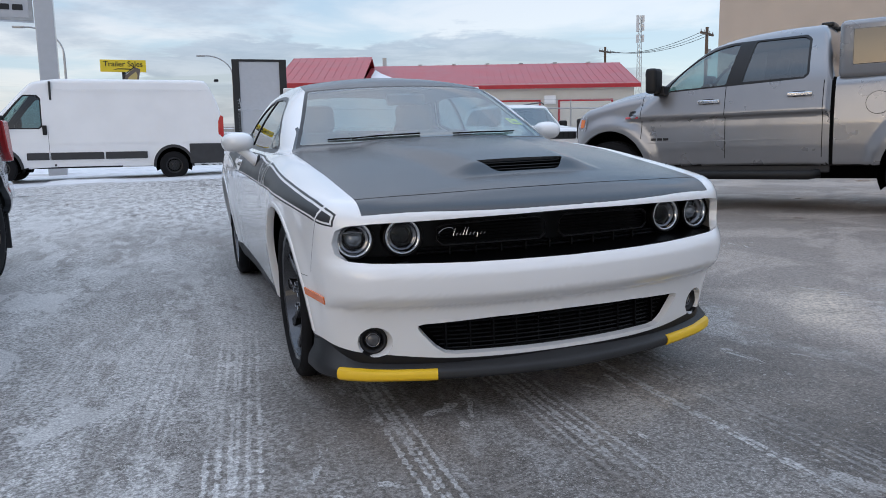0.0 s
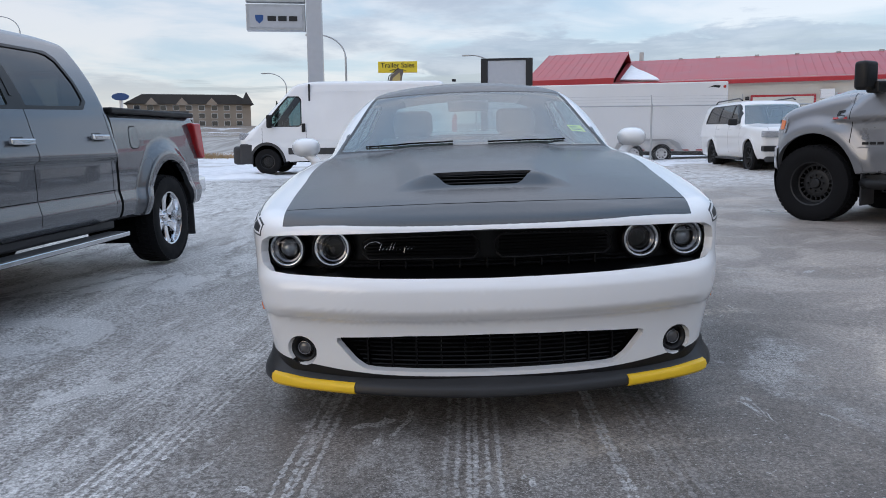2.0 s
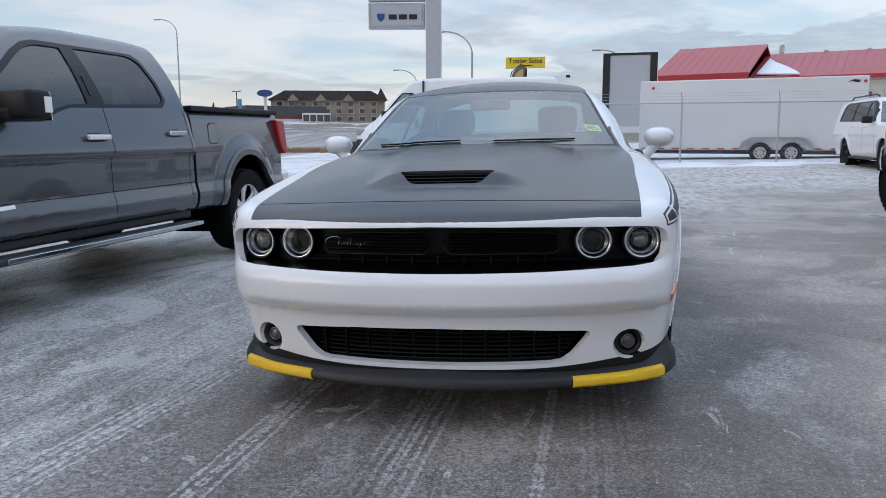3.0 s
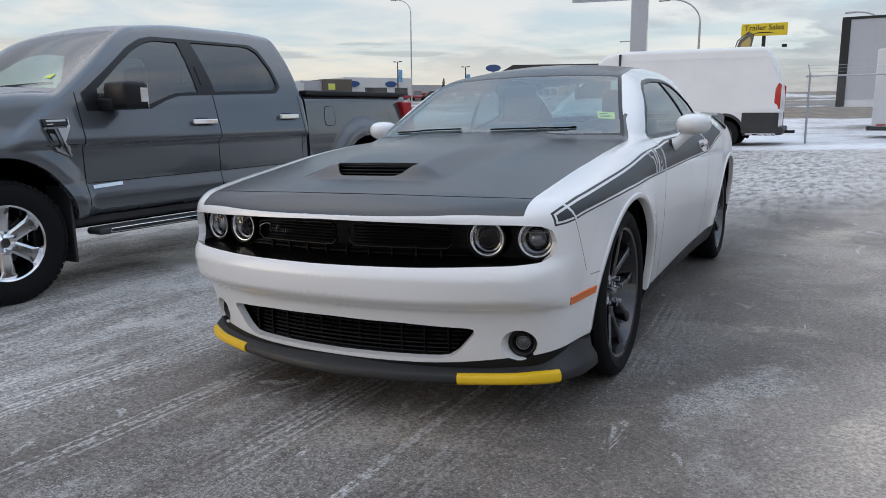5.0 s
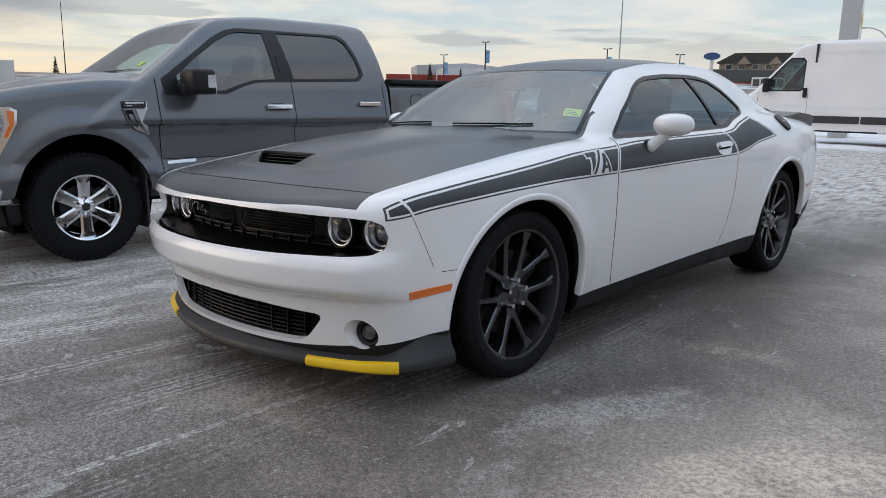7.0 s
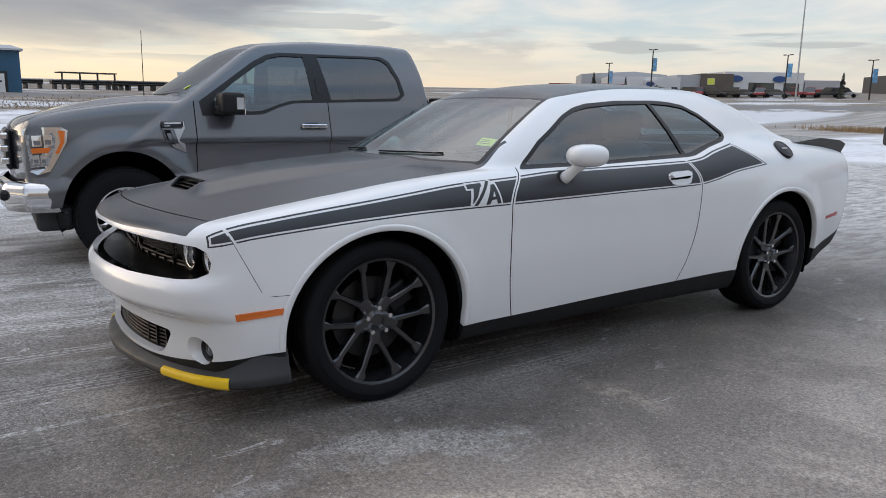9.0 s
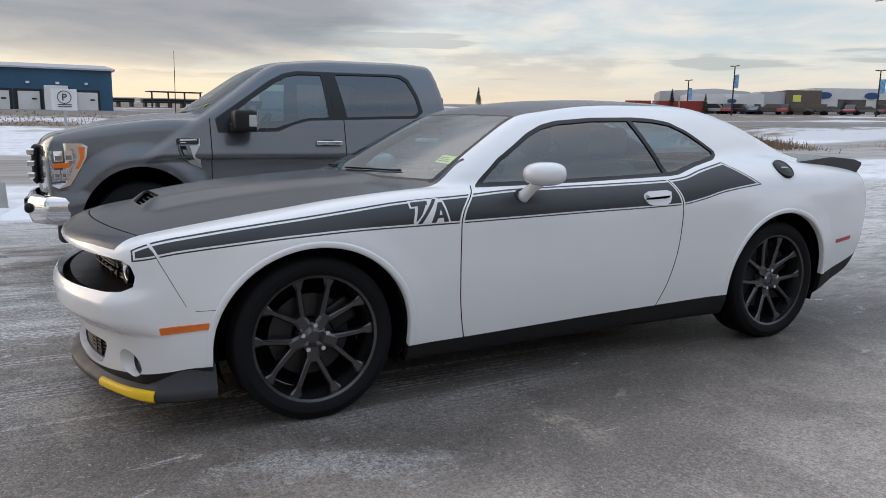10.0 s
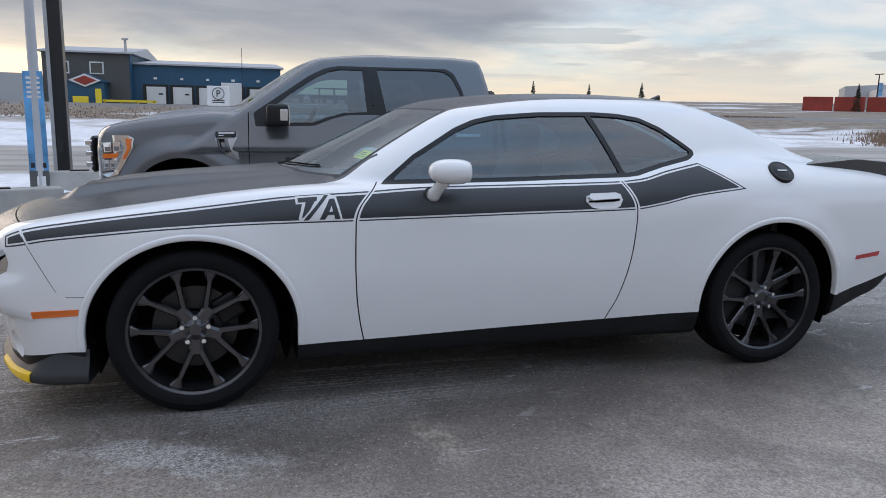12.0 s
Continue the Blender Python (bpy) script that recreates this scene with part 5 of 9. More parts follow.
# lower intake: near-black backing for the shade inside, with horizontal slats and a bright lower lip
bm = box_bm((-0.60, -0.76, 0.23), (0.60, -0.74, 0.42))
part("intake_back", bm, GAP, coupe)
for i in range(11):
    x = -0.45 + 0.09 * i
    part("intake_post", box_bm((x - 0.003, nosey(x, 0.06), 0.262), (x + 0.003, nosey(x, 0.09), 0.392)), GRILLEBLACK, coupe)
for k in range(8):
    z = 0.268 + 0.0165 * k
    w = min(0.46 + 0.011 * k, 0.54)
    part("intake_slat", tube_bm([(x, nosey(x, 0.060 + 0.02 * (abs(x) / 0.5) ** 2), z) for x in np.linspace(-w, w, 24)], 0.0036, 5), GRILLEBLACK, coupe)
# fog lamps sunk in round white wells that open flush with the bumper
for sd in (-1, 1):
    bm = bmesh.new()
    rows = []
    for k in range(40):
        a = 2 * math.pi * k / 40
        ca, sa = math.cos(a), math.sin(a)
        p, n = sh.front(0.705 + 0.060 * ca, 0.310 + 0.060 * sa)
        rows.append([bm.verts.new(v) for v in ((sd * p.x, p.y + 0.001, p.z), (sd * (0.705 + 0.0565 * ca), p.y + 0.010, 0.310 + 0.0565 * sa), (sd * (0.703 + 0.050 * ca), -0.676 + 0.016 * ca, 0.309 + 0.050 * sa))])
    for k in range(40):
        a, b = rows[k], rows[(k + 1) % 40]
        for j in range(2):
            bm.faces.new((a[j], b[j], b[j + 1], a[j + 1]) if sd < 0 else (a[j], a[j + 1], b[j + 1], b[j]))
    well = part("fog_lamp", bm, WHITE, coupe, "round fog lamp in a white well", smooth=True)
    m = Matrix.Translation((sd * 0.703, -0.690, 0.309)) @ pose(0, 0, 0, 0, 0, -90 + sd * 16)
    part("bezel", lathe_bm([(0.0, 0.056), (0.012, 0.050), (0.010, 0.043), (-0.006, 0.034), (-0.012, 0.030)], 40), TRIM, well, smooth=True, at=m)
    part("bulb", lathe_bm([(-0.010, 0.032), (0.002, 0.026), (0.007, 0.012), (0.008, 0.0)], 32), FOGGLASS, well, smooth=True, at=m)
    part("bulb_ring", lathe_bm([(0.002, 0.0275), (0.006, 0.0255), (0.004, 0.0235)], 32), DARKCHROME, well, smooth=True, at=m)

# chin spoiler with its yellow transit guards

def lip_path(t):
    """t from 0 at the middle to 1 at the wheel arch."""
    pts = [(0.0, -0.924), (0.18, -0.910), (0.35, -0.880), (0.50, -0.836), (0.64, -0.782), (0.75, -0.730), (0.834, -0.666), (0.888, -0.565), (0.905, -0.43)]
    u = t * (len(pts) - 1)
    i = min(int(u), len(pts) - 2)
    f = u - i
    p0, p1, p2, p3 = pts[max(i - 1, 0)], pts[i], pts[i + 1], pts[min(i + 2, len(pts) - 1)]
    if i == 0:
        p0 = (-p2[0], p2[1])
    return Vector([0.5 * (2 * p1[k] + (p2[k] - p0[k]) * f + (2 * p0[k] - 5 * p1[k] + 4 * p2[k] - p3[k]) * f * f + (3 * p1[k] - p0[k] - 3 * p2[k] + p3[k]) * f ** 3) for k in (0, 1)])


def sweep_lip(t0, t1, n, section, material, name, label="", sides=(1,), cap=True):
    bm = bmesh.new()
    rows = []
    for i in range(n + 1):
        t = t0 + (t1 - t0) * i / n
        s = 1 if t >= 0 else -1
        p, q = lip_path(abs(t)), lip_path(min(abs(t) + 0.004, 1.0)) - lip_path(max(abs(t) - 0.004, 0.0))
        q.normalize()
        out = Vector((q.y, -q.x))
        if out.y > 0 and abs(t) < 0.8:
            out = -out
        if out.x < 0:
            out = -out if out.y > 0 else out
        rows.append([bm.verts.new((s * (p.x + out.x * a), p.y + out.y * a, b)) for a, b in section(abs(t))])
    for a, b in zip(rows, rows[1:]):
        for k in range(len(a)):
            bm.faces.new((a[k], a[(k + 1) % len(a)], b[(k + 1) % len(a)], b[k]))
    if cap:
        bm.faces.new(rows[0])
        bm.faces.new(rows[-1])
    bmesh.ops.recalc_face_normals(bm, faces=bm.faces[:])
    ob = part(name, bm, material, coupe, label, smooth=True)
    ob.data.set_sharp_from_angle(angle=radians(38))
    return ob


def lip_section(t):
    e = float(ease(0.45, 1.0, np.array(t)))
    rise = float(ease(0.62, 0.95, np.array(t)))
    return [(-0.10 - 0.02 * e, 0.262 + 0.075 * rise), (-0.055 + 0.02 * rise, 0.244 + 0.065 * rise), (-0.022, 0.216 + 0.03 * rise), (-0.002, 0.205 + 0.012 * rise), (0.004, 0.196), (0.004, 0.178), (-0.004, 0.168), (-0.16, 0.172)]


splitter = sweep_lip(-1, 1, 90, lip_section, LIP, "chin_spoiler", "matte black plastic chin spoiler")


def guard_section(t):
    up = 0.006 * float(ease(0.5, 0.75, np.array(t)))
    return [(-0.020, 0.208 + up), (-0.006, 0.2085 + 0.9 * up), (0.006, 0.202 + 0.7 * up), (0.0105, 0.192), (0.008, 0.175), (-0.002, 0.1655), (-0.03, 0.166)]


for sd in (1, -1):
    sweep_lip(sd * 0.375, sd * 0.752, 26, guard_section, YELLOW, "lip_guard", "bright yellow shipping guard on the spoiler edge")

# side lamps, fuel door, handles, letters
for s in (1, -1):
    part("side_marker", decal_bm(sh, [(-0.632, 0.452), (-0.638, 0.480), (-0.452, 0.490), (-0.456, 0.464)], 0.005, sign=s), ORANGE, coupe, "amber side marker")
    part("rear_marker", decal_bm(sh, [(3.51, 0.560), (3.515, 0.582), (3.70, 0.597), (3.695, 0.572)], 0.004, sign=s), RED, coupe, "red side marker")
p, n = sh.on(2.995, 1.045)
m = Matrix.LocRotScale(p, Vector((1, 0, 0)).rotation_difference(n), None)
fuel = part("fuel_door", lathe_bm([(-0.01, 0.072), (0.006, 0.072), (0.010, 0.066), (0.006, 0.056), (0.009, 0.050), (0.011, 0.0)], 40), TRIM, coupe, "round black racing fuel door", smooth=True, at=m)
part("fuel_script", box_bm((0.008, -0.03, -0.005), (0.0135, 0.03, 0.005)), STEEL, fuel)
for s in (1, -1):
    bm = bmesh.new()
    out = [(1.83, 0.908), (1.835, 0.930), (1.86, 0.941), (1.985, 0.944), (2.02, 0.936), (2.028, 0.912), (2.012, 0.882), (1.985, 0.871), (1.90, 0.869), (1.86, 0.878)]
    base = part("door_handle", decal_bm(sh, out, 0.004, sign=s), WHITE, coupe, "white door handle in a white cup")
    part("handle_grip", decal_bm(sh, [(1.838, 0.922), (1.85, 0.936), (1.985, 0.940), (2.012, 0.932), (2.008, 0.916), (1.86, 0.908)], 0.022, 0.0, sign=s), WHITE, base)
    part("handle_slot", decal_bm(sh, [(1.84, 0.901), (1.85, 0.909), (2.012, 0.916), (2.008, 0.908)], 0.0055, 0.0, sign=s), GAP, base)
    # stencilled letters: dark strokes on a white ground, read from either side
    flip = (lambda o: o) if s > 0 else (lambda o: [(1.073 - a, b) for a, b in o])
    ground_ = [(0.435, 0.945), (0.565, 0.952), (0.584, 0.955), (0.615, 0.944), (0.640, 0.843), (0.498, 0.840), (0.455, 0.838), (0.446, 0.851), (0.464, 0.914), (0.437, 0.913)]
    tee = [(0.446, 0.939), (0.532, 0.944), (0.528, 0.927), (0.507, 0.925), (0.493, 0.884), (0.468, 0.858), (0.460, 0.855), (0.480, 0.922), (0.446, 0.920)]
    bar = [(0.563, 0.950), (0.582, 0.951), (0.491, 0.846), (0.466, 0.843)]
    aye = [(0.584, 0.934), (0.606, 0.936), (0.629, 0.848), (0.605, 0.847), (0.602, 0.867), (0.574, 0.865), (0.561, 0.846), (0.537, 0.846)]
    hole = [(0.580, 0.880), (0.596, 0.881), (0.592, 0.906)]
    letters = part("stripe_letter", vinyl_bm(sh, flip(ground_), 0.0020, s), PINLINE, coupe, "white ground of the stencilled letters")
    for o, up, mt in ((tee, 0.0032, STRIPE), (bar, 0.0038, STRIPE), (aye, 0.0032, STRIPE), (hole, 0.0044, PINLINE)):
        part("letter_stroke", vinyl_bm(sh, flip(o), up, s), mt, letters)
    # rolled lip round each wheel opening
    for k in (0, 1):
        (ay, az), (ry, rz) = AXLES[k], ((0.440, 0.408), (0.440, 0.424))[k]
        bm = bmesh.new()
        rows = []
        for i in range(65):
            a = math.radians((-2.2 if k == 0 else 0.5) + (183.6 if k == 0 else 178) * i / 64)
            ring = []
            for grow, off in ((0.998, -0.030), (0.998, 0.000), (1.008, 0.0045), (1.045, 0.0050), (1.062, 0.0040), (1.068, -0.003)):
                y = ay + ry * grow * math.cos(a)
                z = az + rz * grow * math.sin(a) if math.sin(a) > 0 else az + 2.0 * math.sin(a)
                ring.append(bm.verts.new((off, y, z)))
            rows.append(ring)
        yz = np.array([(v.co.y, v.co.z) for v in bm.verts])
        for v, x in zip(bm.verts, sh.on_many(yz[:, 0], yz[:, 1])):
            v.co.x = s * (x + v.co.x)
        for a, b in zip(rows, rows[1:]):
            for j in range(5):
                bm.faces.new((a[j], b[j], b[j + 1], a[j + 1]) if s > 0 else (a[j], a[j + 1], b[j + 1], b[j]))
        part("arch_lip", bm, WHITE, coupe, smooth=True)
    # mirror on its stalk
    bm = bmesh.new()
    egg = ball_bm(1.0, None, None, 32, 20)
    for v in egg.verts:
        v.co = Vector([math.copysign(abs(c) ** 0.80, c) for c in v.co]) * (1 - 0.10 * max(-v.co.z, 0))
    merge(bm, egg, Matrix.LocRotScale((s * 0.988, 1.125, 1.055), Euler((0, 0, radians(s * -14))), (0.084, 0.108, 0.060)))
    for v in bm.verts:
        lim = 1.195
        if v.co.y > lim:
            v.co.y = lim + (v.co.y - lim) * 0.1
    mir = part("door_mirror", bm, WHITE, coupe, "white door mirror on a slim stalk", smooth=True)
    part("mirror_stalk", tube_bm([(s * 0.875, 1.065, 0.935), (s * 0.905, 1.07, 0.955), (s * 0.945, 1.085, 0.992), (s * 0.985, 1.10, 1.03)], [0.040, 0.030, 0.026, 0.032], 14), WHITE, mir, smooth=True)
    part("mirror_foot", lathe_bm([(0.0, 0.047), (0.008, 0.046), (0.014, 0.036)], 24), TRIM, mir, at=Matrix.LocRotScale((s * 0.888, 1.062, 0.938), Vector((1, 0, 0)).rotation_difference(Vector((s, 0, 0.35)).normalized()), None))
    bm = bmesh.new()
    bmesh.ops.create_circle(bm, cap_ends=True, segments=28, radius=1)
    part("mirror_glass", bm, MIRROR, mir, at=Matrix.LocRotScale((s * 0.992, 1.202, 1.055), Euler((radians(-90), 0, radians(s * -14))), (0.074, 0.048, 1)))

# boot spoiler and rear aerial
bm = bmesh.new()
rows = []
for i in range(41):
    x = -0.80 + 1.6 * i / 40
    y1 = 3.965 - 0.085 * (abs(x) / 0.8) ** 2.2
    z1 = 1.092 - 0.022 * (abs(x) / 0.8) ** 2
    rows.append([bm.verts.new((x, y, z)) for y, z in ((y1 - 0.66, z1 + 0.012), (y1 - 0.32, z1 + 0.040), (y1 - 0.08, z1 + 0.022), (y1, z1), (y1 - 0.002, z1 - 0.018), (y1 - 0.05, z1 - 0.07), (y1 - 0.6, z1 - 0.06))])
for a, b in zip(rows, rows[1:]):
    for k in range(7):
        bm.faces.new((a[k], a[(k + 1) % 7], b[(k + 1) % 7], b[k]))
bm.faces.new(rows[0])
bm.faces.new(rows[-1])
bmesh.ops.recalc_face_normals(bm, faces=bm.faces[:])
sp = part("boot_spoiler", bm, BLACKSATIN, coupe, "low satin black deck spoiler", smooth=True)
sp.data.set_sharp_from_angle(angle=radians(30))
p, n = sh.top(0.0, 2.72)
part("aerial_fin", prism_bm([(2.64, p.z - 0.01), (2.72, p.z + 0.035), (2.775, p.z + 0.058), (2.785, p.z - 0.02)], 0.03, "x", -0.015, bevel=0.008), BLACKSATIN, coupe)
# bonnet scoop: near-black sheet painting the shade of the throat, with slats
bm = bmesh.new()
for x0, x1 in ((-0.19, 0.19),):
    box_bm((x0, -0.64, 0.82), (x1, -0.48, 0.855), bm=bm)
part("scoop_throat", bm, GAP, coupe)
for k in range(5):
    z = 0.886 + 0.0120 * k
    part("scoop_slat", tube_bm([(x, -0.588 + 0.018 * k + 0.10 * x * x, z) for x in np.linspace(-0.18, 0.18, 12)], 0.0028, 5), PLASTIC, coupe)
# wipers
for x0, x1, yy in ((-0.57, -0.10, 0.0), (0.08, 0.50, 0.0)):
    pts = []
    for i in range(9):
        x = x0 + (x1 - x0) * i / 8
        q, n = sh.top(abs(x), 0.455 + 0.47 * x * x + 0.02 * i / 8)
        pts.append((x, q.y, q.z + 0.007))
    part("wiper", tube_bm(pts, 0.0045, 6), GAP, coupe)
# sticker inside the screen and the inner mirror
q, n = sh.top(0.60, 0.79)
m = Matrix.LocRotScale(q - n * 0.012, Vector((0, 0, 1)).rotation_difference(n), None)
st = part("screen_sticker", box_bm((-0.045, -0.035, -0.001), (0.045, 0.035, 0.001)), STICKER, coupe, "yellow-green sale sticker", at=m @ pose(0, 0, 0, 0, 0, 20))
for k in range(3):
    part("print_line", box_bm((-0.036, -0.02 + 0.016 * k, 0.001), (0.03 - 0.01 * k, -0.014 + 0.016 * k, 0.0016)), PRINT, st)
part("inner_mirror", box_bm((-0.12, 1.02, 1.24), (0.12, 1.045, 1.305), 0.012), CABIN, coupe)
# cabin: tub, dashboard, steering wheel, seats
bm = box_bm((-0.80, 0.45, 0.22), (0.80, 3.3, 0.26))
box_bm((-0.80, 3.02, 0.26), (0.80, 3.06, 1.06), bm=bm)
part("cabin_floor", bm, CABIN, coupe)
for s in (1, -1):
    part("door_card", box_bm((s * 0.80 if s < 0 else 0.79, 0.62, 0.26), (s * 0.79 if s < 0 else 0.80, 3.0, 0.965), 0.004), CABIN, coupe)
part("parcel_shelf", box_bm((-0.66, 2.75, 1.03), (0.66, 3.3, 1.06), 0.01), CABIN, coupe)
bm = prism_bm([(0.52, 0.55), (0.50, 0.97), (0.62, 0.995), (0.86, 0.985), (0.98, 0.93), (1.02, 0.80), (0.90, 0.55)], 1.5, "x", -0.75, bevel=0.02)
part("dashboard", bm, CABIN, coupe)
sw = part("steering_wheel", tube_bm([(0.37 + 0.18 * math.cos(a), 1.13 + 0.06 * math.sin(a), 0.90 + 0.17 * math.sin(a)) for a in np.linspace(0, 2 * math.pi, 33)[:-1]], 0.016, 8, closed=True), CABIN, coupe, smooth=True)
part("wheel_hub", tube_bm([(0.2, 1.13, 0.90), (0.37, 1.10, 0.89), (0.54, 1.13, 0.90)], 0.025, 8), CABIN, sw)


def car_seat(parent, x, y, material, name="front_seat", w=0.50, z0=0.40, back=0.66):
    base = part(name, box_bm((x - w / 2, y, z0), (x + w / 2, y + 0.52, z0 + 0.17), 0.05, 3), material, parent, smooth=True)
    bm = box_bm((-w / 2, -0.07, 0), (w / 2, 0.07, back), 0.055, 3, m=Matrix.Translation((x, y + 0.52, z0 + 0.1)) @ pose(0, 0, 0, -18, 0, 0))
    part("seat_back", bm, material, base, smooth=True)
    bm = box_bm((-0.14, -0.055, 0), (0.14, 0.055, 0.19), 0.05, 3, m=Matrix.Translation((x, y + 0.53 + back * 0.30, z0 + 0.08 + back)) @ pose(0, 0, 0, -10, 0, 0))
    part("headrest", bm, material, base, smooth=True)


for s in (1, -1):
    car_seat(coupe, s * 0.37, 1.30, SEATLIGHT, back=0.62)
part("rear_bench", box_bm((-0.62, 2.28, 0.42), (0.62, 2.75, 0.62), 0.06, 3), SEATLIGHT, coupe, smooth=True)
part("bench_back", box_bm((-0.62, -0.06, 0), (0.62, 0.06, 0.55), 0.05, 3, m=Matrix.Translation((0, 2.72, 0.55)) @ pose(0, 0, 0, -22, 0, 0)), SEATLIGHT, coupe, smooth=True)
# exhaust tips and rear lamps close the unseen tail
part("tail_lamp_bar", box_bm((-0.70, 4.06, 0.82), (0.70, 4.10, 0.93), 0.012), RED, coupe)

# ---- pickups ----
def pickup(thing_ob, P, paint):
    """A crew-cab pickup's skin and its parts, from its lines; +y runs to its tail, x > 0 is its left side."""
    hub, R = P["hub"], P["R"]
    half, hood, roof, belt = curve(*P["half"]), curve(*P["hood"]), curve(*P["roof"]), curve(*P["belt"])
    tuck = curve(*P["tuck"]) if "tuck" in P else curve((0.3, -0.10), (0.45, -0.06), (0.6, -0.02), (0.8, 0.0), (1.0, 0.0), (1.15, -0.012), (1.3, -0.03), (1.45, -0.06), (1.7, -0.16))
    nose = curve(*P["nose"])
    y_tail, y_cab, zr = P["tail"], P["cab_rear"], P["side_top"]
    wsb, wst = P["screen"]

    def arch_d(k, x, y, z):
        ry, rz = P["arch"]
        ay, az = hub[k]
        return np.hypot((y - ay) / ry, np.where(z > az, (z - az) / rz, (z - az) / 3.0))

    def field(x, y, z):
        x = np.abs(x)
        w = half(y) + tuck(z)
        for k in (0, 1):
            d = arch_d(k, x, y, z)
            w = w + P["flare"] * ease(1.40, 1.08, d) * ease(0.35, 0.5, z)
        top = np.where(y < wsb[0] + 0.6, hood(y) - P["hooddrop"] * (x / 0.9) ** 4 + 0.03 * ease(0.25, 0.55, x) * ease(0.8, 0.6, x) * ease(-0.6, 0, y), belt(y))
        low = smax(x - w, z - top, 0.10)
        low = smax(low, nose(z) + P["sweep"] * (x / 0.95) ** 2.6 - y, 0.09)
        low = smax(low, y - y_tail, 0.05)
        low = smax(low, P["sill"] - z, 0.04)
        sl = (wst[1] - wsb[1]) / (wst[0] - wsb[0])
        screen = (z - wsb[1] - sl * (y - wsb[0] - 0.22 * x * x)) * 0.85
        side = x - (P["gh"] - P.get("tumble", (0.28, 0.55))[0] * (z - zr) - P.get("tumble", (0.28, 0.55))[1] * np.maximum(z - zr, 0) ** 2)
        rear = y - (y_cab - 0.10 * np.maximum(z - zr, 0) - 0.25 * np.maximum(z - zr - 0.2, 0) ** 2)
        green = smax(smax(smax(screen, z - roof(y) + 0.07 * x * x, 0.05), side * 0.95, P.get("shoulder", 0.10)), smax(rear, zr - 0.35 - z, 0.03), 0.06)
        return smin(low, green, 0.03)

    s = Shell(field, P["spine"][0], P["spine"][1], lambda y: 0.85 + 0.30 * ease(0.3, 1.2, y) * ease(P["cab_rear"] + 0.2, P["cab_rear"] - 0.5, y), around=P.get("res", (92, 0.036, 1.5))[0], along=P.get("res", (92, 0.036, 1.5))[1], cap=P.get("res", (92, 0.036, 1.5))[2])
    SIDE = lambda x, y, z: x > 0.5
    for k in (0, 1):
        s.cut(lambda x, y, z: (arch_d(k, x, y, z) - 1) * 0.4, SIDE)
        s.cut(lambda x, y, z: (arch_d(k, x, y, z) - 1.155) * 0.4, SIDE)
    wins = [poly_dist(o, 0.0) for o in P["windows"]]
    GR = lambda x, y, z: (x > 0.45) & (z > zr - 0.25)
    for wd in wins:
        s.cut(lambda x, y, z: wd(y, z), GR)
    frame_d = poly_dist(P["frame"])
    s.cut(lambda x, y, z: frame_d(y, z), GR)
    sl = (wst[1] - wsb[1]) / (wst[0] - wsb[0])
    scr = lambda x, y, z: np.maximum(np.maximum(wsb[0] + 0.02 + 0.22 * x * x - y, y - (wst[0] - 0.03 + 0.20 * x * x)), x - (P["gh"] - 0.10 - 0.32 * (z - zr)))
    FR = lambda x, y, z: (z > zr - 0.1) & (y < wst[0] + 0.5)
    s.cut(scr, FR)
    doors = P["doors"]
    DZ = lambda x, y, z: (x > 0.5) & (z > P["door_z"]) & (z < zr + 0.12)
    for d in doors:
        for g in (-0.004, 0.004):
            s.cut(lambda x, y, z: y - d - P["lean"] * np.maximum(z - 1.0, 0) ** 2 + g, lambda x, y, z: (x > 0.5) & (z > P["sill"]) & (z < zr + 0.05))
    s.cut(lambda x, y, z: z - P["door_z"], lambda x, y, z: (x > 0.5))
    for g in (-0.004, 0.004):
        s.cut(lambda x, y, z: y - P["bed"] + g * 5, lambda x, y, z: (x > 0.4) & (z < zr + 0.1))
        s.cut(lambda x, y, z: x - P["hoodx"] + g * 0.6 + 0.06 * ease(-0.2, -0.8, y), lambda x, y, z: (z > 0.95) & (y < wsb[0] + 0.2))
    X, Y, Z = s.ready()
    NX, NY, NZ = s.fn.T
    in_arch = ((arch_d(0, X, Y, Z) < 1) | (arch_d(1, X, Y, Z) < 1)) & (X > 0.5)
    lipz = ((arch_d(0, X, Y, Z) < 1.155) | (arch_d(1, X, Y, Z) < 1.155)) & (X > 0.5) & ~in_arch & (Z > P["sill"] + 0.02)
    glass = np.zeros(len(X), int)
    for i, wd in enumerate(wins):
        glass[(wd(Y, Z) < 0) & (X > 0.45) & (Z > zr - 0.25)] = i + 1
    trim = (frame_d(Y, Z) < 0) & (X > 0.45) & (Z > zr - 0.25) & (glass == 0) & (NX > 0.3)
    wsm = (scr(X, Y, Z) < 0) & (Z > zr - 0.05) & (Y < wst[0] + 0.5) & (NY < -0.3)
    under = (NZ < -0.7) & (Z < P["sill"] + 0.05)
    body = ~(in_arch | (glass > 0) | wsm | trim | under)
    dd = lambda d: Y - d - P["lean"] * np.maximum(Z - 1.0, 0) ** 2
    gaps = np.zeros(len(X), bool)
    for d in doors:
        gaps |= (np.abs(dd(d)) < 0.004)
    gaps &= (X > 0.5) & (Z > P["door_z"]) & (Z < zr + 0.02) & (NX > 0.4) & body
    bedgap = (np.abs(Y - P["bed"]) < 0.020) & (Z > P["sill"]) & (Z < zr + 0.06) & (X > 0.4) & body
    hx = X - P["hoodx"] + 0.06 * ease(-0.2, -0.8, Y)
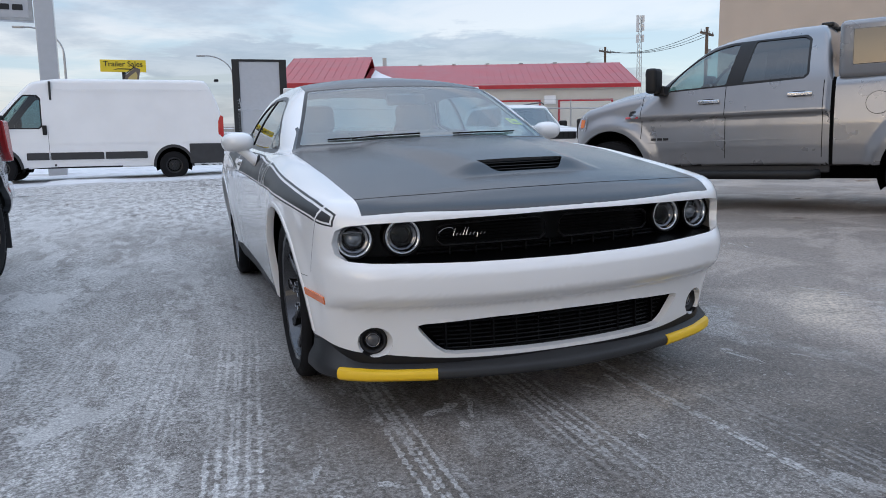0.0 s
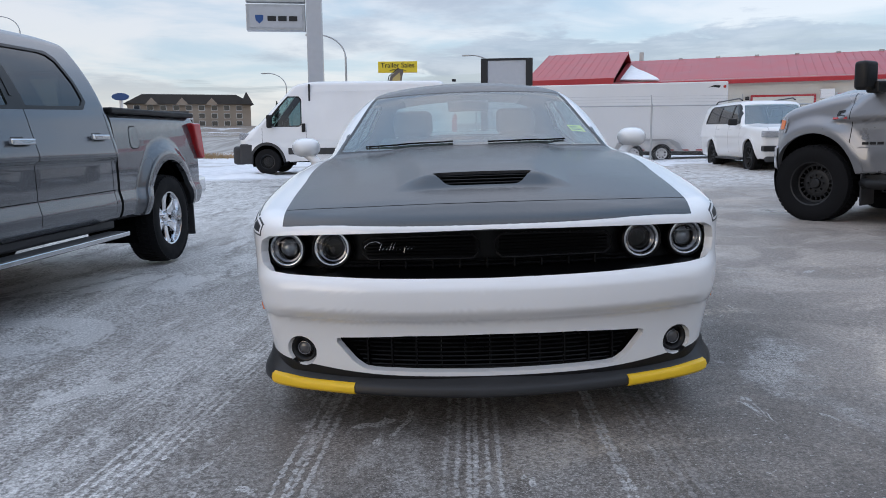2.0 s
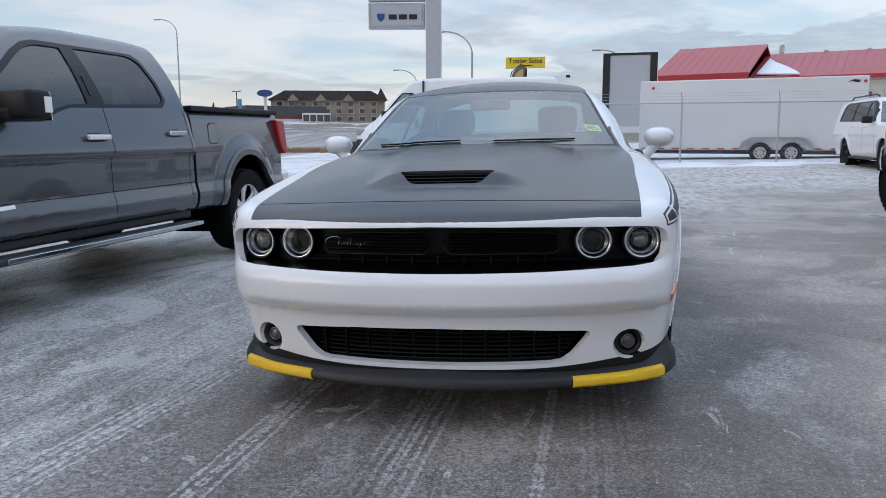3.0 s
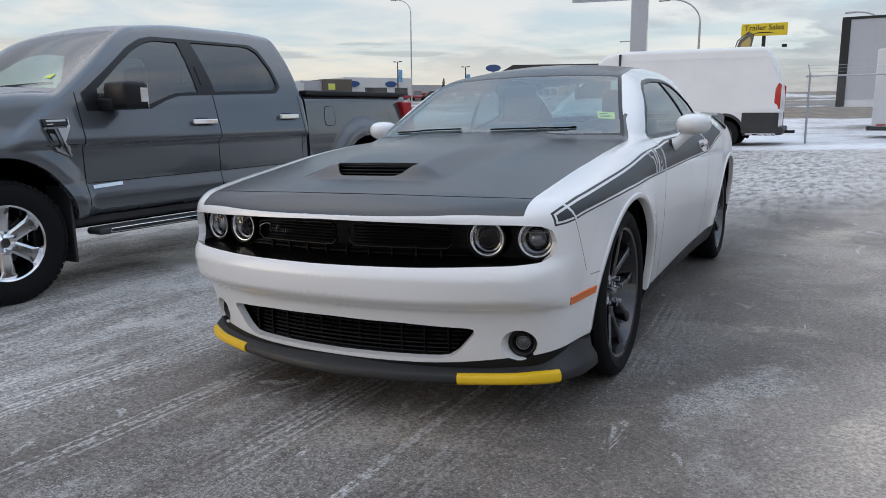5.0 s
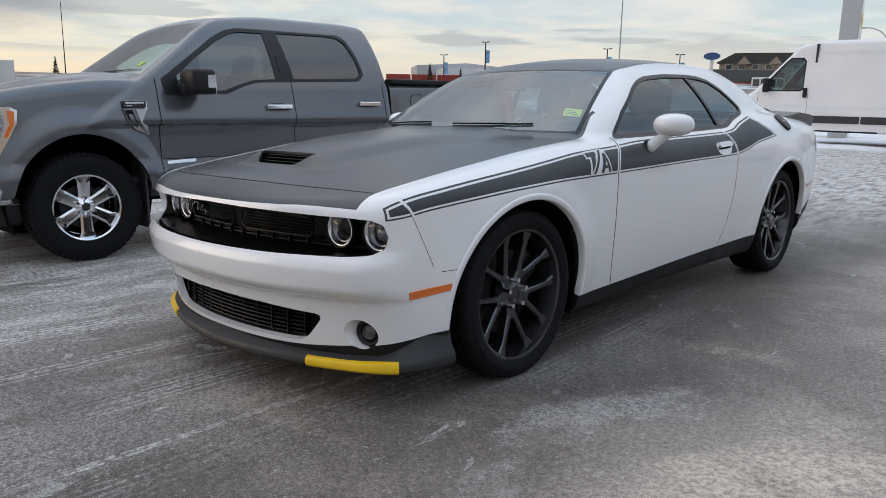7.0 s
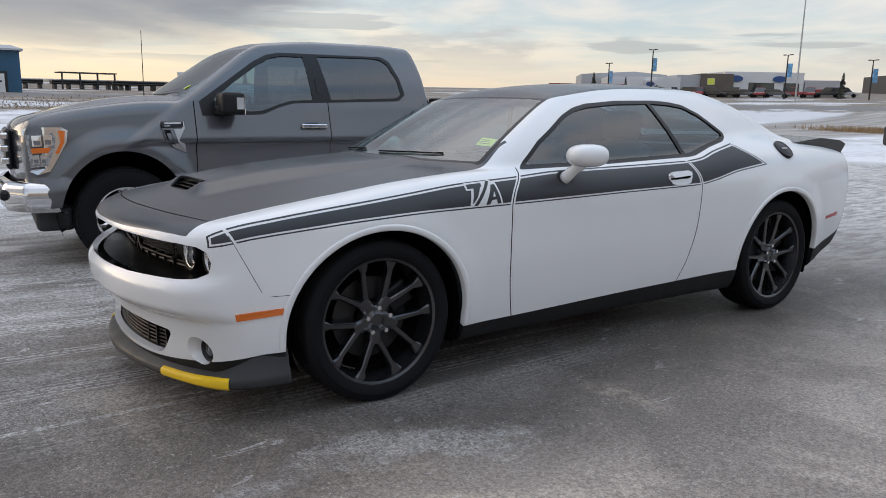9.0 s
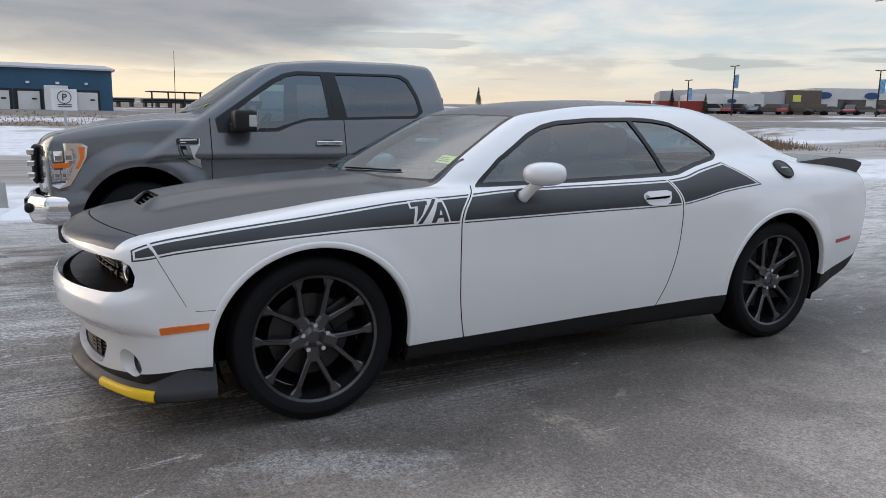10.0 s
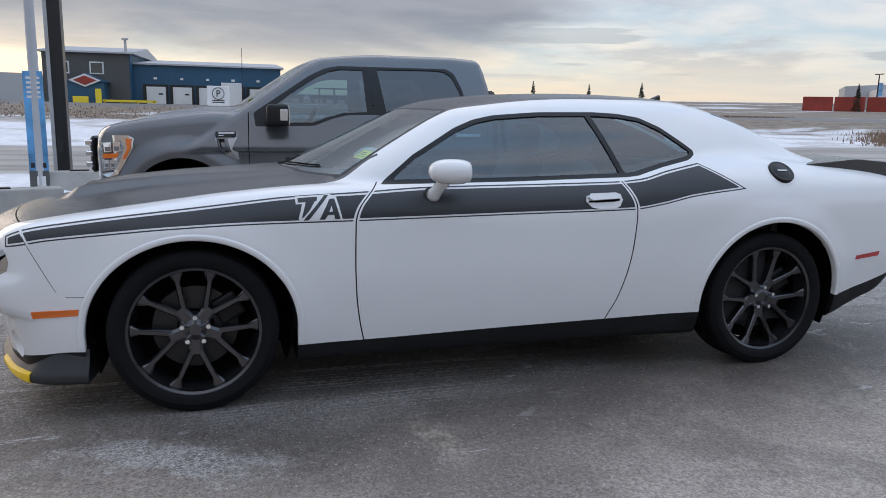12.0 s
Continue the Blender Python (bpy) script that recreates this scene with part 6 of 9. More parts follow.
    hgap = (np.abs(hx) < 0.0024) & (Z > 1.0) & (Y < wsb[0] + 0.15) & (NZ > 0.3) & body
    slot = np.zeros(len(X), int)
    slot[gaps | bedgap | hgap] = 1
    fender = (X > 0.5) & body & (NX > 0.3) & (Z < zr + 0.05)
    doors = list(doors) + [99.0, 99.5, 99.9][:3 - len(doors)]
    d1 = fender & (dd(doors[0]) > 0.004) & (dd(doors[1]) < -0.004) & (Z > P["door_z"]) & ~lipz
    d2 = fender & (dd(doors[1]) > 0.004) & (dd(doors[2]) < -0.004) & (Z > P["door_z"]) & ~lipz
    hood_m = body & (hx < -0.0024) & (NZ > 0.4) & (Y < wsb[0] + 0.2) & (Z > 0.95) & (Z < zr + 0.15)
    rest = body & ~d1 & ~d2 & ~hood_m & ~lipz
    mats = [paint, GAP, CABIN]
    bed_part = rest & (Y > P["bed"] + 0.020)
    s.mesh("cab_body", rest & ~bed_part, mats, thing_ob, rim=0.03, slot=slot, inner=2)
    if bed_part.any():
        s.mesh("cargo_bed", bed_part, mats, thing_ob, rim=0.03, slot=slot)
    s.mesh("hood", hood_m, mats, thing_ob, rim=0.02, slot=slot)
    for side in ("left", "right"):
        s.mesh("front_door", d1, mats, thing_ob, side=side, rim=0.02, slot=slot, inner=2)
        if d2.any():
          s.mesh("rear_door", d2, mats, thing_ob, side=side, rim=0.02, slot=slot, inner=2)
        for i in range(len(wins)):
            s.mesh("side_window", glass == i + 1, [P["glass"][i]], thing_ob, side=side, rim=0.0, shift=-0.008)
        s.mesh("window_frame", trim, [P["trim"]], thing_ob, side=side, rim=0.02)
        s.mesh("fender_flare", lipz & (Y < 2), [P.get("flare_mat", paint)], thing_ob, side=side, rim=0.05, shift=0.015)
        s.mesh("fender_flare", lipz & (Y >= 2), [P.get("flare_mat", paint)], thing_ob, side=side, rim=0.05, shift=0.015)
    s.mesh("windshield", wsm, [GLASS_SCREEN], thing_ob, rim=0.0)
    s.mesh("underbody", under & ~in_arch, [PLASTIC], thing_ob, rim=0.0)
    for k in (0, 1):
        for sd in (1, -1):
            wheel(P["wheel"], thing_ob, Matrix.Translation((sd * P["track"], hub[k][0], hub[k][1])) @ pose(0, 0, 0, 0, 0, 0 if sd > 0 else 180))
        arch_liner(thing_ob, hub[k][0], hub[k][1] + 0.05, P["arch"][0] + 0.03, 0.45, 0.90)
    if P.get("plain"):
        return s
    part("chassis_rail", box_bm((-0.45, hub[0][0] - 0.5, 0.36), (0.45, y_tail - 0.1, 0.52), 0.02), GAP, thing_ob)
    part("axle", tube_bm([(-0.7, hub[1][0], hub[1][1]), (0, hub[1][0], hub[1][1] - 0.02), (0.7, hub[1][0], hub[1][1])], 0.05, 8), GAP, thing_ob)
    # cabin
    f0, f1 = doors[0], doors[2]
    part("cabin_floor", box_bm((-0.86, f0 - 0.2, P["sill"] + 0.05), (0.86, f1, P["sill"] + 0.10)), CABIN, thing_ob)
    part("cab_back_panel", box_bm((-0.86, y_cab - 0.10, P["sill"]), (0.86, y_cab - 0.06, zr - 0.02)), CABIN, thing_ob)
    part("dashboard", box_bm((-0.84, f0 + 0.05, zr - 0.45), (0.84, f0 + 0.42, zr - 0.08), 0.06, 3), CABIN, thing_ob)
    part("steering_wheel", tube_bm([(0.40 + 0.19 * math.cos(a), f0 + 0.56 + 0.08 * math.sin(a), zr - 0.10 + 0.17 * math.sin(a)) for a in np.linspace(0, 2 * math.pi, 29)[:-1]], 0.018, 8, closed=True), CABIN, thing_ob)
    for sd in (1, -1):
        car_seat(thing_ob, sd * 0.42, f0 + 0.80, SEATGREY, w=0.54, z0=zr - 0.62, back=0.68)
        car_seat(thing_ob, sd * 0.42, f0 + 1.70, SEATGREY, "rear_seat", w=0.62, z0=zr - 0.60, back=0.62)
    # the cab's own rear window
    q = part("cab_rear_window", box_bm((-0.62, y_cab - 0.10, zr + 0.06), (0.62, y_cab - 0.085, zr + 0.36), 0.02), GLASS_DARK, thing_ob, at=None)
    return s


GREYPAINT = mat("dark_grey_paint", (0.100, 0.106, 0.117), 0.26, metal=0.45, coat=1.0, vary=0.03, vscale=3)
DARKGLASS = mat("dark_window", (0.03, 0.035, 0.04), 0.08, coat=0.5)
SILVERPAINT = mat("silver_paint", (0.25, 0.254, 0.268), 0.28, metal=0.6, coat=0.8, vary=0.03, vscale=3)
CLADGREY = mat("dusty_black_plastic", (0.03, 0.03, 0.032), 0.6, vary=0.25, vscale=6, bump=0.1)

truck = thing("pickup_truck", "dark grey crew-cab pickup with chrome wheels and handles", "pickup", LOT @ pose(-4.035, -0.165, 0, 0, 0, -3.73))
TR = dict(
    hub=((0.02, 0.405), (3.90, 0.425)), R=0.405, wheel="pickup", track=0.875,
    half=((-1.0, 0.80), (-0.8, 0.90), (-0.5, 0.955), (0.0, 0.975), (1.0, 0.985), (3.0, 0.985), (4.4, 0.975), (4.9, 0.95)),
    hood=((-1.0, 1.08), (-0.86, 1.17), (-0.7, 1.235), (-0.2, 1.345), (0.35, 1.40), (0.7, 1.40), (1.4, 1.40)),
    roof=((0.9, 1.81), (1.1, 1.88), (1.35, 1.945), (1.9, 1.985), (2.5, 1.985), (2.95, 1.955), (3.2, 1.92)),
    belt=((0.9, 1.36), (2.9, 1.40), (4.9, 1.43)), nose=((0.4, -0.74), (0.6, -0.79), (0.8, -0.815), (1.0, -0.82), (1.15, -0.80), (1.3, -0.74)), sweep=0.14,
    tail=4.80, cab_rear=2.98, side_top=1.36, screen=((0.38, 1.40), (1.12, 1.90)), gh=0.955, hooddrop=0.03, sill=0.50, arch=(0.50, 0.55), flare=0.045,
    windows=[[(0.80, 1.30), (0.90, 1.285), (1.20, 1.290), (1.36, 1.345), (1.50, 1.385), (1.715, 1.395), (1.69, 1.80), (1.47, 1.80), (1.36, 1.775), (1.23, 1.71), (1.0, 1.555), (0.80, 1.40)],
             [(1.90, 1.40), (2.60, 1.425), (2.66, 1.47), (2.64, 1.60), (2.57, 1.76), (2.50, 1.805), (2.40, 1.815), (1.83, 1.81)]],
    frame=[(0.68, 1.245), (0.92, 1.25), (1.22, 1.26), (1.38, 1.325), (1.52, 1.362), (2.62, 1.395), (2.70, 1.46), (2.67, 1.62), (2.60, 1.79), (2.52, 1.835), (1.46, 1.832), (1.33, 1.805), (1.18, 1.73), (0.66, 1.37)],
    tuck=((0.3, -0.10), (0.45, -0.055), (0.55, 0.0), (0.60, 0.016), (0.645, 0.020), (0.66, 0.018), (0.735, 0.001), (0.75, -0.002), (0.8, 0.0), (1.0, 0.0), (1.15, -0.012), (1.3, -0.03), (1.45, -0.06), (1.7, -0.16)),
    glass=[GLASS_SIDE, GLASS_DARK], trim=TRIM, doors=(0.615, 1.86, 2.90), door_z=0.58, lean=0.0, bed=2.985, hoodx=0.86, spine=(0.35, 4.2), tumble=(0.26, 0.40), shoulder=0.05, res=(126, 0.024, 1.2))
tsh = pickup(truck, TR, GREYPAINT)


def side_bits(thing_ob, s, handles, material, w=0.25, h=0.042):
    """Door handles: a bright bar over a cup, on both sides."""
    for sd in (1, -1):
        for y, z in handles:
            cup = part("door_handle", decal_bm(s, [(y - w * 0.28, z - 0.032), (y - w * 0.30, z + 0.03), (y + w * 0.20, z + 0.032), (y + w * 0.22, z - 0.03)], 0.003, sign=sd), TRIM, thing_ob)
            p, n = s.on(y, z)
            box = box_bm((0.012, -w / 2, -h / 2), (0.040, w / 2, h / 2), 0.009)
            m = Matrix.Translation((sd * p.x, p.y, p.z)) @ (pose(0, 0, 0) if sd > 0 else pose(0, 0, 0, 0, 0, 180))
            part("handle_bar", box, material, cup, at=m)


side_bits(truck, tsh, ((1.69, 1.155), (2.695, 1.185)), CHROME)
for sd in (1, -1):
    # running board on brackets, mud flaps, mirror, tail lamp
    part("running_board", box_bm((sd * 1.0 - 0.085, 0.62, 0.375), (sd * 1.0 + 0.085, 2.86, 0.425), 0.02, 3), CLADGREY, truck)
    part("step_trim", box_bm((sd * 1.088 - 0.01, 0.70, 0.385), (sd * 1.088 + 0.01, 2.88, 0.420), 0.006), CHROME, truck)
    part("sill_panel", box_bm((sd * 0.90 - 0.04, 0.52, 0.44), (sd * 0.90 + 0.04, 2.95, 0.60), 0.02), CLADGREY, truck)
    for y in (0.47, 4.44):
        part("mud_flap", box_bm((sd * 0.86 - 0.14, y, 0.20), (sd * 0.86 + 0.14, y + 0.02, 0.74), 0.008), CLADGREY, truck)
    bm = box_bm((-0.13, -0.12, -0.085), (0.13, 0.075, 0.10), 0.035, 3, m=Matrix.Translation((sd * 1.16, 0.90, 1.345)))
    mir = part("door_mirror", bm, PLASTIC, truck, "black folding tow mirror", smooth=True)
    part("mirror_arm", box_bm((sd * 1.02 - 0.12, 0.77, 1.255), (sd * 1.02 + 0.12, 0.92, 1.335), 0.02), PLASTIC, mir)
    part("bed_rail_cap", box_bm((sd * 0.925 - 0.06, 3.01, 1.385), (sd * 0.925 + 0.045, 4.70, 1.432), 0.012), PLASTIC, truck)
    part("turn_signal", box_bm((sd * 1.285 - 0.006, 0.90, 1.30), (sd * 1.285 + 0.008, 0.965, 1.40), 0.004), HALO, mir)
    part("mirror_face", box_bm((sd * 1.16 - 0.11, 0.974, 1.255), (sd * 1.16 + 0.11, 0.980, 1.43), 0.002), MIRROR, mir)
    part("tail_lamp", prism_bm([(4.60, 1.33), (4.79, 1.33), (4.86, 0.97), (4.79, 0.96), (4.70, 1.05)], 0.17, "x", 0.835 if sd > 0 else -1.005, bevel=0.015), RED, truck, "red wrap-round tail lamp")
    part("box_door_gap", decal_bm(tsh, [(3.27, 1.10), (3.26, 1.14), (3.27, 1.25), (3.30, 1.28), (3.40, 1.285), (3.43, 1.26), (3.43, 1.12), (3.40, 1.09), (3.30, 1.085)], 0.0015, sign=sd), GAP, truck)
    part("fuel_flap", decal_bm(tsh, [(3.276, 1.105), (3.266, 1.14), (3.276, 1.247), (3.303, 1.274), (3.398, 1.279), (3.424, 1.257), (3.424, 1.123), (3.398, 1.096), (3.303, 1.091)], 0.003, sign=sd), GREYPAINT, truck)
    # chrome fender vent with its plate of bars
    v = part("fender_vent", decal_bm(tsh, [(0.32, 1.195), (0.32, 1.125), (0.345, 1.05), (0.42, 0.975), (0.52, 0.935), (0.53, 0.95), (0.455, 1.03), (0.425, 1.13), (0.515, 1.135), (0.515, 1.20)], 0.012, sign=sd), STEEL, truck, "chrome fender vent badge")
    part("vent_dark", decal_bm(tsh, [(0.345, 1.125), (0.365, 1.055), (0.44, 0.99), (0.42, 1.04), (0.395, 1.125)], 0.014, sign=sd), TRIM, v)
    part("badge_plate", decal_bm(tsh, [(0.33, 1.145), (0.33, 1.188), (0.505, 1.193), (0.505, 1.15)], 0.016, sign=sd), TRIM, v)
    part("badge_bar", decal_bm(tsh, [(0.350, 1.170), (0.350, 1.183), (0.490, 1.187), (0.490, 1.174)], 0.019, sign=sd), STEEL, v)
    part("badge_bar", decal_bm(tsh, [(0.350, 1.152), (0.350, 1.158), (0.395, 1.160), (0.395, 1.154)], 0.019, sign=sd), STEEL, v)
    part("crease_shadow", strip_bm(tsh, [(0.63, 0.742), (1.85, 0.748)], 0.005, 0.003, sd, step=0.04), GAP, truck)
    part("crease_shadow", strip_bm(tsh, [(1.87, 0.748), (2.95, 0.756)], 0.005, 0.003, sd, step=0.04), GAP, truck)
    part("door_badge", decal_bm(tsh, [(0.66, 0.70), (0.66, 0.725), (0.90, 0.735), (0.90, 0.71)], 0.008, sign=sd), CHROME, truck, "bright bar badge low on the door")
    part("pillar_badge", decal_bm(tsh, [(1.765, 1.46), (1.76, 1.60), (1.785, 1.60), (1.79, 1.46)], 0.006, sign=sd), TRIM, truck)
    # headlamp: bright C-shaped frame round a clear lens with four cells, amber bar and amber corner
    lamp = part("headlamp", decal_bm(tsh, [(-0.70, 1.10), (-0.69, 1.135), (-0.55, 1.150), (-0.43, 1.150), (-0.385, 1.125), (-0.40, 1.03), (-0.47, 0.90), (-0.53, 0.80), (-0.62, 0.775), (-0.67, 0.80), (-0.66, 0.815), (-0.56, 0.825)], 0.010, sign=sd), CHROME, truck, "C-shaped headlamp with amber corner")
    part("lamp_glass", decal_bm(tsh, [(-0.68, 1.085), (-0.50, 1.105), (-0.475, 1.07), (-0.485, 1.00), (-0.545, 0.845), (-0.66, 0.83)], 0.014, sign=sd), LAMPGLASS, lamp)
    part("lamp_amber", decal_bm(tsh, [(-0.455, 1.125), (-0.405, 1.118), (-0.418, 1.03), (-0.465, 0.935), (-0.487, 0.945), (-0.445, 1.03)], 0.018, sign=sd), ORANGE, lamp)
    for y0, z0 in ((-0.635, 1.00), (-0.560, 1.005), (-0.640, 0.86), (-0.590, 0.86)):
        w, h = (0.058, 0.082) if z0 > 0.95 else (0.040, 0.070)
        cell = part("lamp_cell", decal_bm(tsh, [(y0, z0), (y0 - 0.004, z0 + h), (y0 + w, z0 + h + 0.004), (y0 + w, z0 + 0.003)], 0.020, sign=sd), BULB, lamp)
        part("cell_glass", decal_bm(tsh, [(y0 + 0.008, z0 + 0.010), (y0 + 0.006, z0 + h * 0.55), (y0 + w - 0.008, z0 + h * 0.55), (y0 + w - 0.008, z0 + 0.010)], 0.023, sign=sd), PROJECTOR, cell)
    part("lamp_side_amber", decal_bm(tsh, [(-0.645, 0.945), (-0.648, 0.985), (-0.515, 0.992), (-0.535, 0.950)], 0.018, sign=sd), ORANGE, lamp)
bm = bmesh.new()
pts = [(-0.985, -0.48), (-0.93, -0.70), (-0.70, -0.85), (0, -0.90), (0.70, -0.85), (0.93, -0.70), (0.985, -0.48)]
rows = []
for i in range(49):
    u = i / 48 * 6
    k = min(int(u), 5)
    f = u - k
    x, y = pts[k][0] * (1 - f) + pts[k + 1][0] * f, pts[k][1] * (1 - f) + pts[k + 1][1] * f
    rows.append([bm.verts.new((x * a, y + b, z)) for a, b, z in ((0.97, 0.04, 0.715), (1.0, 0.0, 0.705), (1.02, -0.025, 0.66), (1.02, -0.03, 0.56), (0.99, 0.0, 0.475), (0.95, 0.08, 0.455))])
for a, b in zip(rows, rows[1:]):
    for k in range(5):
        bm.faces.new((a[k], b[k], b[k + 1], a[k + 1]))
bumper_ob = part("front_bumper", bm, CHROME, truck, "chrome front bumper", smooth=True)
for sd in (1, -1):
    part("fog_opening", box_bm((sd * 0.64 - 0.13, -0.905, 0.56), (sd * 0.64 + 0.13, -0.82, 0.65), 0.03), TRIM, bumper_ob)
part("lower_valance", box_bm((-0.80, -0.66, 0.29), (0.80, -0.36, 0.50), 0.05, 3), CLADGREY, truck)
part("plate_bracket", box_bm((-0.16, -0.945, 0.54), (0.16, -0.93, 0.64), 0.004), TRIM, bumper_ob)
part("grille", box_bm((-0.62, -0.835, 0.80), (0.62, -0.77, 1.14), 0.04, 3), TRIM, truck, "dark grille with chrome bars")
for k in range(3):
    part("grille_bar", box_bm((-0.66, -0.865, 0.85 + 0.10 * k), (0.66, -0.80, 0.905 + 0.10 * k), 0.014), CHROME, truck)
part("rear_bumper", box_bm((-0.96, 4.72, 0.60), (0.96, 4.95, 0.78), 0.04, 3), CHROME, truck, "chrome rear bumper")
part("aerial", tube_bm([(-0.80, 0.50, 1.38), (-0.80, 0.505, 1.75), (-0.80, 0.51, 2.12)], [0.006, 0.004, 0.003], 6), TRIM, truck)
part("roof_lamp", box_bm((-0.20, 2.72, 1.925), (0.20, 2.86, 1.965), 0.012), TRIM, truck)
for x0 in (-0.75, 0.05):
    pts = [(x0 + 0.7 * i / 6, 0.40 + 0.22 * (x0 + 0.7 * i / 6) ** 2 + 0.012 * i, 1.425 + 0.004 * i) for i in range(7)]
    part("wiper", tube_bm(pts, 0.010, 6), PLASTIC, truck)
part("screen_sticker", box_bm((-0.05, -0.03, 0), (0.05, 0.03, 0.002)), STICKER, truck, at=Matrix.Translation((0.66, 0.63, 1.50)) @ pose(0, 0, 0, 32, 0, 0))

ram = thing("pickup_truck", "silver lifted crew-cab pickup with black off-road wheels", "pickup", LOT @ pose(5.007, 5.745, 0, 0, 0, -145))
RM = dict(
    hub=((-0.145, 0.43), (3.45, 0.44)), R=0.44, wheel="offroad", track=0.885,
    half=((-1.0, 0.78), (-0.75, 0.90), (-0.45, 0.965), (0.0, 0.985), (1.0, 0.99), (3.0, 1.0), (5.2, 0.99)),
    hood=((-1.0, 1.08), (-0.85, 1.19), (-0.65, 1.28), (-0.3, 1.385), (0.30, 1.49), (0.7, 1.50), (1.4, 1.5)),
    roof=((0.9, 1.93), (1.1, 2.02), (1.4, 2.10), (2.0, 2.155), (2.4, 2.16), (2.6, 2.14)),
    belt=((0.9, 1.48), (2.4, 1.525), (4.9, 1.58)), nose=((0.4, -0.80), (0.7, -0.86), (1.0, -0.86), (1.2, -0.81), (1.35, -0.72)), sweep=0.25,
    tail=4.7, cab_rear=2.44, side_top=1.485, screen=((0.30, 1.49), (1.05, 2.05)), gh=0.965, hooddrop=0.05, sill=0.54, arch=(0.51, 0.58), flare=0.05,
    windows=[[(0.60, 1.478), (1.30, 1.508), (1.41, 1.99), (1.30, 1.985), (1.13, 1.945), (0.95, 1.86), (0.77, 1.725), (0.63, 1.56)],
             [(1.49, 1.528), (2.14, 1.548), (2.185, 1.58), (2.17, 1.97), (2.11, 2.01), (1.59, 2.005)]],
    frame=[(0.50, 1.455), (2.16, 1.525), (2.21, 1.57), (2.195, 1.985), (2.13, 2.035), (1.30, 2.015), (1.10, 1.975), (0.90, 1.875), (0.72, 1.745), (0.50, 1.515)],
    glass=[GLASS_SIDE, GLASS_DARK], trim=TRIM, doors=(0.278, 1.31, 2.37), door_z=0.64, lean=0.0, bed=2.465, hoodx=0.84, spine=(0.3, 4.2))
rsh = pickup(ram, RM, SILVERPAINT)
side_bits(ram, rsh, ((1.125, 1.32), (2.13, 1.355)), CHROME, w=0.26)
for sd in (1, -1):
    part("running_board", tube_bm([(sd * 0.98, 0.42, 0.46), (sd * 1.02, 0.52, 0.44), (sd * 1.02, 2.25, 0.44), (sd * 0.98, 2.36, 0.46)], 0.055, 10), PLASTIC, ram, smooth=True)
    part("sill_panel", box_bm((sd * 0.88 - 0.04, 0.38, 0.46), (sd * 0.88 + 0.04, 2.45, 0.66), 0.02), CLADGREY, ram)
    part("mud_flap", box_bm((sd * 0.86 - 0.15, 0.40, 0.20), (sd * 0.86 + 0.15, 0.42, 0.60), 0.01), CLADGREY, ram)
    mir = part("door_mirror", box_bm((sd * 1.20 - 0.13, 0.44, 1.45), (sd * 1.20 + 0.13, 0.58, 1.75), 0.04, 3), PLASTIC, ram, "tall black tow mirror", smooth=True)
    part("mirror_arm", box_bm((sd * 1.02 - 0.08, 0.48, 1.42), (sd * 1.02 + 0.12, 0.62, 1.54), 0.02), PLASTIC, mir)
    part("mirror_signal", box_bm((sd * 1.20 - 0.09, 0.432, 1.65), (sd * 1.20 + 0.09, 0.445, 1.695), 0.004), HALO, mir)
    lamp = part("headlamp", decal_bm(rsh, [(-0.63, 1.02), (-0.61, 1.20), (-0.53, 1.22), (-0.485, 1.18), (-0.50, 1.02)], 0.010, sign=sd), LAMPGLASS, ram, "headlamp with amber corner")
    part("lamp_amber", decal_bm(rsh, [(-0.585, 1.06), (-0.575, 1.17), (-0.515, 1.165), (-0.525, 1.06)], 0.016, sign=sd), ORANGE, lamp)
    part("fuel_gap", decal_bm(rsh, [(2.91 + 0.125 * math.cos(a), 1.22 + 0.125 * math.sin(a)) for a in np.linspace(0, 2 * math.pi, 25)[:-1]], 0.0015, sign=sd), GAP, ram)
    part("fuel_flap", decal_bm(rsh, [(2.91 + 0.119 * math.cos(a), 1.22 + 0.119 * math.sin(a)) for a in np.linspace(0, 2 * math.pi, 25)[:-1]], 0.004, sign=sd), SILVERPAINT, ram)
    b = part("door_badge", decal_bm(rsh, [(0.40, 0.87), (0.40, 0.90), (0.465, 0.90), (0.465, 0.87)], 0.006, sign=sd), TRIM, ram, "three black bars as a badge")
    for k in (1, 2):
        part("badge_bar", decal_bm(rsh, [(0.40 + 0.08 * k, 0.87), (0.40 + 0.08 * k, 0.90), (0.465 + 0.08 * k, 0.90), (0.465 + 0.08 * k, 0.87)], 0.006, sign=sd), TRIM, b)
    e = part("fender_emblem", decal_bm(rsh, [(0.10, 1.19), (0.12, 1.25), (0.20, 1.25), (0.20, 1.23), (0.15, 1.225), (0.14, 1.20), (0.22, 1.195), (0.22, 1.185)], 0.006, sign=sd), TRIM, ram, "small black emblem over a red bar")
    part("emblem_bar", decal_bm(rsh, [(0.06, 1.155), (0.06, 1.178), (0.25, 1.18), (0.25, 1.157)], 0.006, sign=sd), RED, e)
    part("body_line", decal_bm(rsh, [(0.36, 0.842), (0.36, 0.848), (2.36, 0.862), (2.36, 0.856)], 0.004, sign=sd), SILVERPAINT, ram)
bm = bmesh.new()
rows = []
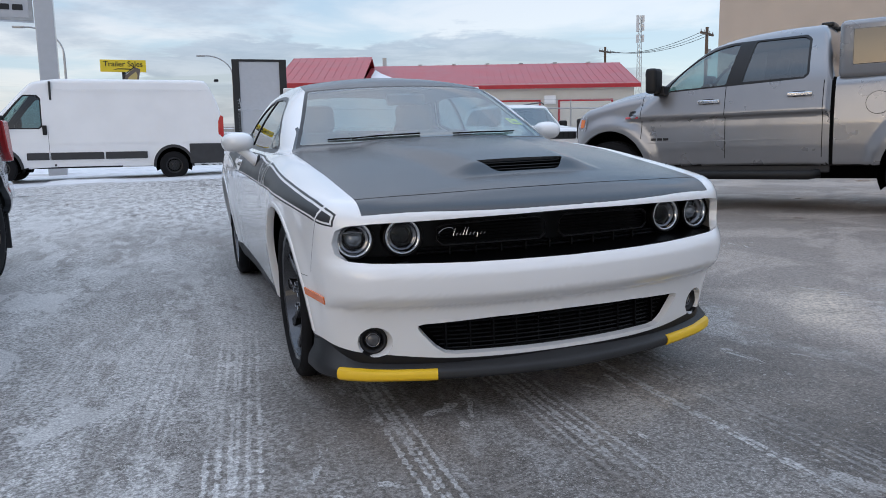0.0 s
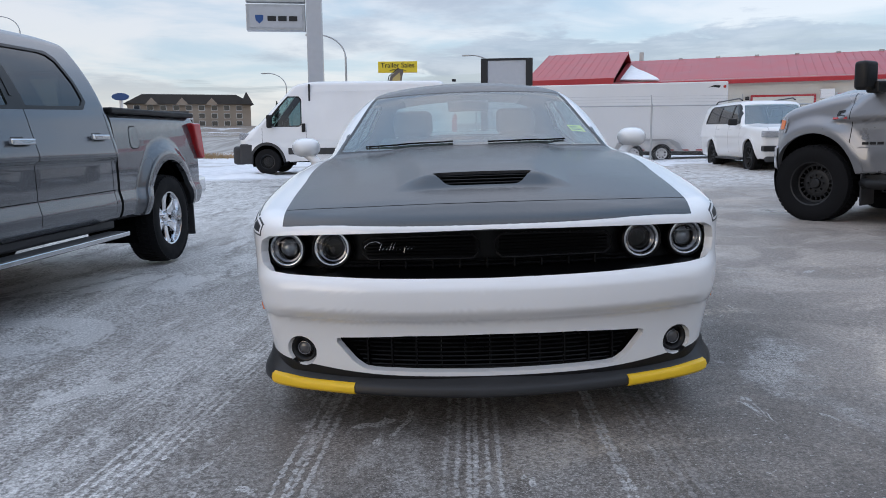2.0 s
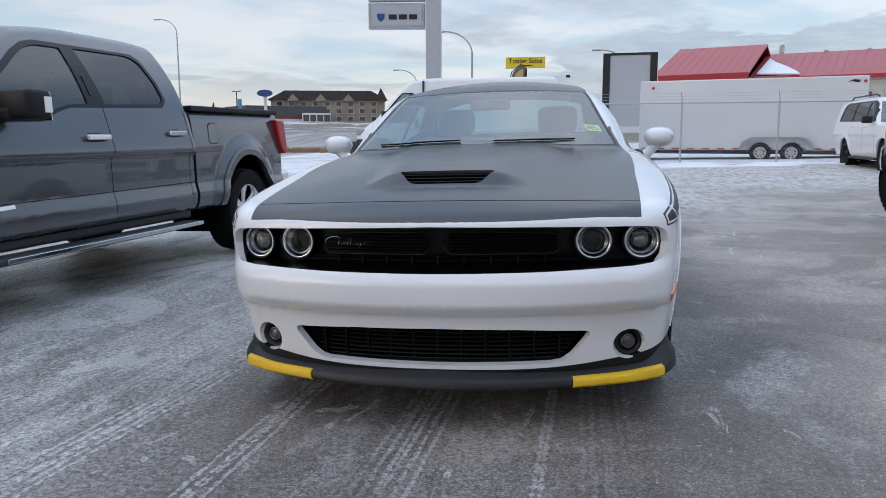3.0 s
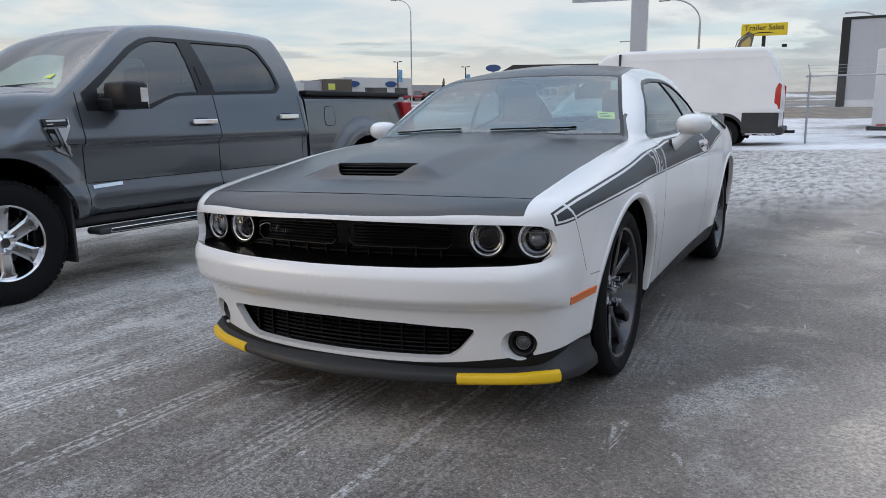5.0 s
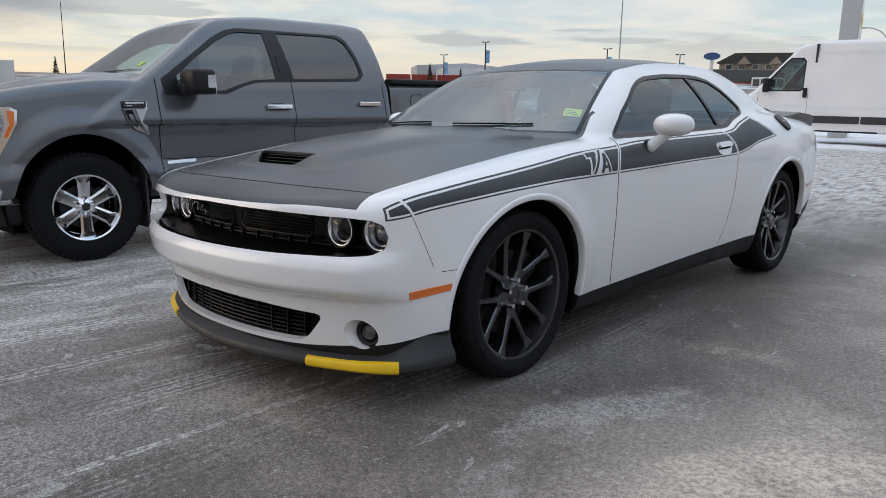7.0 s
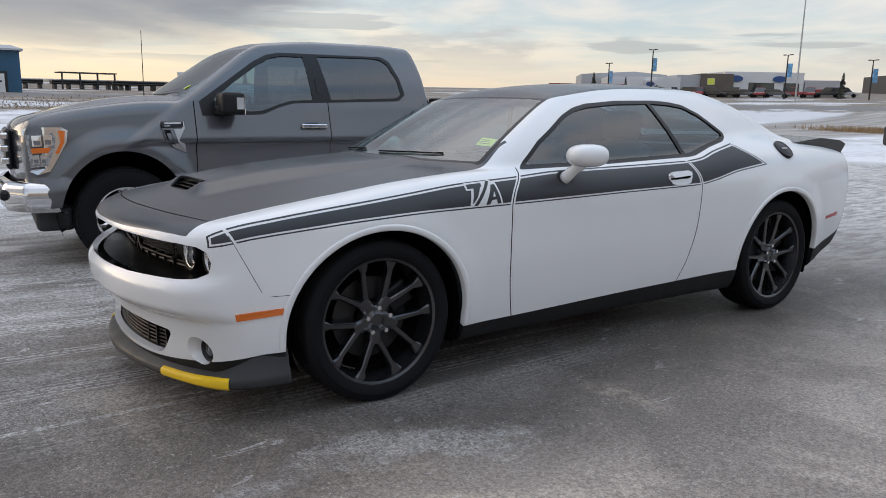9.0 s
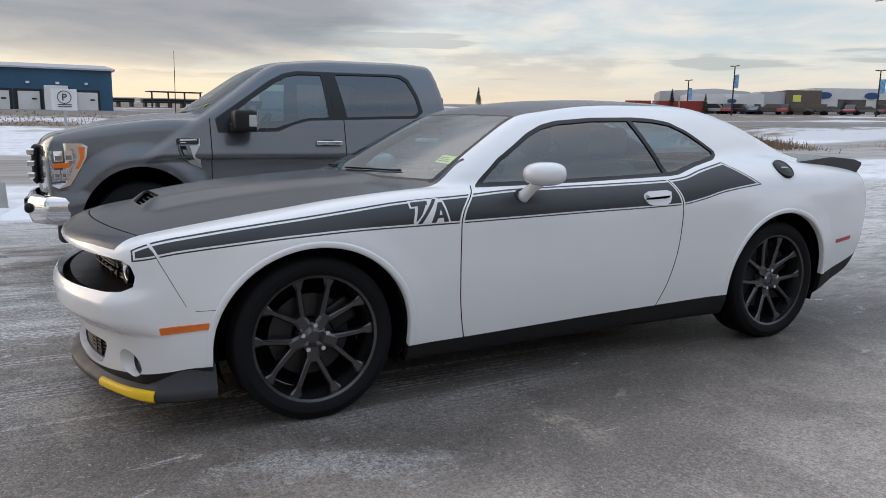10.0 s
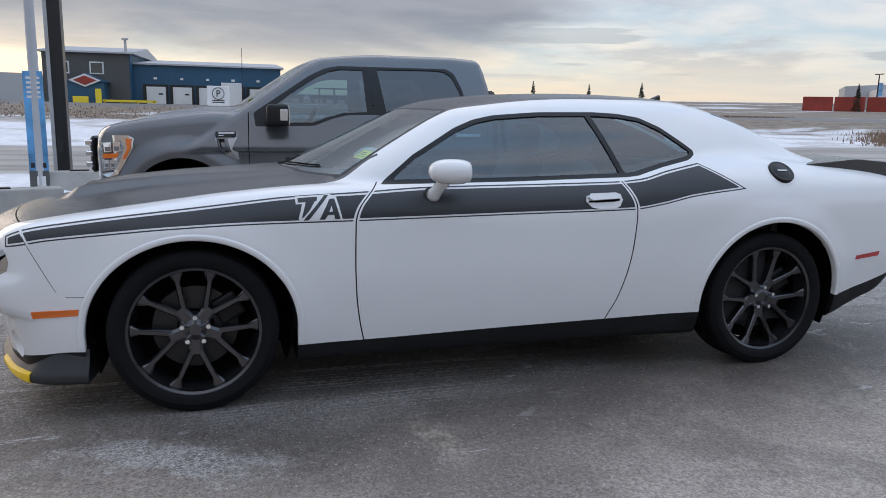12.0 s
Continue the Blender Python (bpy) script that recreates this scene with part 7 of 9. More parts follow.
for i in range(33):
    x = -0.985 + 1.97 * i / 32
    y = -0.90 + 0.30 * (abs(x) / 0.985) ** 3.2
    rows.append([bm.verts.new((x * a, y + b, z)) for a, b, z in ((0.95, 0.10, 0.87), (0.99, 0.015, 0.865), (1.0, 0.0, 0.84), (1.0, -0.01, 0.70), (0.99, 0.0, 0.60), (0.97, 0.05, 0.56), (0.93, 0.14, 0.55))])
for a, b in zip(rows, rows[1:]):
    for k in range(6):
        bm.faces.new((a[k], b[k], b[k + 1], a[k + 1]))
part("front_bumper", bm, SILVERPAINT, ram, "body-coloured steel bumper", smooth=True)
part("grille", box_bm((-0.55, -0.845, 0.90), (0.55, -0.76, 1.20), 0.03), TRIM, ram)
cap = part("bed_cap", box_bm((-0.93, 2.50, 1.50), (0.93, 4.66, 2.12), 0.06, 3), SILVERPAINT, ram, "silver cap over the load bed", smooth=True)
for sd in (1, -1):
    part("cap_window", box_bm((sd * 0.932 - 0.006, 2.64, 1.64), (sd * 0.932 + 0.006, 4.50, 2.02), 0.005), DARKGLASS, cap)
part("roof_lamp", box_bm((-0.16, 2.20, 2.145), (0.16, 2.34, 2.20), 0.015), TRIM, ram)
for sd in (0.30, -0.30):
    part("roof_marker", box_bm((sd - 0.05, 2.22, 2.13), (sd + 0.05, 2.36, 2.185), 0.02), TRIM, ram)

# ---- the white van and the white sport utility ----
VANWHITE = mat("van_white", (0.78, 0.78, 0.78), 0.35, coat=0.5, vary=0.03, vscale=1.5)
van = thing("cargo_van", "white high-roof cargo van with black lower cladding in snow", "van", pose(-5.74, 21.30, 0.02, 0, 0, -90) @ Matrix.Scale(1.11, 4))
vsh = pickup(van, dict(
    hub=((0.0, 0.36), (4.04, 0.36)), R=0.36, wheel="steel", track=0.90, plain=True, res=(64, 0.075, 3.0),
    half=((-1.1, 0.72), (-0.8, 0.90), (-0.4, 0.985), (0.3, 1.01), (5.2, 1.0)),
    hood=((-1.1, 0.85), (-0.85, 1.05), (-0.6, 1.22), (-0.35, 1.38), (0.2, 1.5), (1.0, 1.5)),
    roof=((-0.2, 2.0), (0.2, 2.25), (0.6, 2.45), (0.95, 2.56), (1.5, 2.62), (4.6, 2.62), (5.2, 2.58)),
    belt=((0.3, 1.5), (5.4, 1.5)), nose=((0.3, -0.86), (0.6, -0.95), (0.9, -0.94), (1.2, -0.80), (1.4, -0.6)), sweep=0.28,
    tail=5.32, cab_rear=5.34, side_top=1.3, screen=((-0.42, 1.36), (0.62, 2.45)), gh=1.005, tumble=(0.03, 0.06), hooddrop=0.12, sill=0.34, arch=(0.44, 0.47), flare=0.02,
    flare_mat=CLADGREY,
    windows=[[(0.10, 1.36), (0.94, 1.36), (0.97, 1.42), (0.97, 2.06), (0.90, 2.14), (0.62, 2.14), (0.38, 1.86), (0.10, 1.50)]],
    frame=[(0.05, 1.33), (0.95, 1.33), (1.0, 1.40), (1.0, 2.08), (0.92, 2.17), (0.60, 2.17), (0.35, 1.90), (0.05, 1.54)],
    glass=[GLASS_SIDE], trim=TRIM, doors=(-0.12, 1.12), door_z=0.55, lean=0.0, bed=9.0, hoodx=0.80, spine=(0.3, 4.4)), VANWHITE)
for sd in (1, -1):
    for y0, y1 in ((0.60, 1.10), (1.14, 2.36), (2.40, 3.40)):
        part("side_strip", box_bm((sd * 1.0 - 0.02, y0, 0.56), (sd * 1.0 + 0.025, y1, 0.74), 0.012), CLADGREY, van)
    part("rear_cladding", box_bm((sd * 1.0 - 0.03, 4.45, 0.40), (sd * 1.0 + 0.022, 5.33, 0.92), 0.015), CLADGREY, van)
    part("front_cladding", box_bm((sd * 0.95 - 0.06, -0.78, 0.30), (sd * 0.95 + 0.04, -0.40, 0.86), 0.05, 3), CLADGREY, van)
    part("door_handle", box_bm((sd * 1.01 - 0.01, 1.0, 1.18), (sd * 1.01 + 0.035, 1.10, 1.42), 0.012), TRIM, van)
    mir = part("door_mirror", box_bm((sd * 1.17 - 0.10, 0.06, 1.30), (sd * 1.17 + 0.10, 0.20, 1.66), 0.04, 3), PLASTIC, van, smooth=True)
    part("mirror_arm", box_bm((sd * 1.05 - 0.06, 0.10, 1.33), (sd * 1.05 + 0.08, 0.22, 1.42), 0.02), PLASTIC, mir)
    part("tail_lamp", prism_bm([(5.18, 1.0), (5.34, 1.0), (5.35, 1.62), (5.28, 1.66), (5.21, 1.5)], 0.10, "x", sd * 0.96 - 0.05, bevel=0.015), RED, van, "tall red tail lamp")
    part("headlamp", box_bm((sd * 0.80 - 0.12, -0.80, 0.98), (sd * 0.80 + 0.12, -0.50, 1.16), 0.04, 3), LAMPGLASS, van)
    part("rain_rail", box_bm((sd * 0.985 - 0.006, 1.3, 2.30), (sd * 0.985 + 0.006, 5.0, 2.318)), VANWHITE, van)
part("front_bumper", box_bm((-0.92, -1.0, 0.28), (0.92, -0.66, 0.80), 0.10, 3), CLADGREY, van, "dark grey plastic bumper")
part("rear_bumper", box_bm((-1.0, 5.26, 0.36), (1.0, 5.44, 0.56), 0.04), CLADGREY, van)
part("tow_hitch", box_bm((-0.05, 5.38, 0.38), (0.05, 5.68, 0.46), 0.01), INKMAT, van)
part("roof_marker", box_bm((-0.12, 5.22, 2.60), (0.12, 5.34, 2.67), 0.02), TRIM, van)
part("cab_bulkhead", box_bm((-0.95, 1.2, 0.4), (0.95, 1.25, 2.5)), CABIN, van)
part("dashboard", box_bm((-0.9, -0.3, 0.8), (0.9, 0.1, 1.3), 0.06), CABIN, van)
for sd in (1, -1):
    car_seat(van, sd * 0.5, 0.45, SEATGREY, w=0.5, z0=0.9, back=0.7)

suv = thing("sport_utility", "white full-size sport utility with black wheels on snow", "car", pose(8.53, 15.8, 0.15, 0, 0, -3))
ssh = pickup(suv, dict(
    hub=((0.0, 0.40), (3.12, 0.40)), R=0.40, wheel="suv", track=0.86, plain=True, res=(64, 0.07, 2.6),
    half=((-1.0, 0.80), (-0.8, 0.92), (-0.4, 0.985), (0.5, 1.0), (3.5, 1.0), (4.4, 0.95)),
    hood=((-1.0, 1.0), (-0.88, 1.10), (-0.7, 1.165), (0.3, 1.22), (0.8, 1.23), (1.4, 1.23)),
    roof=((0.9, 1.70), (1.2, 1.82), (1.6, 1.89), (2.3, 1.92), (3.8, 1.90), (4.4, 1.86)),
    belt=((0.6, 1.22), (4.5, 1.28)), nose=((0.3, -0.84), (0.6, -0.92), (1.0, -0.93), (1.2, -0.86)), sweep=0.12,
    tail=4.42, cab_rear=4.38, side_top=1.26, screen=((0.55, 1.22), (1.25, 1.80)), gh=0.955, tumble=(0.16, 0.25), hooddrop=0.03, sill=0.36, arch=(0.45, 0.47), flare=0.02,
    windows=[[(0.95, 1.29), (1.62, 1.30), (1.62, 1.76), (1.42, 1.75), (1.2, 1.60)], [(1.72, 1.30), (2.72, 1.31), (2.72, 1.77), (1.72, 1.77)], [(2.84, 1.31), (3.9, 1.33), (3.8, 1.70), (3.65, 1.76), (2.84, 1.77)]],
    frame=[(0.85, 1.26), (3.98, 1.30), (3.86, 1.74), (3.68, 1.80), (1.40, 1.79), (1.15, 1.64)],
    glass=[GLASS_DARK, GLASS_DARK, GLASS_DARK], trim=TRIM, doors=(0.72, 1.66, 2.78), door_z=0.50, lean=0.0, bed=9.0, hoodx=0.86, spine=(0.4, 3.7)), VANWHITE)
for sd in (1, -1):
    part("headlamp", box_bm((sd * 0.74 - 0.20, -0.945, 0.90), (sd * 0.74 + 0.20, -0.70, 1.06), 0.03), LAMPGLASS, suv, "dark slim headlamp")
    part("fog_opening", box_bm((sd * 0.72 - 0.22, -0.95, 0.56), (sd * 0.72 + 0.22, -0.72, 0.70), 0.03), TRIM, suv)
    mir = part("door_mirror", box_bm((sd * 1.10 - 0.12, 0.92, 1.22), (sd * 1.10 + 0.12, 1.06, 1.40), 0.04, 3), TRIM, suv, smooth=True)
    part("running_board", box_bm((sd * 0.97 - 0.07, 0.5, 0.32), (sd * 0.97 + 0.07, 2.6, 0.38), 0.02), CLADGREY, suv)
    part("roof_rail", tube_bm([(sd * 0.70, 1.5, 1.90), (sd * 0.71, 1.7, 1.955), (sd * 0.71, 3.6, 1.945), (sd * 0.70, 3.8, 1.88)], 0.02, 6), TRIM, suv)
    for y, z in ((1.52, 1.12), (2.62, 1.14)):
        part("door_handle", box_bm((sd * 0.985 - 0.02, y - 0.11, z - 0.02), (sd * 0.985 + 0.035, y + 0.11, z + 0.02), 0.01), VANWHITE, suv)
part("grille", box_bm((-0.56, -0.97, 0.86), (0.56, -0.85, 1.06), 0.03), TRIM, suv, "black grille with vertical bars")
for k in range(7):
    part("grille_bar", box_bm((-0.48 + 0.16 * k - 0.01, -0.98, 0.88), (-0.48 + 0.16 * k + 0.01, -0.96, 1.04)), GRILLEBLACK, suv)
part("lower_intake", box_bm((-0.5, -0.96, 0.54), (0.5, -0.86, 0.72), 0.03), TRIM, suv)
part("lower_valance", box_bm((-0.85, -0.9, 0.30), (0.85, -0.7, 0.44), 0.05), CLADGREY, suv)
part("dashboard", box_bm((-0.9, 0.75, 0.8), (0.9, 1.1, 1.2), 0.06), CABIN, suv)
for sd in (1, -1):
    car_seat(suv, sd * 0.45, 1.35, SEATGREY, z0=0.75, back=0.65)

# ---- the far setting ----
BEIGE = mat("beige_stucco", (0.50, 0.42, 0.35), 0.85, vary=0.06, vscale=1.5, grain=0.08, gscale=60, bump=0.3, bscale=60)
SIDING = mat("cream_siding", (0.55, 0.53, 0.47), 0.7, vary=0.06, vscale=0.8)
REDROOF = mat("red_metal_roof", (0.40, 0.055, 0.065), 0.42, vary=0.10, vscale=0.7)
REDTRIM = mat("red_trim", (0.36, 0.02, 0.025), 0.5, vary=0.08)
BLUEWALL = mat("blue_metal_siding", (0.018, 0.085, 0.16), 0.5, vary=0.10, vscale=0.6)
GREYWALL = mat("grey_metal_siding", (0.075, 0.075, 0.075), 0.6, vary=0.10, vscale=0.6)
WHITEWALL = mat("white_panel", (0.66, 0.66, 0.66), 0.5, vary=0.06, vscale=0.5)
CONCRETE = mat("concrete", (0.33, 0.32, 0.30), 0.85, vary=0.15, vscale=3, grain=0.1, bump=0.3, bscale=50)
GALV = mat("galvanised_steel", (0.42, 0.43, 0.44), 0.45, metal=0.6, vary=0.12, vscale=4)
SNOW = mat("snow", (0.82, 0.83, 0.85), 0.7, vary=0.05, vscale=3, bump=0.4, bscale=15)
WOODDARK = mat("weathered_wood", (0.12, 0.085, 0.06), 0.85, vary=0.25, vscale=4, bump=0.3, bscale=40)
SIGNYELLOW = mat("yellow_sign", (0.80, 0.62, 0.03), 0.5)
INK = mat("black_ink", (0.01, 0.01, 0.01), 0.5)
ROOFDARK = mat("dark_shingles", (0.05, 0.047, 0.045), 0.85, vary=0.2, vscale=0.4)
STONE = mat("tan_hotel_wall", (0.30, 0.25, 0.20), 0.8, vary=0.1, vscale=0.2)
SIGNBLUE = mat("blue_sign", (0.02, 0.07, 0.22), 0.4)
SIGNGREY = mat("grey_sign_face", (0.42, 0.43, 0.45), 0.45, vary=0.03)
CONTAINER = mat("rust_red_container", (0.30, 0.045, 0.03), 0.7, vary=0.2, vscale=0.8)
NEEDLE = mat("spruce_needles", (0.028, 0.045, 0.028), 0.8, vary=0.3, vscale=3)
STRAW = mat("dry_reeds", (0.34, 0.23, 0.12), 0.85, vary=0.3, vscale=2)
TWIG = mat("bare_brush", (0.22, 0.15, 0.10), 0.9, vary=0.3, vscale=3)
RIDGE = mat("distant_hills", (0.10, 0.11, 0.13), 0.9, vary=0.2, vscale=0.002)
BLACKPOLE = mat("black_pole_paint", (0.012, 0.012, 0.013), 0.35, vary=0.1)
BANNER = mat("blue_banner_print", (0.10, 0.30, 0.55), 0.5, vary=0.5, vscale=2.2)
BRICKBROWN = mat("brown_panel", (0.13, 0.105, 0.085), 0.7, vary=0.1, vscale=0.3)


def along(p, q):
    """The pose whose +x runs level from p to q, at p's ground, and the length."""
    d = Vector((q[0] - p[0], q[1] - p[1]))
    return pose(p[0], p[1], 0, 0, 0, math.degrees(math.atan2(d.y, d.x))), d.length


def building(name, label, p, q, depth, z0, z1, wall, category="building"):
    """A block whose long face runs from p to q, with +y of its own frame pointing away from the camera."""
    m, L = along(p, q)
    t = thing(name, label, category, m @ Matrix.Translation((0, 0, z0)))
    part("wall", box_bm((0, 0, -1.0), (L, depth, z1 - z0)), wall, t)
    return t, L, z1 - z0


def pane(t, x0, x1, z0, z1, name="window", material=None, frame=None, y=-0.03, fw=0.08):
    f = part(name, box_bm((x0 - fw, y - 0.05, z0 - fw), (x1 + fw, 0.05, z1 + fw), 0.01), frame or WHITEWALL, t)
    part("pane", box_bm((x0, y - 0.07, z0), (x1, y - 0.04, z1)), material or DARKGLASS, f)
    return f


# red-roofed workshop
t, L, H = building("workshop_building", "long cream workshop with red metal roof and red trim", (5.6, 44.2), (25.5, 36.6), 12, 0.2, 4.35, SIDING)


def gable_roof(t, x0, x1, y0, y1, z, rise, material, name="roof", over=0.35, ribs=0.3):
    bm = bmesh.new()
    ym = (y0 + y1) / 2
    for a, b, za, zb in ((y0 - over, ym, z - 0.12, z + rise), (ym, y1 + over, z + rise, z - 0.12)):
        vs = [bm.verts.new(c) for c in ((x0, a, za), (x1, a, za), (x1, b, zb), (x0, b, zb))]
        lo = [bm.verts.new((c.co.x, c.co.y, c.co.z - 0.12)) for c in vs]
        bm.faces.new(vs)
        bm.faces.new(lo[::-1])
        for i in range(4):
            bm.faces.new((vs[i], lo[i], lo[(i + 1) % 4], vs[(i + 1) % 4]))
    bmesh.ops.recalc_face_normals(bm, faces=bm.faces[:])
    top = part(name, bm, material, t)
    n = int((x1 - x0) / ribs)
    for i in range(n + 1):
        xx = x0 + (x1 - x0) * i / n
        rb = bmesh.new()
        vs = [rb.verts.new(c) for c in ((xx - 0.02, y0 - over, z - 0.115), (xx + 0.02, y0 - over, z - 0.115), (xx + 0.02, ym, z + rise + 0.005), (xx - 0.02, ym, z + rise + 0.005))]
        tp = [rb.verts.new(v.co + Vector((0, 0, 0.014))) for v in vs]
        rb.faces.new(tp)
        for k in range(4):
            rb.faces.new((vs[k], vs[(k + 1) % 4], tp[(k + 1) % 4], tp[k]))
        part("roof_rib", rb, material, top)
    return top


rf = gable_roof(t, 4.7, L + 0.3, 0, 12, H, 1.75, REDROOF, ribs=0.45)
part("fascia", box_bm((4.7, -0.40, H - 0.32), (L + 0.3, -0.36, H - 0.10)), REDTRIM, t)
rf = gable_roof(t, -0.3, 4.9, -1.4, 10, H + 0.25, 1.95, REDROOF, ribs=0.45)
part("front_gable_wall", box_bm((0.0, -1.2, -1), (4.6, 0, H + 0.15)), SIDING, t)
part("fascia", box_bm((-0.3, -1.80, H - 0.30), (4.9, -1.74, H + 0.12)), REDTRIM, t)
part("gable_end", prism_bm([(-1.2, H - 0.2), (-1.2, H + 0.2), (4.3, H + 2.1), (9.8, H + 0.2), (9.8, H - 0.2)], 0.08, "x", -0.06), REDTRIM, t)
part("wall_trim", box_bm((4.38, -1.27, 0), (4.58, -1.18, H)), REDTRIM, t)
part("roof_snow", prism_bm([(5.0, 0.2), (7.3, -0.2), (7.0, 0.6), (6.3, 2.0), (5.6, 3.2), (5.1, 4.4)], 0.06, "z", 0, m=Matrix.Translation((0, 0, H + 0.06)) @ Matrix.Rotation(math.atan2(1.87, 6.35), 4, "X")), SNOW, t)
for x0 in (12.4, 16.8):
    pane(t, x0, x0 + 3.1, 0.2, 3.05, "garage_door", SIDING, REDTRIM, fw=0.12)
pane(t, 2.9, 3.7, H - 0.75, H - 0.45)
part("air_unit", box_bm((15.8, -0.35, 2.9), (16.5, 0.0, 3.4), 0.03), WHITEWALL, t)
for x0 in (10.6, 12.0):
    part("wall_lamp", box_bm((x0, -0.18, 2.9), (x0 + 0.22, 0.0, 3.1), 0.03), TRIM, t)
for i in range(9):
    part("roof_vent", box_bm((1 + 2.3 * i, 5.9 if i > 2 else 4.2, H + 1.6), (1.25 + 2.3 * i, 6.1 if i > 2 else 4.4, H + 1.82 + (0.3 if i < 3 else 0))), GALV, t)
# clapboards are ridges on the front wall
bm = bmesh.new()
for k in range(22):
    z = 0.1 + k * 0.19
    box_bm((4.7, -0.02, z), (L, 0.0, z + 0.02), bm=bm)
tagged(part("clapboards", bm, SIDING, t), kind="stuff")

# box trailer's tall end
t = thing("box_trailer", "tall grey box trailer seen end on with black edges", "trailer", pose(1.55, 32.6, 0.3, 0, 0, -6))
part("body", box_bm((0, 0, 0.9), (2.35, 7.0, 4.45), 0.03), WHITEWALL, t)
part("end_panel", box_bm((0.28, -0.03, 1.2), (2.07, 0.01, 4.38), 0.01), SIGNGREY, t)
for x0 in (-0.03, 2.06):
    part("corner_post", box_bm((x0, -0.08, 0.9), (x0 + 0.32, 0.05, 4.48), 0.02), INK, t)
part("top_rail", box_bm((0, -0.06, 4.38), (2.35, 0.02, 4.48)), INK, t)

# enclosed cargo trailer behind the fence
m, L = along((2.6, 24.42), (9.55, 22.86))
t = thing("cargo_trailer", "long white enclosed cargo trailer with two white wheels", "trailer", m @ Matrix.Translation((0, 0, 0.16)))
part("body", box_bm((0, 0, 0.42), (L, 2.3, 2.80), 0.05, 3), WHITEWALL, t)
for i in range(12):
    part("panel_rib", box_bm((0.5 + i * 0.55, -0.006, 0.5), (0.52 + i * 0.55, 0.002, 2.7)), WHITEWALL, t)
for i in range(14):
    part("reflector_strip", box_bm((0.15 + i * 0.5, -0.012, 0.44), (0.40 + i * 0.5, 0.0, 0.49)), REDTRIM, t)
part("fender", prism_bm([(3.3, 0.42), (3.45, 0.72), (3.75, 0.86), (5.25, 0.86), (5.55, 0.72), (5.7, 0.42), (5.62, 0.42), (5.2, 0.80), (3.8, 0.80), (3.38, 0.42)], 0.25, "y", -0.22), STEEL, t)
part("side_marker", cyl_bm(0.05, 0.05, 0.03, 14, pose(L - 0.12, -0.01, 2.62, 90, 0, 0)), RED, t)
part("side_emblem", prism_bm([(L - 0.65, 2.60), (L - 0.45, 2.68), (L - 0.25, 2.66), (L - 0.3, 2.58), (L - 0.5, 2.62)], 0.01, "y", -0.012), INK, t)
part("door_lamp", cyl_bm(0.05, 0.05, 0.03, 14, pose(0.45, -0.01, 2.55, 90, 0, 0)), RED, t)
part("frame_rail", box_bm((-0.2, 0.3, 0.28), (L + 0.9, 2.0, 0.42), 0.02), INK, t)
part("drawbar", tube_bm([(L, 0.3, 0.35), (L + 1.2, 1.15, 0.38)], 0.05, 6), GALV, t)
for x0 in (4.02, 4.98):
    wheel("trailer", t, pose(x0, -0.02, 0.34, 0, 0, -90))

# chain-link fence
fence = thing("chain_link_fence", "galvanised chain-link fence with barbed wire in snow", "fence", pose(0.75, 21.47, 0.12, 0, 0, -5.5))
FL = 14.0
for i in range(6):
    part("post", cyl_bm(0.03, 0.03, 2.0, 10, pose(i * 2.8 + 0.1, 0, 1.0)), GALV, fence)
    part("barb_arm", tube_bm([(i * 2.8 + 0.1, 0, 2.0), (i * 2.8 + 0.05, -0.12, 2.28)], 0.016, 6), GALV, fence)
part("top_rail", tube_bm([(0, 0, 1.95), (FL, 0, 1.95)], 0.022, 8), GALV, fence)
for k in range(3):
    part("barb_wire", tube_bm([(0, -0.04 - 0.04 * k, 2.06 + 0.09 * k), (FL, -0.04 - 0.04 * k, 2.06 + 0.09 * k)], 0.004, 4), GALV, fence)
bm = bmesh.new()
w = 0.0024
pitch = 0.085
for i in range(int((FL + 1.9) / pitch)):
    for s in (1, -1):
        x0 = i * pitch - (1.9 if s > 0 else 0)
        x1 = x0 + s * 1.9
        a, b = (x0, 0.05), (x1, 1.95)
        lo, hi = min(x0, x1), max(x0, x1)
        if lo < 0 or hi > FL:
            t0 = max(0.0, (0 - x0) / (x1 - x0) if s > 0 else (FL - x0) / (x1 - x0))
            t1 = min(1.0, (FL - x0) / (x1 - x0) if s > 0 else (0 - x0) / (x1 - x0))
            if t1 <= t0:
                continue
            a, b = (x0 + (x1 - x0) * t0, 0.05 + 1.9 * t0), (x0 + (x1 - x0) * t1, 0.05 + 1.9 * t1)
        y = 0.012 * s
        vs = [bm.verts.new((a[0] - w, y, a[1])), bm.verts.new((a[0] + w, y, a[1])), bm.verts.new((b[0] + w, y, b[1])), bm.verts.new((b[0] - w, y, b[1]))]
        bk = [bm.verts.new(v.co + Vector((0, 0.004, 0))) for v in vs]
        bm.faces.new(vs)
        bm.faces.new((vs[0], bk[0], bk[3], vs[3]))
        bm.faces.new((vs[1], bk[1], bk[2], vs[2]))
tagged(part("wire_mesh", bm, GALV, fence), kind="stuff")

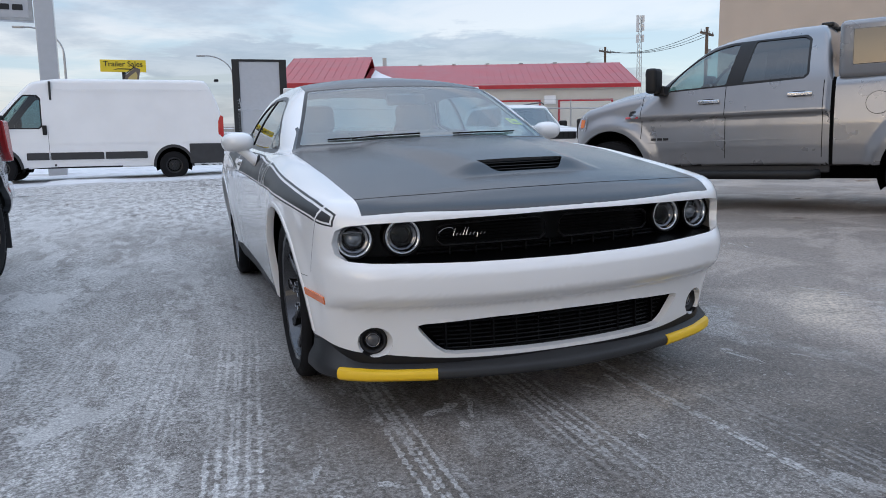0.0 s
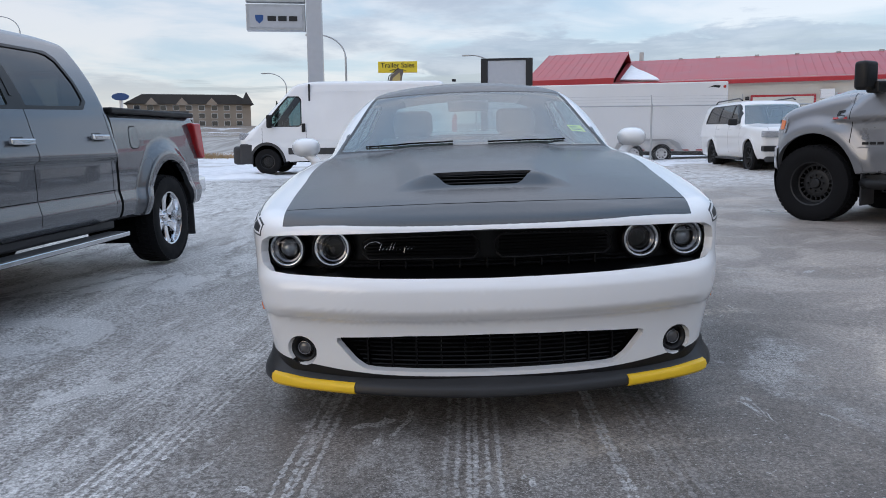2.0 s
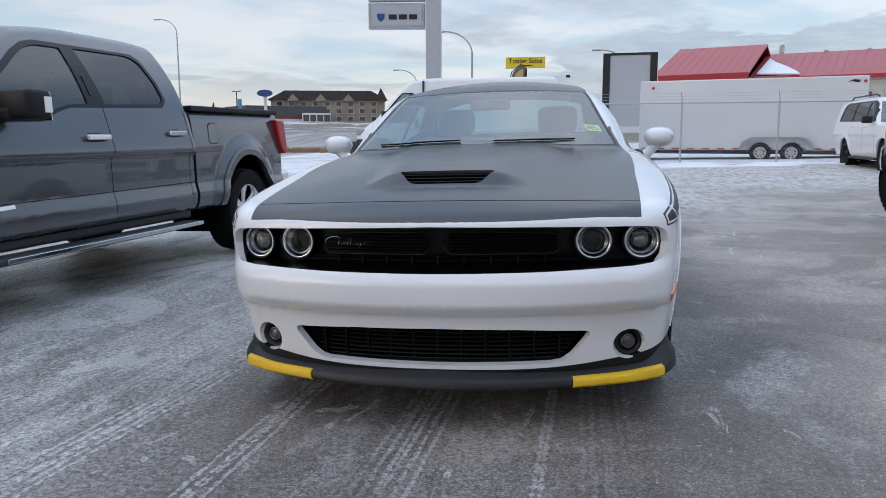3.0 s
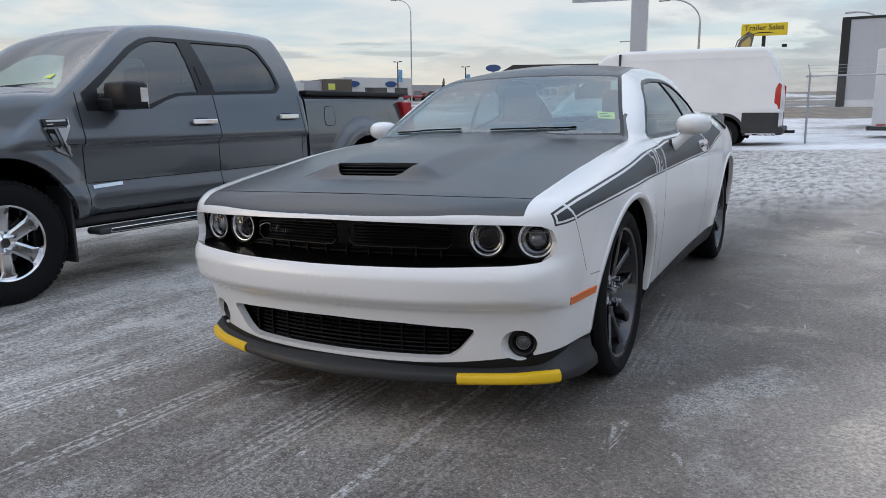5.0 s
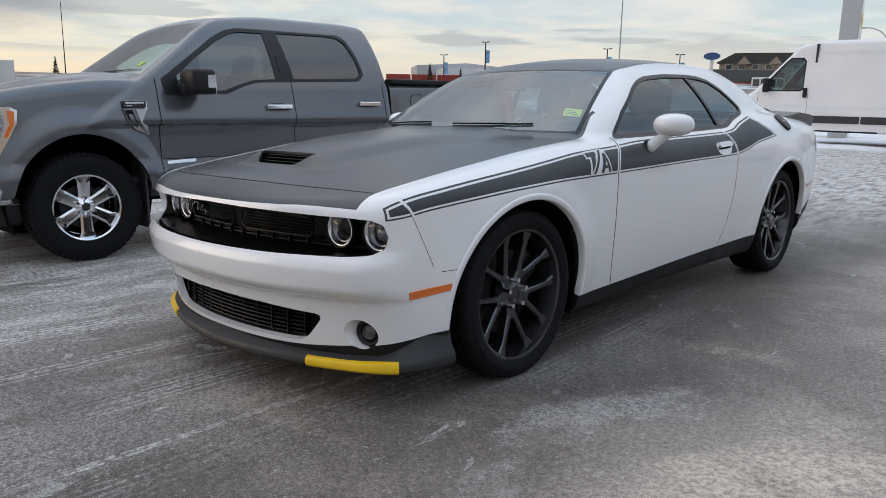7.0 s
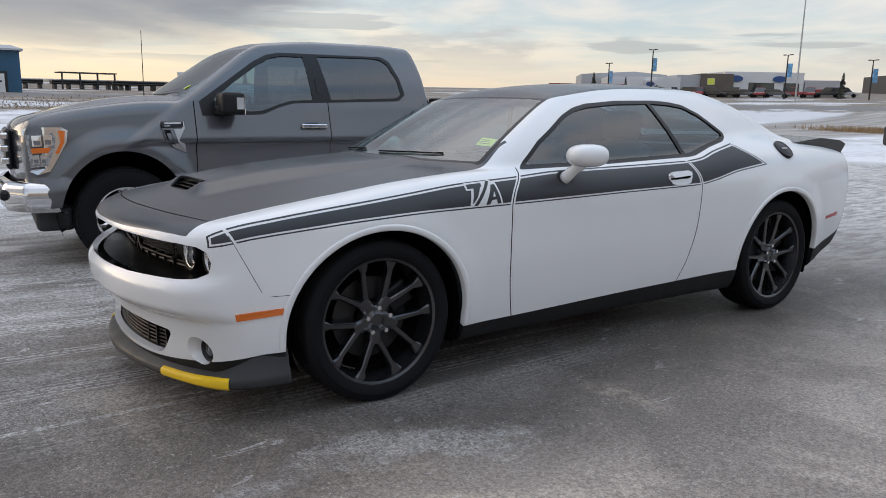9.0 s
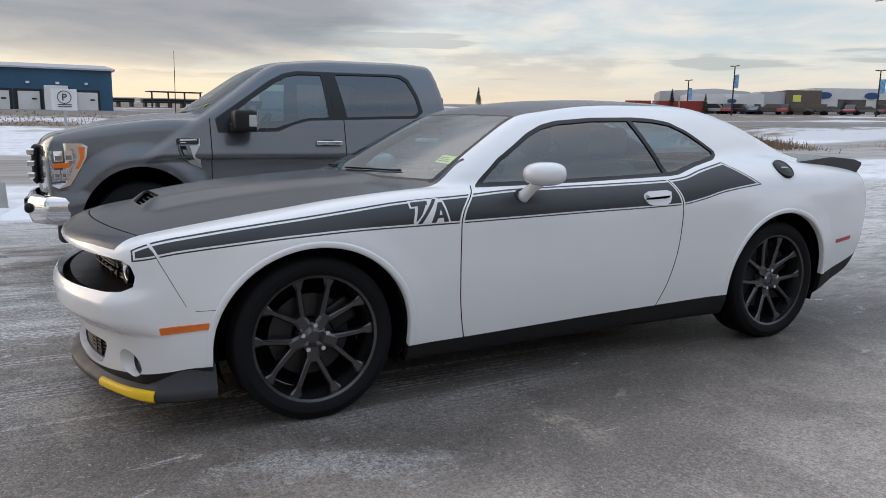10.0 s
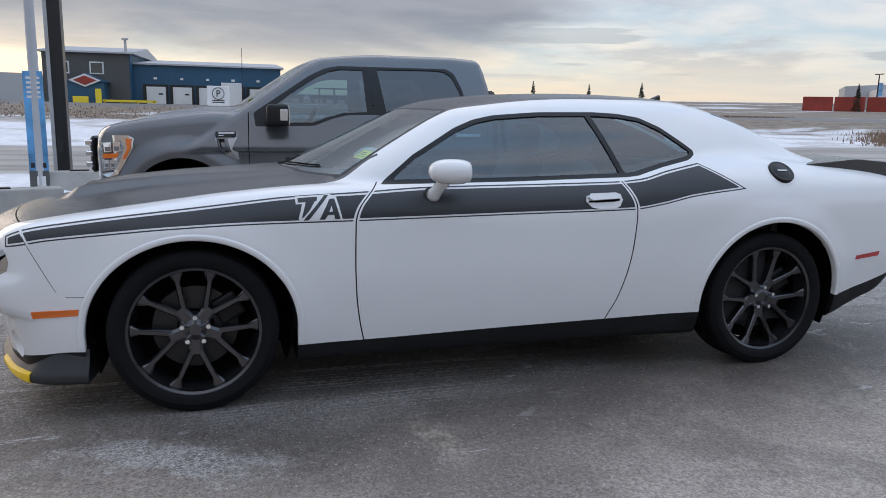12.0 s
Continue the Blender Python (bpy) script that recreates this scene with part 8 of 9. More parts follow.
# sign tower
t = thing("sign_tower", "tall grey steel sign tower with grey sign panels", "sign", pose(-4.94, 25.0, -0.1, 0, 0, 8))
part("mast", box_bm((-0.29, -0.25, 0), (0.27, 0.25, 9.5), 0.03), SIGNGREY, t)
part("mast_edge", box_bm((0.27, -0.2, 0), (0.30, 0.2, 9.5)), CHROME, t)
for z0, z1 in ((5.12, 6.05), (6.12, 7.4)):
    pan = part("sign_panel", box_bm((-2.42, -0.20, z0), (-0.32, 0.15, z1), 0.02), GALV, t, "grey sign panel with dark bars")
    part("sign_face", box_bm((-2.30, -0.22, z0 + 0.10), (-0.44, -0.19, z1 - 0.10), 0.01), SIGNGREY, pan)
    if z0 < 6:
        part("sign_shield", prism_bm([(-2.1, 5.66), (-1.8, 5.66), (-1.82, 5.48), (-1.95, 5.36), (-2.08, 5.48)], 0.015, "y", -0.235), SIGNBLUE, pan)
        for k in range(3):
            part("sign_bar", box_bm((-1.66 + 0.38 * k, -0.235, 5.45), (-1.36 + 0.38 * k, -0.22, 5.63)), INK, pan)


def text_bm(body, size, depth=0.01):
    """Letters in the built-in font, as a bmesh that faces -y with its middle at the origin."""
    cu = bpy.data.curves.new("letters", "FONT")
    cu.body, cu.size, cu.extrude, cu.align_x, cu.align_y = body, size, depth, "CENTER", "CENTER"
    tmp = bpy.data.objects.new("letters", cu)
    scene.collection.objects.link(tmp)
    bpy.context.view_layer.update()
    me = bpy.data.meshes.new_from_object(tmp)
    bm = bmesh.new()
    bm.from_mesh(me)
    bpy.data.objects.remove(tmp)
    bpy.data.curves.remove(cu)
    bpy.data.meshes.remove(me)
    bm.transform(pose(0, 0, 0, 90, 0, 0))
    return bm


# yellow trailer-yard sign on its post
t = thing("yard_sign", "yellow roadside sign reading Trailer Sales on a post", "sign", pose(-4.75, 71.3, 1.2, 0, 0, 0))
part("post", box_bm((-0.15, 0.05, 0), (0.15, 0.3, 6.4), 0.02), INK, t)
part("board", box_bm((-1.9, -0.1, 6.3), (1.9, 0.1, 7.36), 0.02), SIGNYELLOW, t)
part("lettering", text_bm("Trailer Sales", 0.66), INK, t, at=pose(0, -0.12, 6.98))
part("arrow", prism_bm([(-0.9, 6.45), (-0.5, 6.60), (0.5, 6.60), (0.9, 6.45), (0.5, 6.52), (-0.5, 6.52)], 0.02, "y", -0.125), INK, t)
t = thing("feather_flag", "black and gold feather flag leaning on its pole", "flag", pose(-3.15, 40.3, 0.35))
part("pole", tube_bm([(-0.4, 0, 0), (-0.45, 0, 3.3), (-0.2, 0, 4.3), (0.35, 0, 4.75)], 0.03, 6), INK, t)
part("cloth", prism_bm([(-0.42, 2.2), (-0.40, 3.4), (-0.12, 4.3), (0.36, 4.72), (0.62, 4.62), (0.50, 4.0), (0.30, 2.2)], 0.02, "y", 0), BRICKBROWN, t)
part("cloth_gold", prism_bm([(-0.2, 3.5), (0.02, 4.2), (0.4, 4.5), (0.46, 4.3), (0.35, 3.5)], 0.02, "y", -0.015), mat("gold_cloth", (0.42, 0.33, 0.12), 0.7), t)

# showroom corner on the uphill side
t = thing("showroom_building", "beige stucco showroom corner with a framed window", "building", pose(13.95, 15.2, 0.0, 0, 0, -42))
part("wall", box_bm((0, 0, -0.5), (5.2, 1.9, 6.2)), BEIGE, t)
part("wall", box_bm((2.6, 1.9, -0.5), (22, 14, 6.2)), BEIGE, t)
part("plinth", box_bm((-0.05, -0.06, -0.5), (5.25, 1.95, 0.35), 0.01), CONCRETE, t)
part("side_wall", box_bm((5.2, 0.6, -0.5), (22, 1.9, 6.2)), BEIGE, t)
pane_m = part("window_frame", box_bm((5.5, 0.5, 0.6), (9.8, 0.62, 3.25), 0.02), GALV, t)
part("pane", box_bm((5.62, 0.47, 0.7), (9.68, 0.51, 3.13)), DARKGLASS, pane_m)
# unseen wall, added to dim the light on the coupe's left side
w2 = tagged(part("added_wall_east", box_bm((28.0, -40, -0.5), (28.4, 1.0, 7)), BEIGE), "plain beige wall out of view, added to shade the uphill side", "wall", kind="structure")


def utility_pole(x, y, z, h, name="utility_pole", arms=True):
    t = thing(name, "weathered wooden utility pole with a crossarm", "pole", pose(x, y, z, 0, 0, 30), "utility poles")
    part("shaft", cyl_bm(0.16, 0.11, h, 10, pose(0, 0, h / 2)), WOODDARK, t)
    part("crossarm", box_bm((-1.2, -0.06, h - 0.55), (1.2, 0.06, h - 0.40)), WOODDARK, t)
    for x0 in (-1.1, -0.5, 0.5, 1.1):
        part("insulator", cyl_bm(0.05, 0.03, 0.18, 8, pose(x0, 0, h - 0.31)), GALV, t)
    part("transformer", cyl_bm(0.22, 0.22, 0.7, 12, pose(0.3, 0, h - 1.9)), GALV, t)
    return t


utility_pole(40.8, 64.6, 2.2, 7.9)
utility_pole(36.2, 43.4, 1.2, 7.7)
utility_pole(71.0, 60.0, 2.0, 9.0)
for k in range(3):
    zz = 8.7 + 0.25 * (k - 1)
    pts = []
    a, b = Vector((40.8, 64.6, 9.7)), Vector((36.2, 43.4, 8.5))
    for i in range(13):
        f = i / 12
        p = a.lerp(b, f)
        pts.append((p.x + 0.6 * (k - 1), p.y, p.z - 0.7 * 4 * f * (1 - f)))
    w = tagged(part("power_line", tube_bm(pts, 0.02, 4), INK), "thin sagging overhead wire between two poles", "wire", "power lines")
t = thing("radio_mast", "tall lattice radio mast with antennas", "mast", pose(83.0, 120.6, 3.0))
for a in range(3):
    part("leg", tube_bm([(0.7 * math.cos(2.1 * a), 0.7 * math.sin(2.1 * a), 0), (0.28 * math.cos(2.1 * a), 0.28 * math.sin(2.1 * a), 20.5)], 0.05, 5), GALV, t)
bm = bmesh.new()
for k in range(20):
    for a in range(3):
        r0, r1 = 0.7 - 0.42 * k / 20, 0.7 - 0.42 * (k + 1) / 20
        tube_bm([(r0 * math.cos(2.1 * a), r0 * math.sin(2.1 * a), k * 1.02), (r1 * math.cos(2.1 * (a + 1)), r1 * math.sin(2.1 * (a + 1)), (k + 1) * 1.02)], 0.03, 4, bm)
part("lattice", bm, GALV, t)
for z0 in (15.5, 17.5, 19.0):
    part("antenna", box_bm((-0.75, -0.25, z0), (-0.35, 0.15, z0 + 1.5), 0.03), WHITEWALL, t)
    part("antenna", box_bm((0.3, -0.4, z0 + 0.2), (0.7, 0.1, z0 + 1.5), 0.03), WHITEWALL, t)


def street_lamp(x, y, z, h, face, arm=2.4, group="street lamps"):
    t = thing("street_lamp", "tall galvanised street lamp with a curved arm", "street lamp", pose(x, y, z, 0, 0, face), group)
    pts = [(0, 0, 0), (0, 0, h * 0.5), (0, 0, h - 1.8)]
    for i in range(1, 9):
        a = i / 8 * math.pi / 2
        pts.append((-arm * (1 - math.cos(a)), 0, h - 1.8 + 1.8 * math.sin(a)))
    part("mast", tube_bm(pts, [0.10] * 2 + [0.08] + [0.06] * 8, 8), GALV, t)
    part("lamp_head", box_bm((-arm - 0.75, -0.14, h - 0.09), (-arm + 0.05, 0.14, h + 0.05), 0.04), GALV, t)
    return t


for x, y, h, f in ((-52.0, 91.0, 14.6, 0), (-7.8, 55.9, 8.3, -10), (-20.4, 94.3, 8.0, 0), (4.6, 70.0, 7.6, -12), (13.0, 88.0, 7.2, 170)):
    street_lamp(x, y, float(height(np.array(x), np.array(y))) - 0.2, h, f)

# hotel
t, L, H = building("hotel", "three-storey tan hotel with dark hipped roof", (-77, 181), (-49.5, 190.2), 14, 4.2, 10.2, STONE)
part("roof", prism_bm([(-0.8, 0), (3.5, 2.3), (L - 3.5, 2.3), (L + 0.8, 0)], 15, "y", -0.7, m=Matrix.Translation((0, 0, H))), ROOFDARK, t)
for i in range(9):
    for k in range(3):
        pane(t, 1.5 + i * 3.0, 2.8 + i * 3.0, 0.7 + k * 1.9, 1.8 + k * 1.9, fw=0.1)
for x0 in (4.0, 11, 18):
    part("dormer", prism_bm([(x0, H - 0.3), (x0 + 1.6, H + 1.5), (x0 + 3.2, H - 0.3)], 3, "y", -1.0), STONE, t)
part("corner_turret", prism_bm([(L - 2.4, H), (L - 1.0, H + 3.0), (L + 0.6, H)], 3, "y", -1.3), ROOFDARK, t)
part("entrance_canopy", box_bm((8, -8, 0), (15, 0, 2.4), 0.1), WHITEWALL, t)
for k in range(4):
    part("canopy_glass", box_bm((8.3 + 1.7 * k, -8.1, 0.2), (9.7 + 1.7 * k, -7.95, 2.0)), DARKGLASS, t)
t = thing("oval_sign", "blue oval roadside sign on a post", "sign", pose(-66.5, 152.8, 3.5))
part("post", box_bm((-0.3, 0, 0), (0.3, 0.4, 6.0)), WHITEWALL, t)
o = part("oval", cyl_bm(1, 1, 0.3, 32, Matrix.Translation((0, 0, 6.7)) @ Matrix.Diagonal((1.75, 1, 0.75, 1)) @ pose(0, 0, 0, 90, 0, 0)), SIGNBLUE, t)

# dealer row to the north-west
t, L, H = building("dealer_building", "low white dealer building with a blue pylon", (-98.6, 105.9), (-90.1, 116.0), 14, 2.3, 6.5, WHITEWALL)
for x0 in (1.2, 3.6, 5.2, 9.2, 11.6):
    pane(t, x0, x0 + 1.1, 0.5, 2.4)
part("entrance_gable", box_bm((6.6, -0.6, 0), (8.8, 0.0, 3.7), 0.05), WHITEWALL, t)
part("oval_badge", cyl_bm(1, 1, 0.1, 24, Matrix.Translation((7.6, -0.66, 2.9)) @ Matrix.Diagonal((0.8, 1, 0.4, 1)) @ pose(0, 0, 0, 90, 0, 0)), SIGNBLUE, t)
part("roof_hall", prism_bm([(-4, 0), (-4, H + 0.9), (L * 0.5, H + 1.5), (L, H + 0.9), (L, 0)], 16, "y", 14), SIGNGREY, t)
t, L, H = building("grey_store", "grey box store with a yellow entrance", (-88.5, 119.9), (-85.0, 124.9), 15, 2.4, 7.3, BRICKBROWN)
part("wall_panel", box_bm((-4.4, 0.5, 0), (0, 12, H - 0.3)), SIGNGREY, t)
pane(t, 1.2, 2.5, 2.9, 4.0, "sign_board", STICKER, fw=0.05)
pane(t, 3.3, 5.2, 0.2, 1.6, "entrance", DARKGLASS, SIGNYELLOW)
t, L, H = building("dealer_building", "white panelled dealer building with oval sign", (-88.2, 126.9), (-79.8, 139.5), 16, 2.6, 7.9, WHITEWALL)
for x0, x1 in ((4.6, 9.4), (11.4, 14.2)):
    pane(t, x0, x1, 0.2, 3.2, "showroom_glass", DARKGLASS, INK)
for x0 in (2.0, 10.4):
    part("oval_badge", cyl_bm(1, 1, 0.2, 24, Matrix.Translation((x0, -0.1, H - 1.3)) @ Matrix.Diagonal((1.3, 1, 0.6, 1)) @ pose(0, 0, 0, 90, 0, 0)), SIGNBLUE, t)
t, L, H = building("low_store", "low grey store with a red awning band", (-79.6, 139.7), (-74.7, 144.6), 12, 2.8, 6.5, SIGNGREY)
part("awning", box_bm((0.6, -1.0, 1.5), (6.3, 0, 2.0), 0.05), CONTAINER, t)
t, L, H = building("dark_store", "wide dark grey store with a red stripe", (-78.6, 169.6), (-62.0, 187.2), 14, 4.0, 8.4, GREYWALL)
part("stripe", box_bm((0, -0.1, 1.2), (L, 0, 1.6)), CONTAINER, t)
part("lower_wall", box_bm((0, -0.12, 0), (L, 0, 1.2)), WHITEWALL, t)

def far_car(label, colour, tall, bed):
    """A parked vehicle far off: shaped body, glasshouse, four wheels."""
    t = thing("parked_" + ("pickup" if bed else "car"), label, "pickup" if bed else "car", pose(0, 0, -400))
    zb = 0.95 if not tall else 1.05
    part("body", prism_bm([(-2.4, 0.45), (-2.45, 0.8), (-1.2, zb), (2.35, zb), (2.45, 0.5)], 1.8, "y", -0.9, bevel=0.08), mat("far_paint", colour, 0.3, coat=0.6, vary=0.03), t)
    z1 = 1.45 if not tall else 1.8
    xr = 0.9 if bed else 2.1
    cab = part("cabin", prism_bm([(-1.25, zb - 0.02), (-0.55, z1 - 0.05), (-0.3, z1), (xr - 0.35, z1), (xr, zb - 0.02)], 1.55, "y", -0.775, bevel=0.06), DARKGLASS, t)
    part("roof", box_bm((-0.45, -0.72, z1 - 0.02), (xr - 0.35, 0.72, z1 + 0.05), 0.03), mat("far_paint", colour, 0.3, coat=0.6, vary=0.03), cab)
    for x in (-1.5, 1.5):
        for y in (-0.82, 0.82):
            part("wheel", cyl_bm(0.36, 0.36, 0.24, 16, Matrix.Translation((x, y, 0.36)) @ pose(0, 0, 0, 90, 0, 0)), TYRE, t)
    return t


rng2 = random.Random(11)
kinds = [("white parked pickup truck in a dealer row", (0.75, 0.75, 0.75), True, True), ("dark grey parked car in a dealer row", (0.08, 0.085, 0.09), False, False), ("silver parked sport utility car in a row", (0.35, 0.36, 0.38), True, False),
         ("red parked pickup truck in a dealer row", (0.30, 0.03, 0.03), True, True), ("black parked sport utility car in a row", (0.02, 0.02, 0.022), True, False), ("dark blue parked car in a dealer row", (0.03, 0.05, 0.10), False, False)]
models = [far_car(*k) for k in kinds]
spots = []
for i in range(17):
    f = i / 16
    spots.append((-98 + 27 * f, 106.5 + 32.0 * f - 4 * math.sin(f * 3.1)))
for i, (x, y) in enumerate(spots):
    ob = models[i] if i < len(models) else copy_thing(models[rng2.randrange(len(models))], ground_place(x, y))
    ob.matrix_basis = ground_place(x, y, rng2.choice((30, 205, 118, -62)) + rng2.uniform(-6, 6))
    tagged(ob, group="parked vehicles")
for (x, y, h) in ((-84.8, 101.7, 8.0), (-69.9, 117.4, 7.2), (-61.3, 127.9, 6.4), (-98.0, 105.2, 6.0)):
    t = thing("yard_light", "twin-headed yard light mast", "light mast", ground_place(x, y), "yard lights")
    part("mast", cyl_bm(0.14, 0.09, h, 8, pose(0, 0, h / 2)), BLACKPOLE, t)
    for s in (-1, 1):
        part("head", box_bm((s * 0.6 - 0.25, -0.15, h - 0.06), (s * 0.6 + 0.25, 0.15, h + 0.08), 0.02), INK, t)
    part("arm", box_bm((-0.7, -0.05, h - 0.08), (0.7, 0.05, h + 0.02)), INK, t)
    part("banner", box_bm((0.15, -0.03, h - 3.6), (0.95, 0.03, h - 1.4)), BANNER, t)
for i, (x, y) in enumerate(((-100.5, 92.6), (-97.2, 95.9), (-93.9, 99.2))):
    t = thing("shipping_container", "rust red shipping container on the snow", "container", ground_place(x, y, 45), "containers")
    part("shell", box_bm((0, 0, 0), (4.4, 2.4, 2.3), 0.05), CONTAINER, t)
    for k in range(14):
        part("corrugation", box_bm((0.2 + 0.3 * k, -0.06, 0.15), (0.33 + 0.3 * k, 0.0, 2.15)), CONTAINER, t)

# blue warehouse with docks and the grey office beside it
t, L, H = building("warehouse", "long blue metal warehouse with white loading doors", (-75.6, -7.8), (-75.9, 6.3), 20, 1.25, 5.15, BLUEWALL)
t.matrix_basis = pose(-75.6, 6.2, 1.25, 0, 0, -90)
t.matrix_basis = pose(-75.4, -7.9, 1.25, 0, 0, 90)
part("roof", prism_bm([(-0.4, 0), (-0.4, 0.15), (10, 1.0), (20.4, 0.15), (20.4, 0)], 14.6, "x", -0.2, m=Matrix.Translation((0, 0, H))), SIGNGREY, t)
for i in range(5):
    x0 = 1.35 + 2.42 * i
    d = pane(t, x0, x0 + 1.75, 0.15, 1.85, "dock_door", WHITEWALL, INK, fw=0.22)
    part("dock_seal", box_bm((x0 - 0.3, -0.30, 0.1), (x0 - 0.1, 0, 2.05)), INK, d)
    part("door_window", box_bm((x0 + 1.1, -0.14, 1.1), (x0 + 1.5, -0.12, 1.25)), INK, d)
    part("dock_lamp", box_bm((x0 + 0.7, -0.2, 2.55), (x0 + 1.0, 0, 2.75)), WHITEWALL, t)
    part("dock_bumper", box_bm((x0 - 0.5, -0.5, -0.15), (x0 + 0.1, 0, 0.12)), CONCRETE, t)
for k in range(46):
    part("siding_rib", box_bm((0.15 + 0.3 * k, -0.03, 0.2), (0.2 + 0.3 * k, 0.0, H)), BLUEWALL, t)
part("parked_trailer_end", box_bm((8.3, -2.4, 0.15), (10.2, 0.1, 2.35), 0.04), WHITEWALL, t)
t = thing("office_building", "grey two-storey office with white windows and blue porch", "building", pose(-74.6, -15.4, 1.1, 0, 0, 85.5))
part("wall", box_bm((0, 0, -1), (7.55, 14, 4.9)), GREYWALL, t)
part("side_wall", box_bm((7.5, 0.1, -1), (7.65, 14, 4.95)), BLUEWALL, t)
part("roof", prism_bm([(-0.4, 4.9), (-0.4, 5.05), (7, 5.9), (14.4, 5.05), (14.4, 4.9)], 8.4, "x", -0.3), SIGNGREY, t)
for x0 in (1.2, 4.2):
    for z0 in (0.6, 3.1):
        pane(t, x0, x0 + 1.0, z0, z0 + 0.9, fw=0.12)
part("porch", box_bm((2.4, -1.6, 0), (5.6, 0, 2.2), 0.03), BLUEWALL, t)
part("porch_roof", prism_bm([(2.1, 2.2), (4.0, 3.0), (5.9, 2.2)], 1.9, "y", -1.75), BLUEWALL, t)
part("diamond_sign", prism_bm([(2.6, 2.35), (4.0, 2.95), (5.4, 2.35), (4.0, 1.75)], 0.06, "y", -1.85), WHITEWALL, t)
part("diamond_red", prism_bm([(3.0, 2.35), (4.0, 2.78), (5.0, 2.35), (4.0, 1.92)], 0.06, "y", -1.88), CONTAINER, t)
pane(t, 3.3, 4.7, 0.3, 1.5, "entrance", DARKGLASS, WHITEWALL)
part("vent_stack", cyl_bm(0.12, 0.12, 1.5, 10, pose(7.2, 0.6, 5.6)), GALV, t)
part("vent_cap", cyl_bm(0.3, 0.3, 0.15, 12, pose(7.2, 0.6, 6.3)), GALV, t)
t, L, H = building("far_shed", "pale long shed beside the office", (-74, -40), (-74.3, -16.0), 12, 1.0, 4.0, SIGNGREY)
t.matrix_basis = pose(-74, -40, 1.0, 0, 0, 90)
for i, y0 in enumerate((-14.2, -12.5, -10.6)):
    t = thing("yellow_bollard", "yellow painted guard block by the office", "bollard", pose(-71.5, y0, 1.2, 0, 0, 90), "yellow guards")
    part("block", box_bm((0, 0, 0), (1.3 if i != 2 else 0.5, 0.3, 0.8 if i != 2 else 1.5), 0.04), SIGNYELLOW, t)
t = thing("guard_rail", "low yellow guard rail in front of the docks", "rail", pose(-71.5, -10.0, 1.3, 0, 0, 90))
part("beam", box_bm((0, 0, 0.25), (4.6, 0.1, 0.45)), SIGNYELLOW, t)
for k in range(4):
    part("stub", box_bm((0.1 + 1.4 * k, 0.0, -0.2), (0.22 + 1.4 * k, 0.12, 0.4)), SIGNYELLOW, t)

# pipe yard and white container in the west
for i, (x, y, rz) in enumerate(((-112.0, 3.0, 96), (-113.0, 13.5, 95), (-109.0, 20.5, 97))):
    t = thing("pipe_rack", "dark steel rack stacked with long pipes in a yard", "rack", pose(x, y, 1.9, 0, 0, rz), "pipe racks")
    for k in range(8):
        part("pipe", tube_bm([(0, 0.35 * (k % 4), 1.0 + 0.3 * (k // 4)), (9.5, 0.35 * (k % 4), 1.0 + 0.3 * (k // 4))], 0.15, 8), INK, t)
    for k in range(6):
        part("leg", box_bm((0.3 + 1.75 * k, -0.2, -0.6), (0.6 + 1.75 * k, 1.3, 0.85), 0.02), CABIN, t)
    if i == 1:
        part("canopy", box_bm((1.0, -0.4, 2.4), (8.5, 2.6, 2.55), 0.02), CABIN, t)
        for k in range(4):
            part("canopy_post", box_bm((1.2 + 2.3 * k, -0.3, 0), (1.4 + 2.3 * k, -0.1, 2.4)), CABIN, t)
t = thing("storage_container", "white steel storage container in the yard", "container", pose(-111.8, 30.0, 2.2, 0, 0, 74))
part("shell", box_bm((0, 0, 0), (4.2, 2.4, 2.7), 0.05), WHITEWALL, t)
for k in range(13):
    part("corrugation", box_bm((0.2 + 0.3 * k, -0.05, 0.15), (0.33 + 0.3 * k, 0.0, 2.5)), WHITEWALL, t)

# parking sign by the road
t = thing("parking_sign", "white parking sign on a grey post with a rail", "sign", pose(-25.8, 0.12, -0.05, 0, 0, 90))
part("post", box_bm((-0.04, 0.02, -0.5), (0.04, 0.08, 1.9)), GALV, t)
part("board", box_bm((-0.40, -0.02, 1.42), (0.40, 0.02, 2.15), 0.02), WHITEWALL, t)
part("ring", lathe_bm([(-0.03, 0.20), (-0.034, 0.20), (-0.034, 0.225), (-0.03, 0.225)], 32, m=pose(0, 0, 1.87, 0, 0, 90) @ pose(0, 0, 0)), INK, t)
part("letter", text_bm("P", 0.34), INK, t, at=pose(0, -0.035, 1.86))
for k in range(2):
    part("print_line", box_bm((-0.22, -0.03, 1.53 + 0.07 * k), (0.22, -0.02, 1.56 + 0.07 * k)), INK, t)

# two poles, kerb blocks and the banner at the lot's edge
t = thing("light_pole", "black square light pole on a concrete base", "light pole", ground_place(-10.55, -2.55))
part("shaft", box_bm((-0.13, -0.13, 0.3), (0.13, 0.13, 8), 0.015), BLACKPOLE, t)
part("bright_edge", box_bm((0.131, -0.13, 0.3), (0.145, -0.07, 8)), GALV, t)
part("base", box_bm((-0.30, -0.30, -0.3), (0.30, 0.30, 0.34), 0.03), CONCRETE, t)
part("hand_hole", box_bm((0.13, -0.05, 0.7), (0.15, 0.05, 0.95), 0.004), INK, t)
t = thing("banner_pole", "round grey flag pole with a tall printed banner", "flag pole", ground_place(-9.6, -2.72))
part("shaft", cyl_bm(0.085, 0.06, 8, 16, pose(0, 0, 4)), SIGNGREY, t)
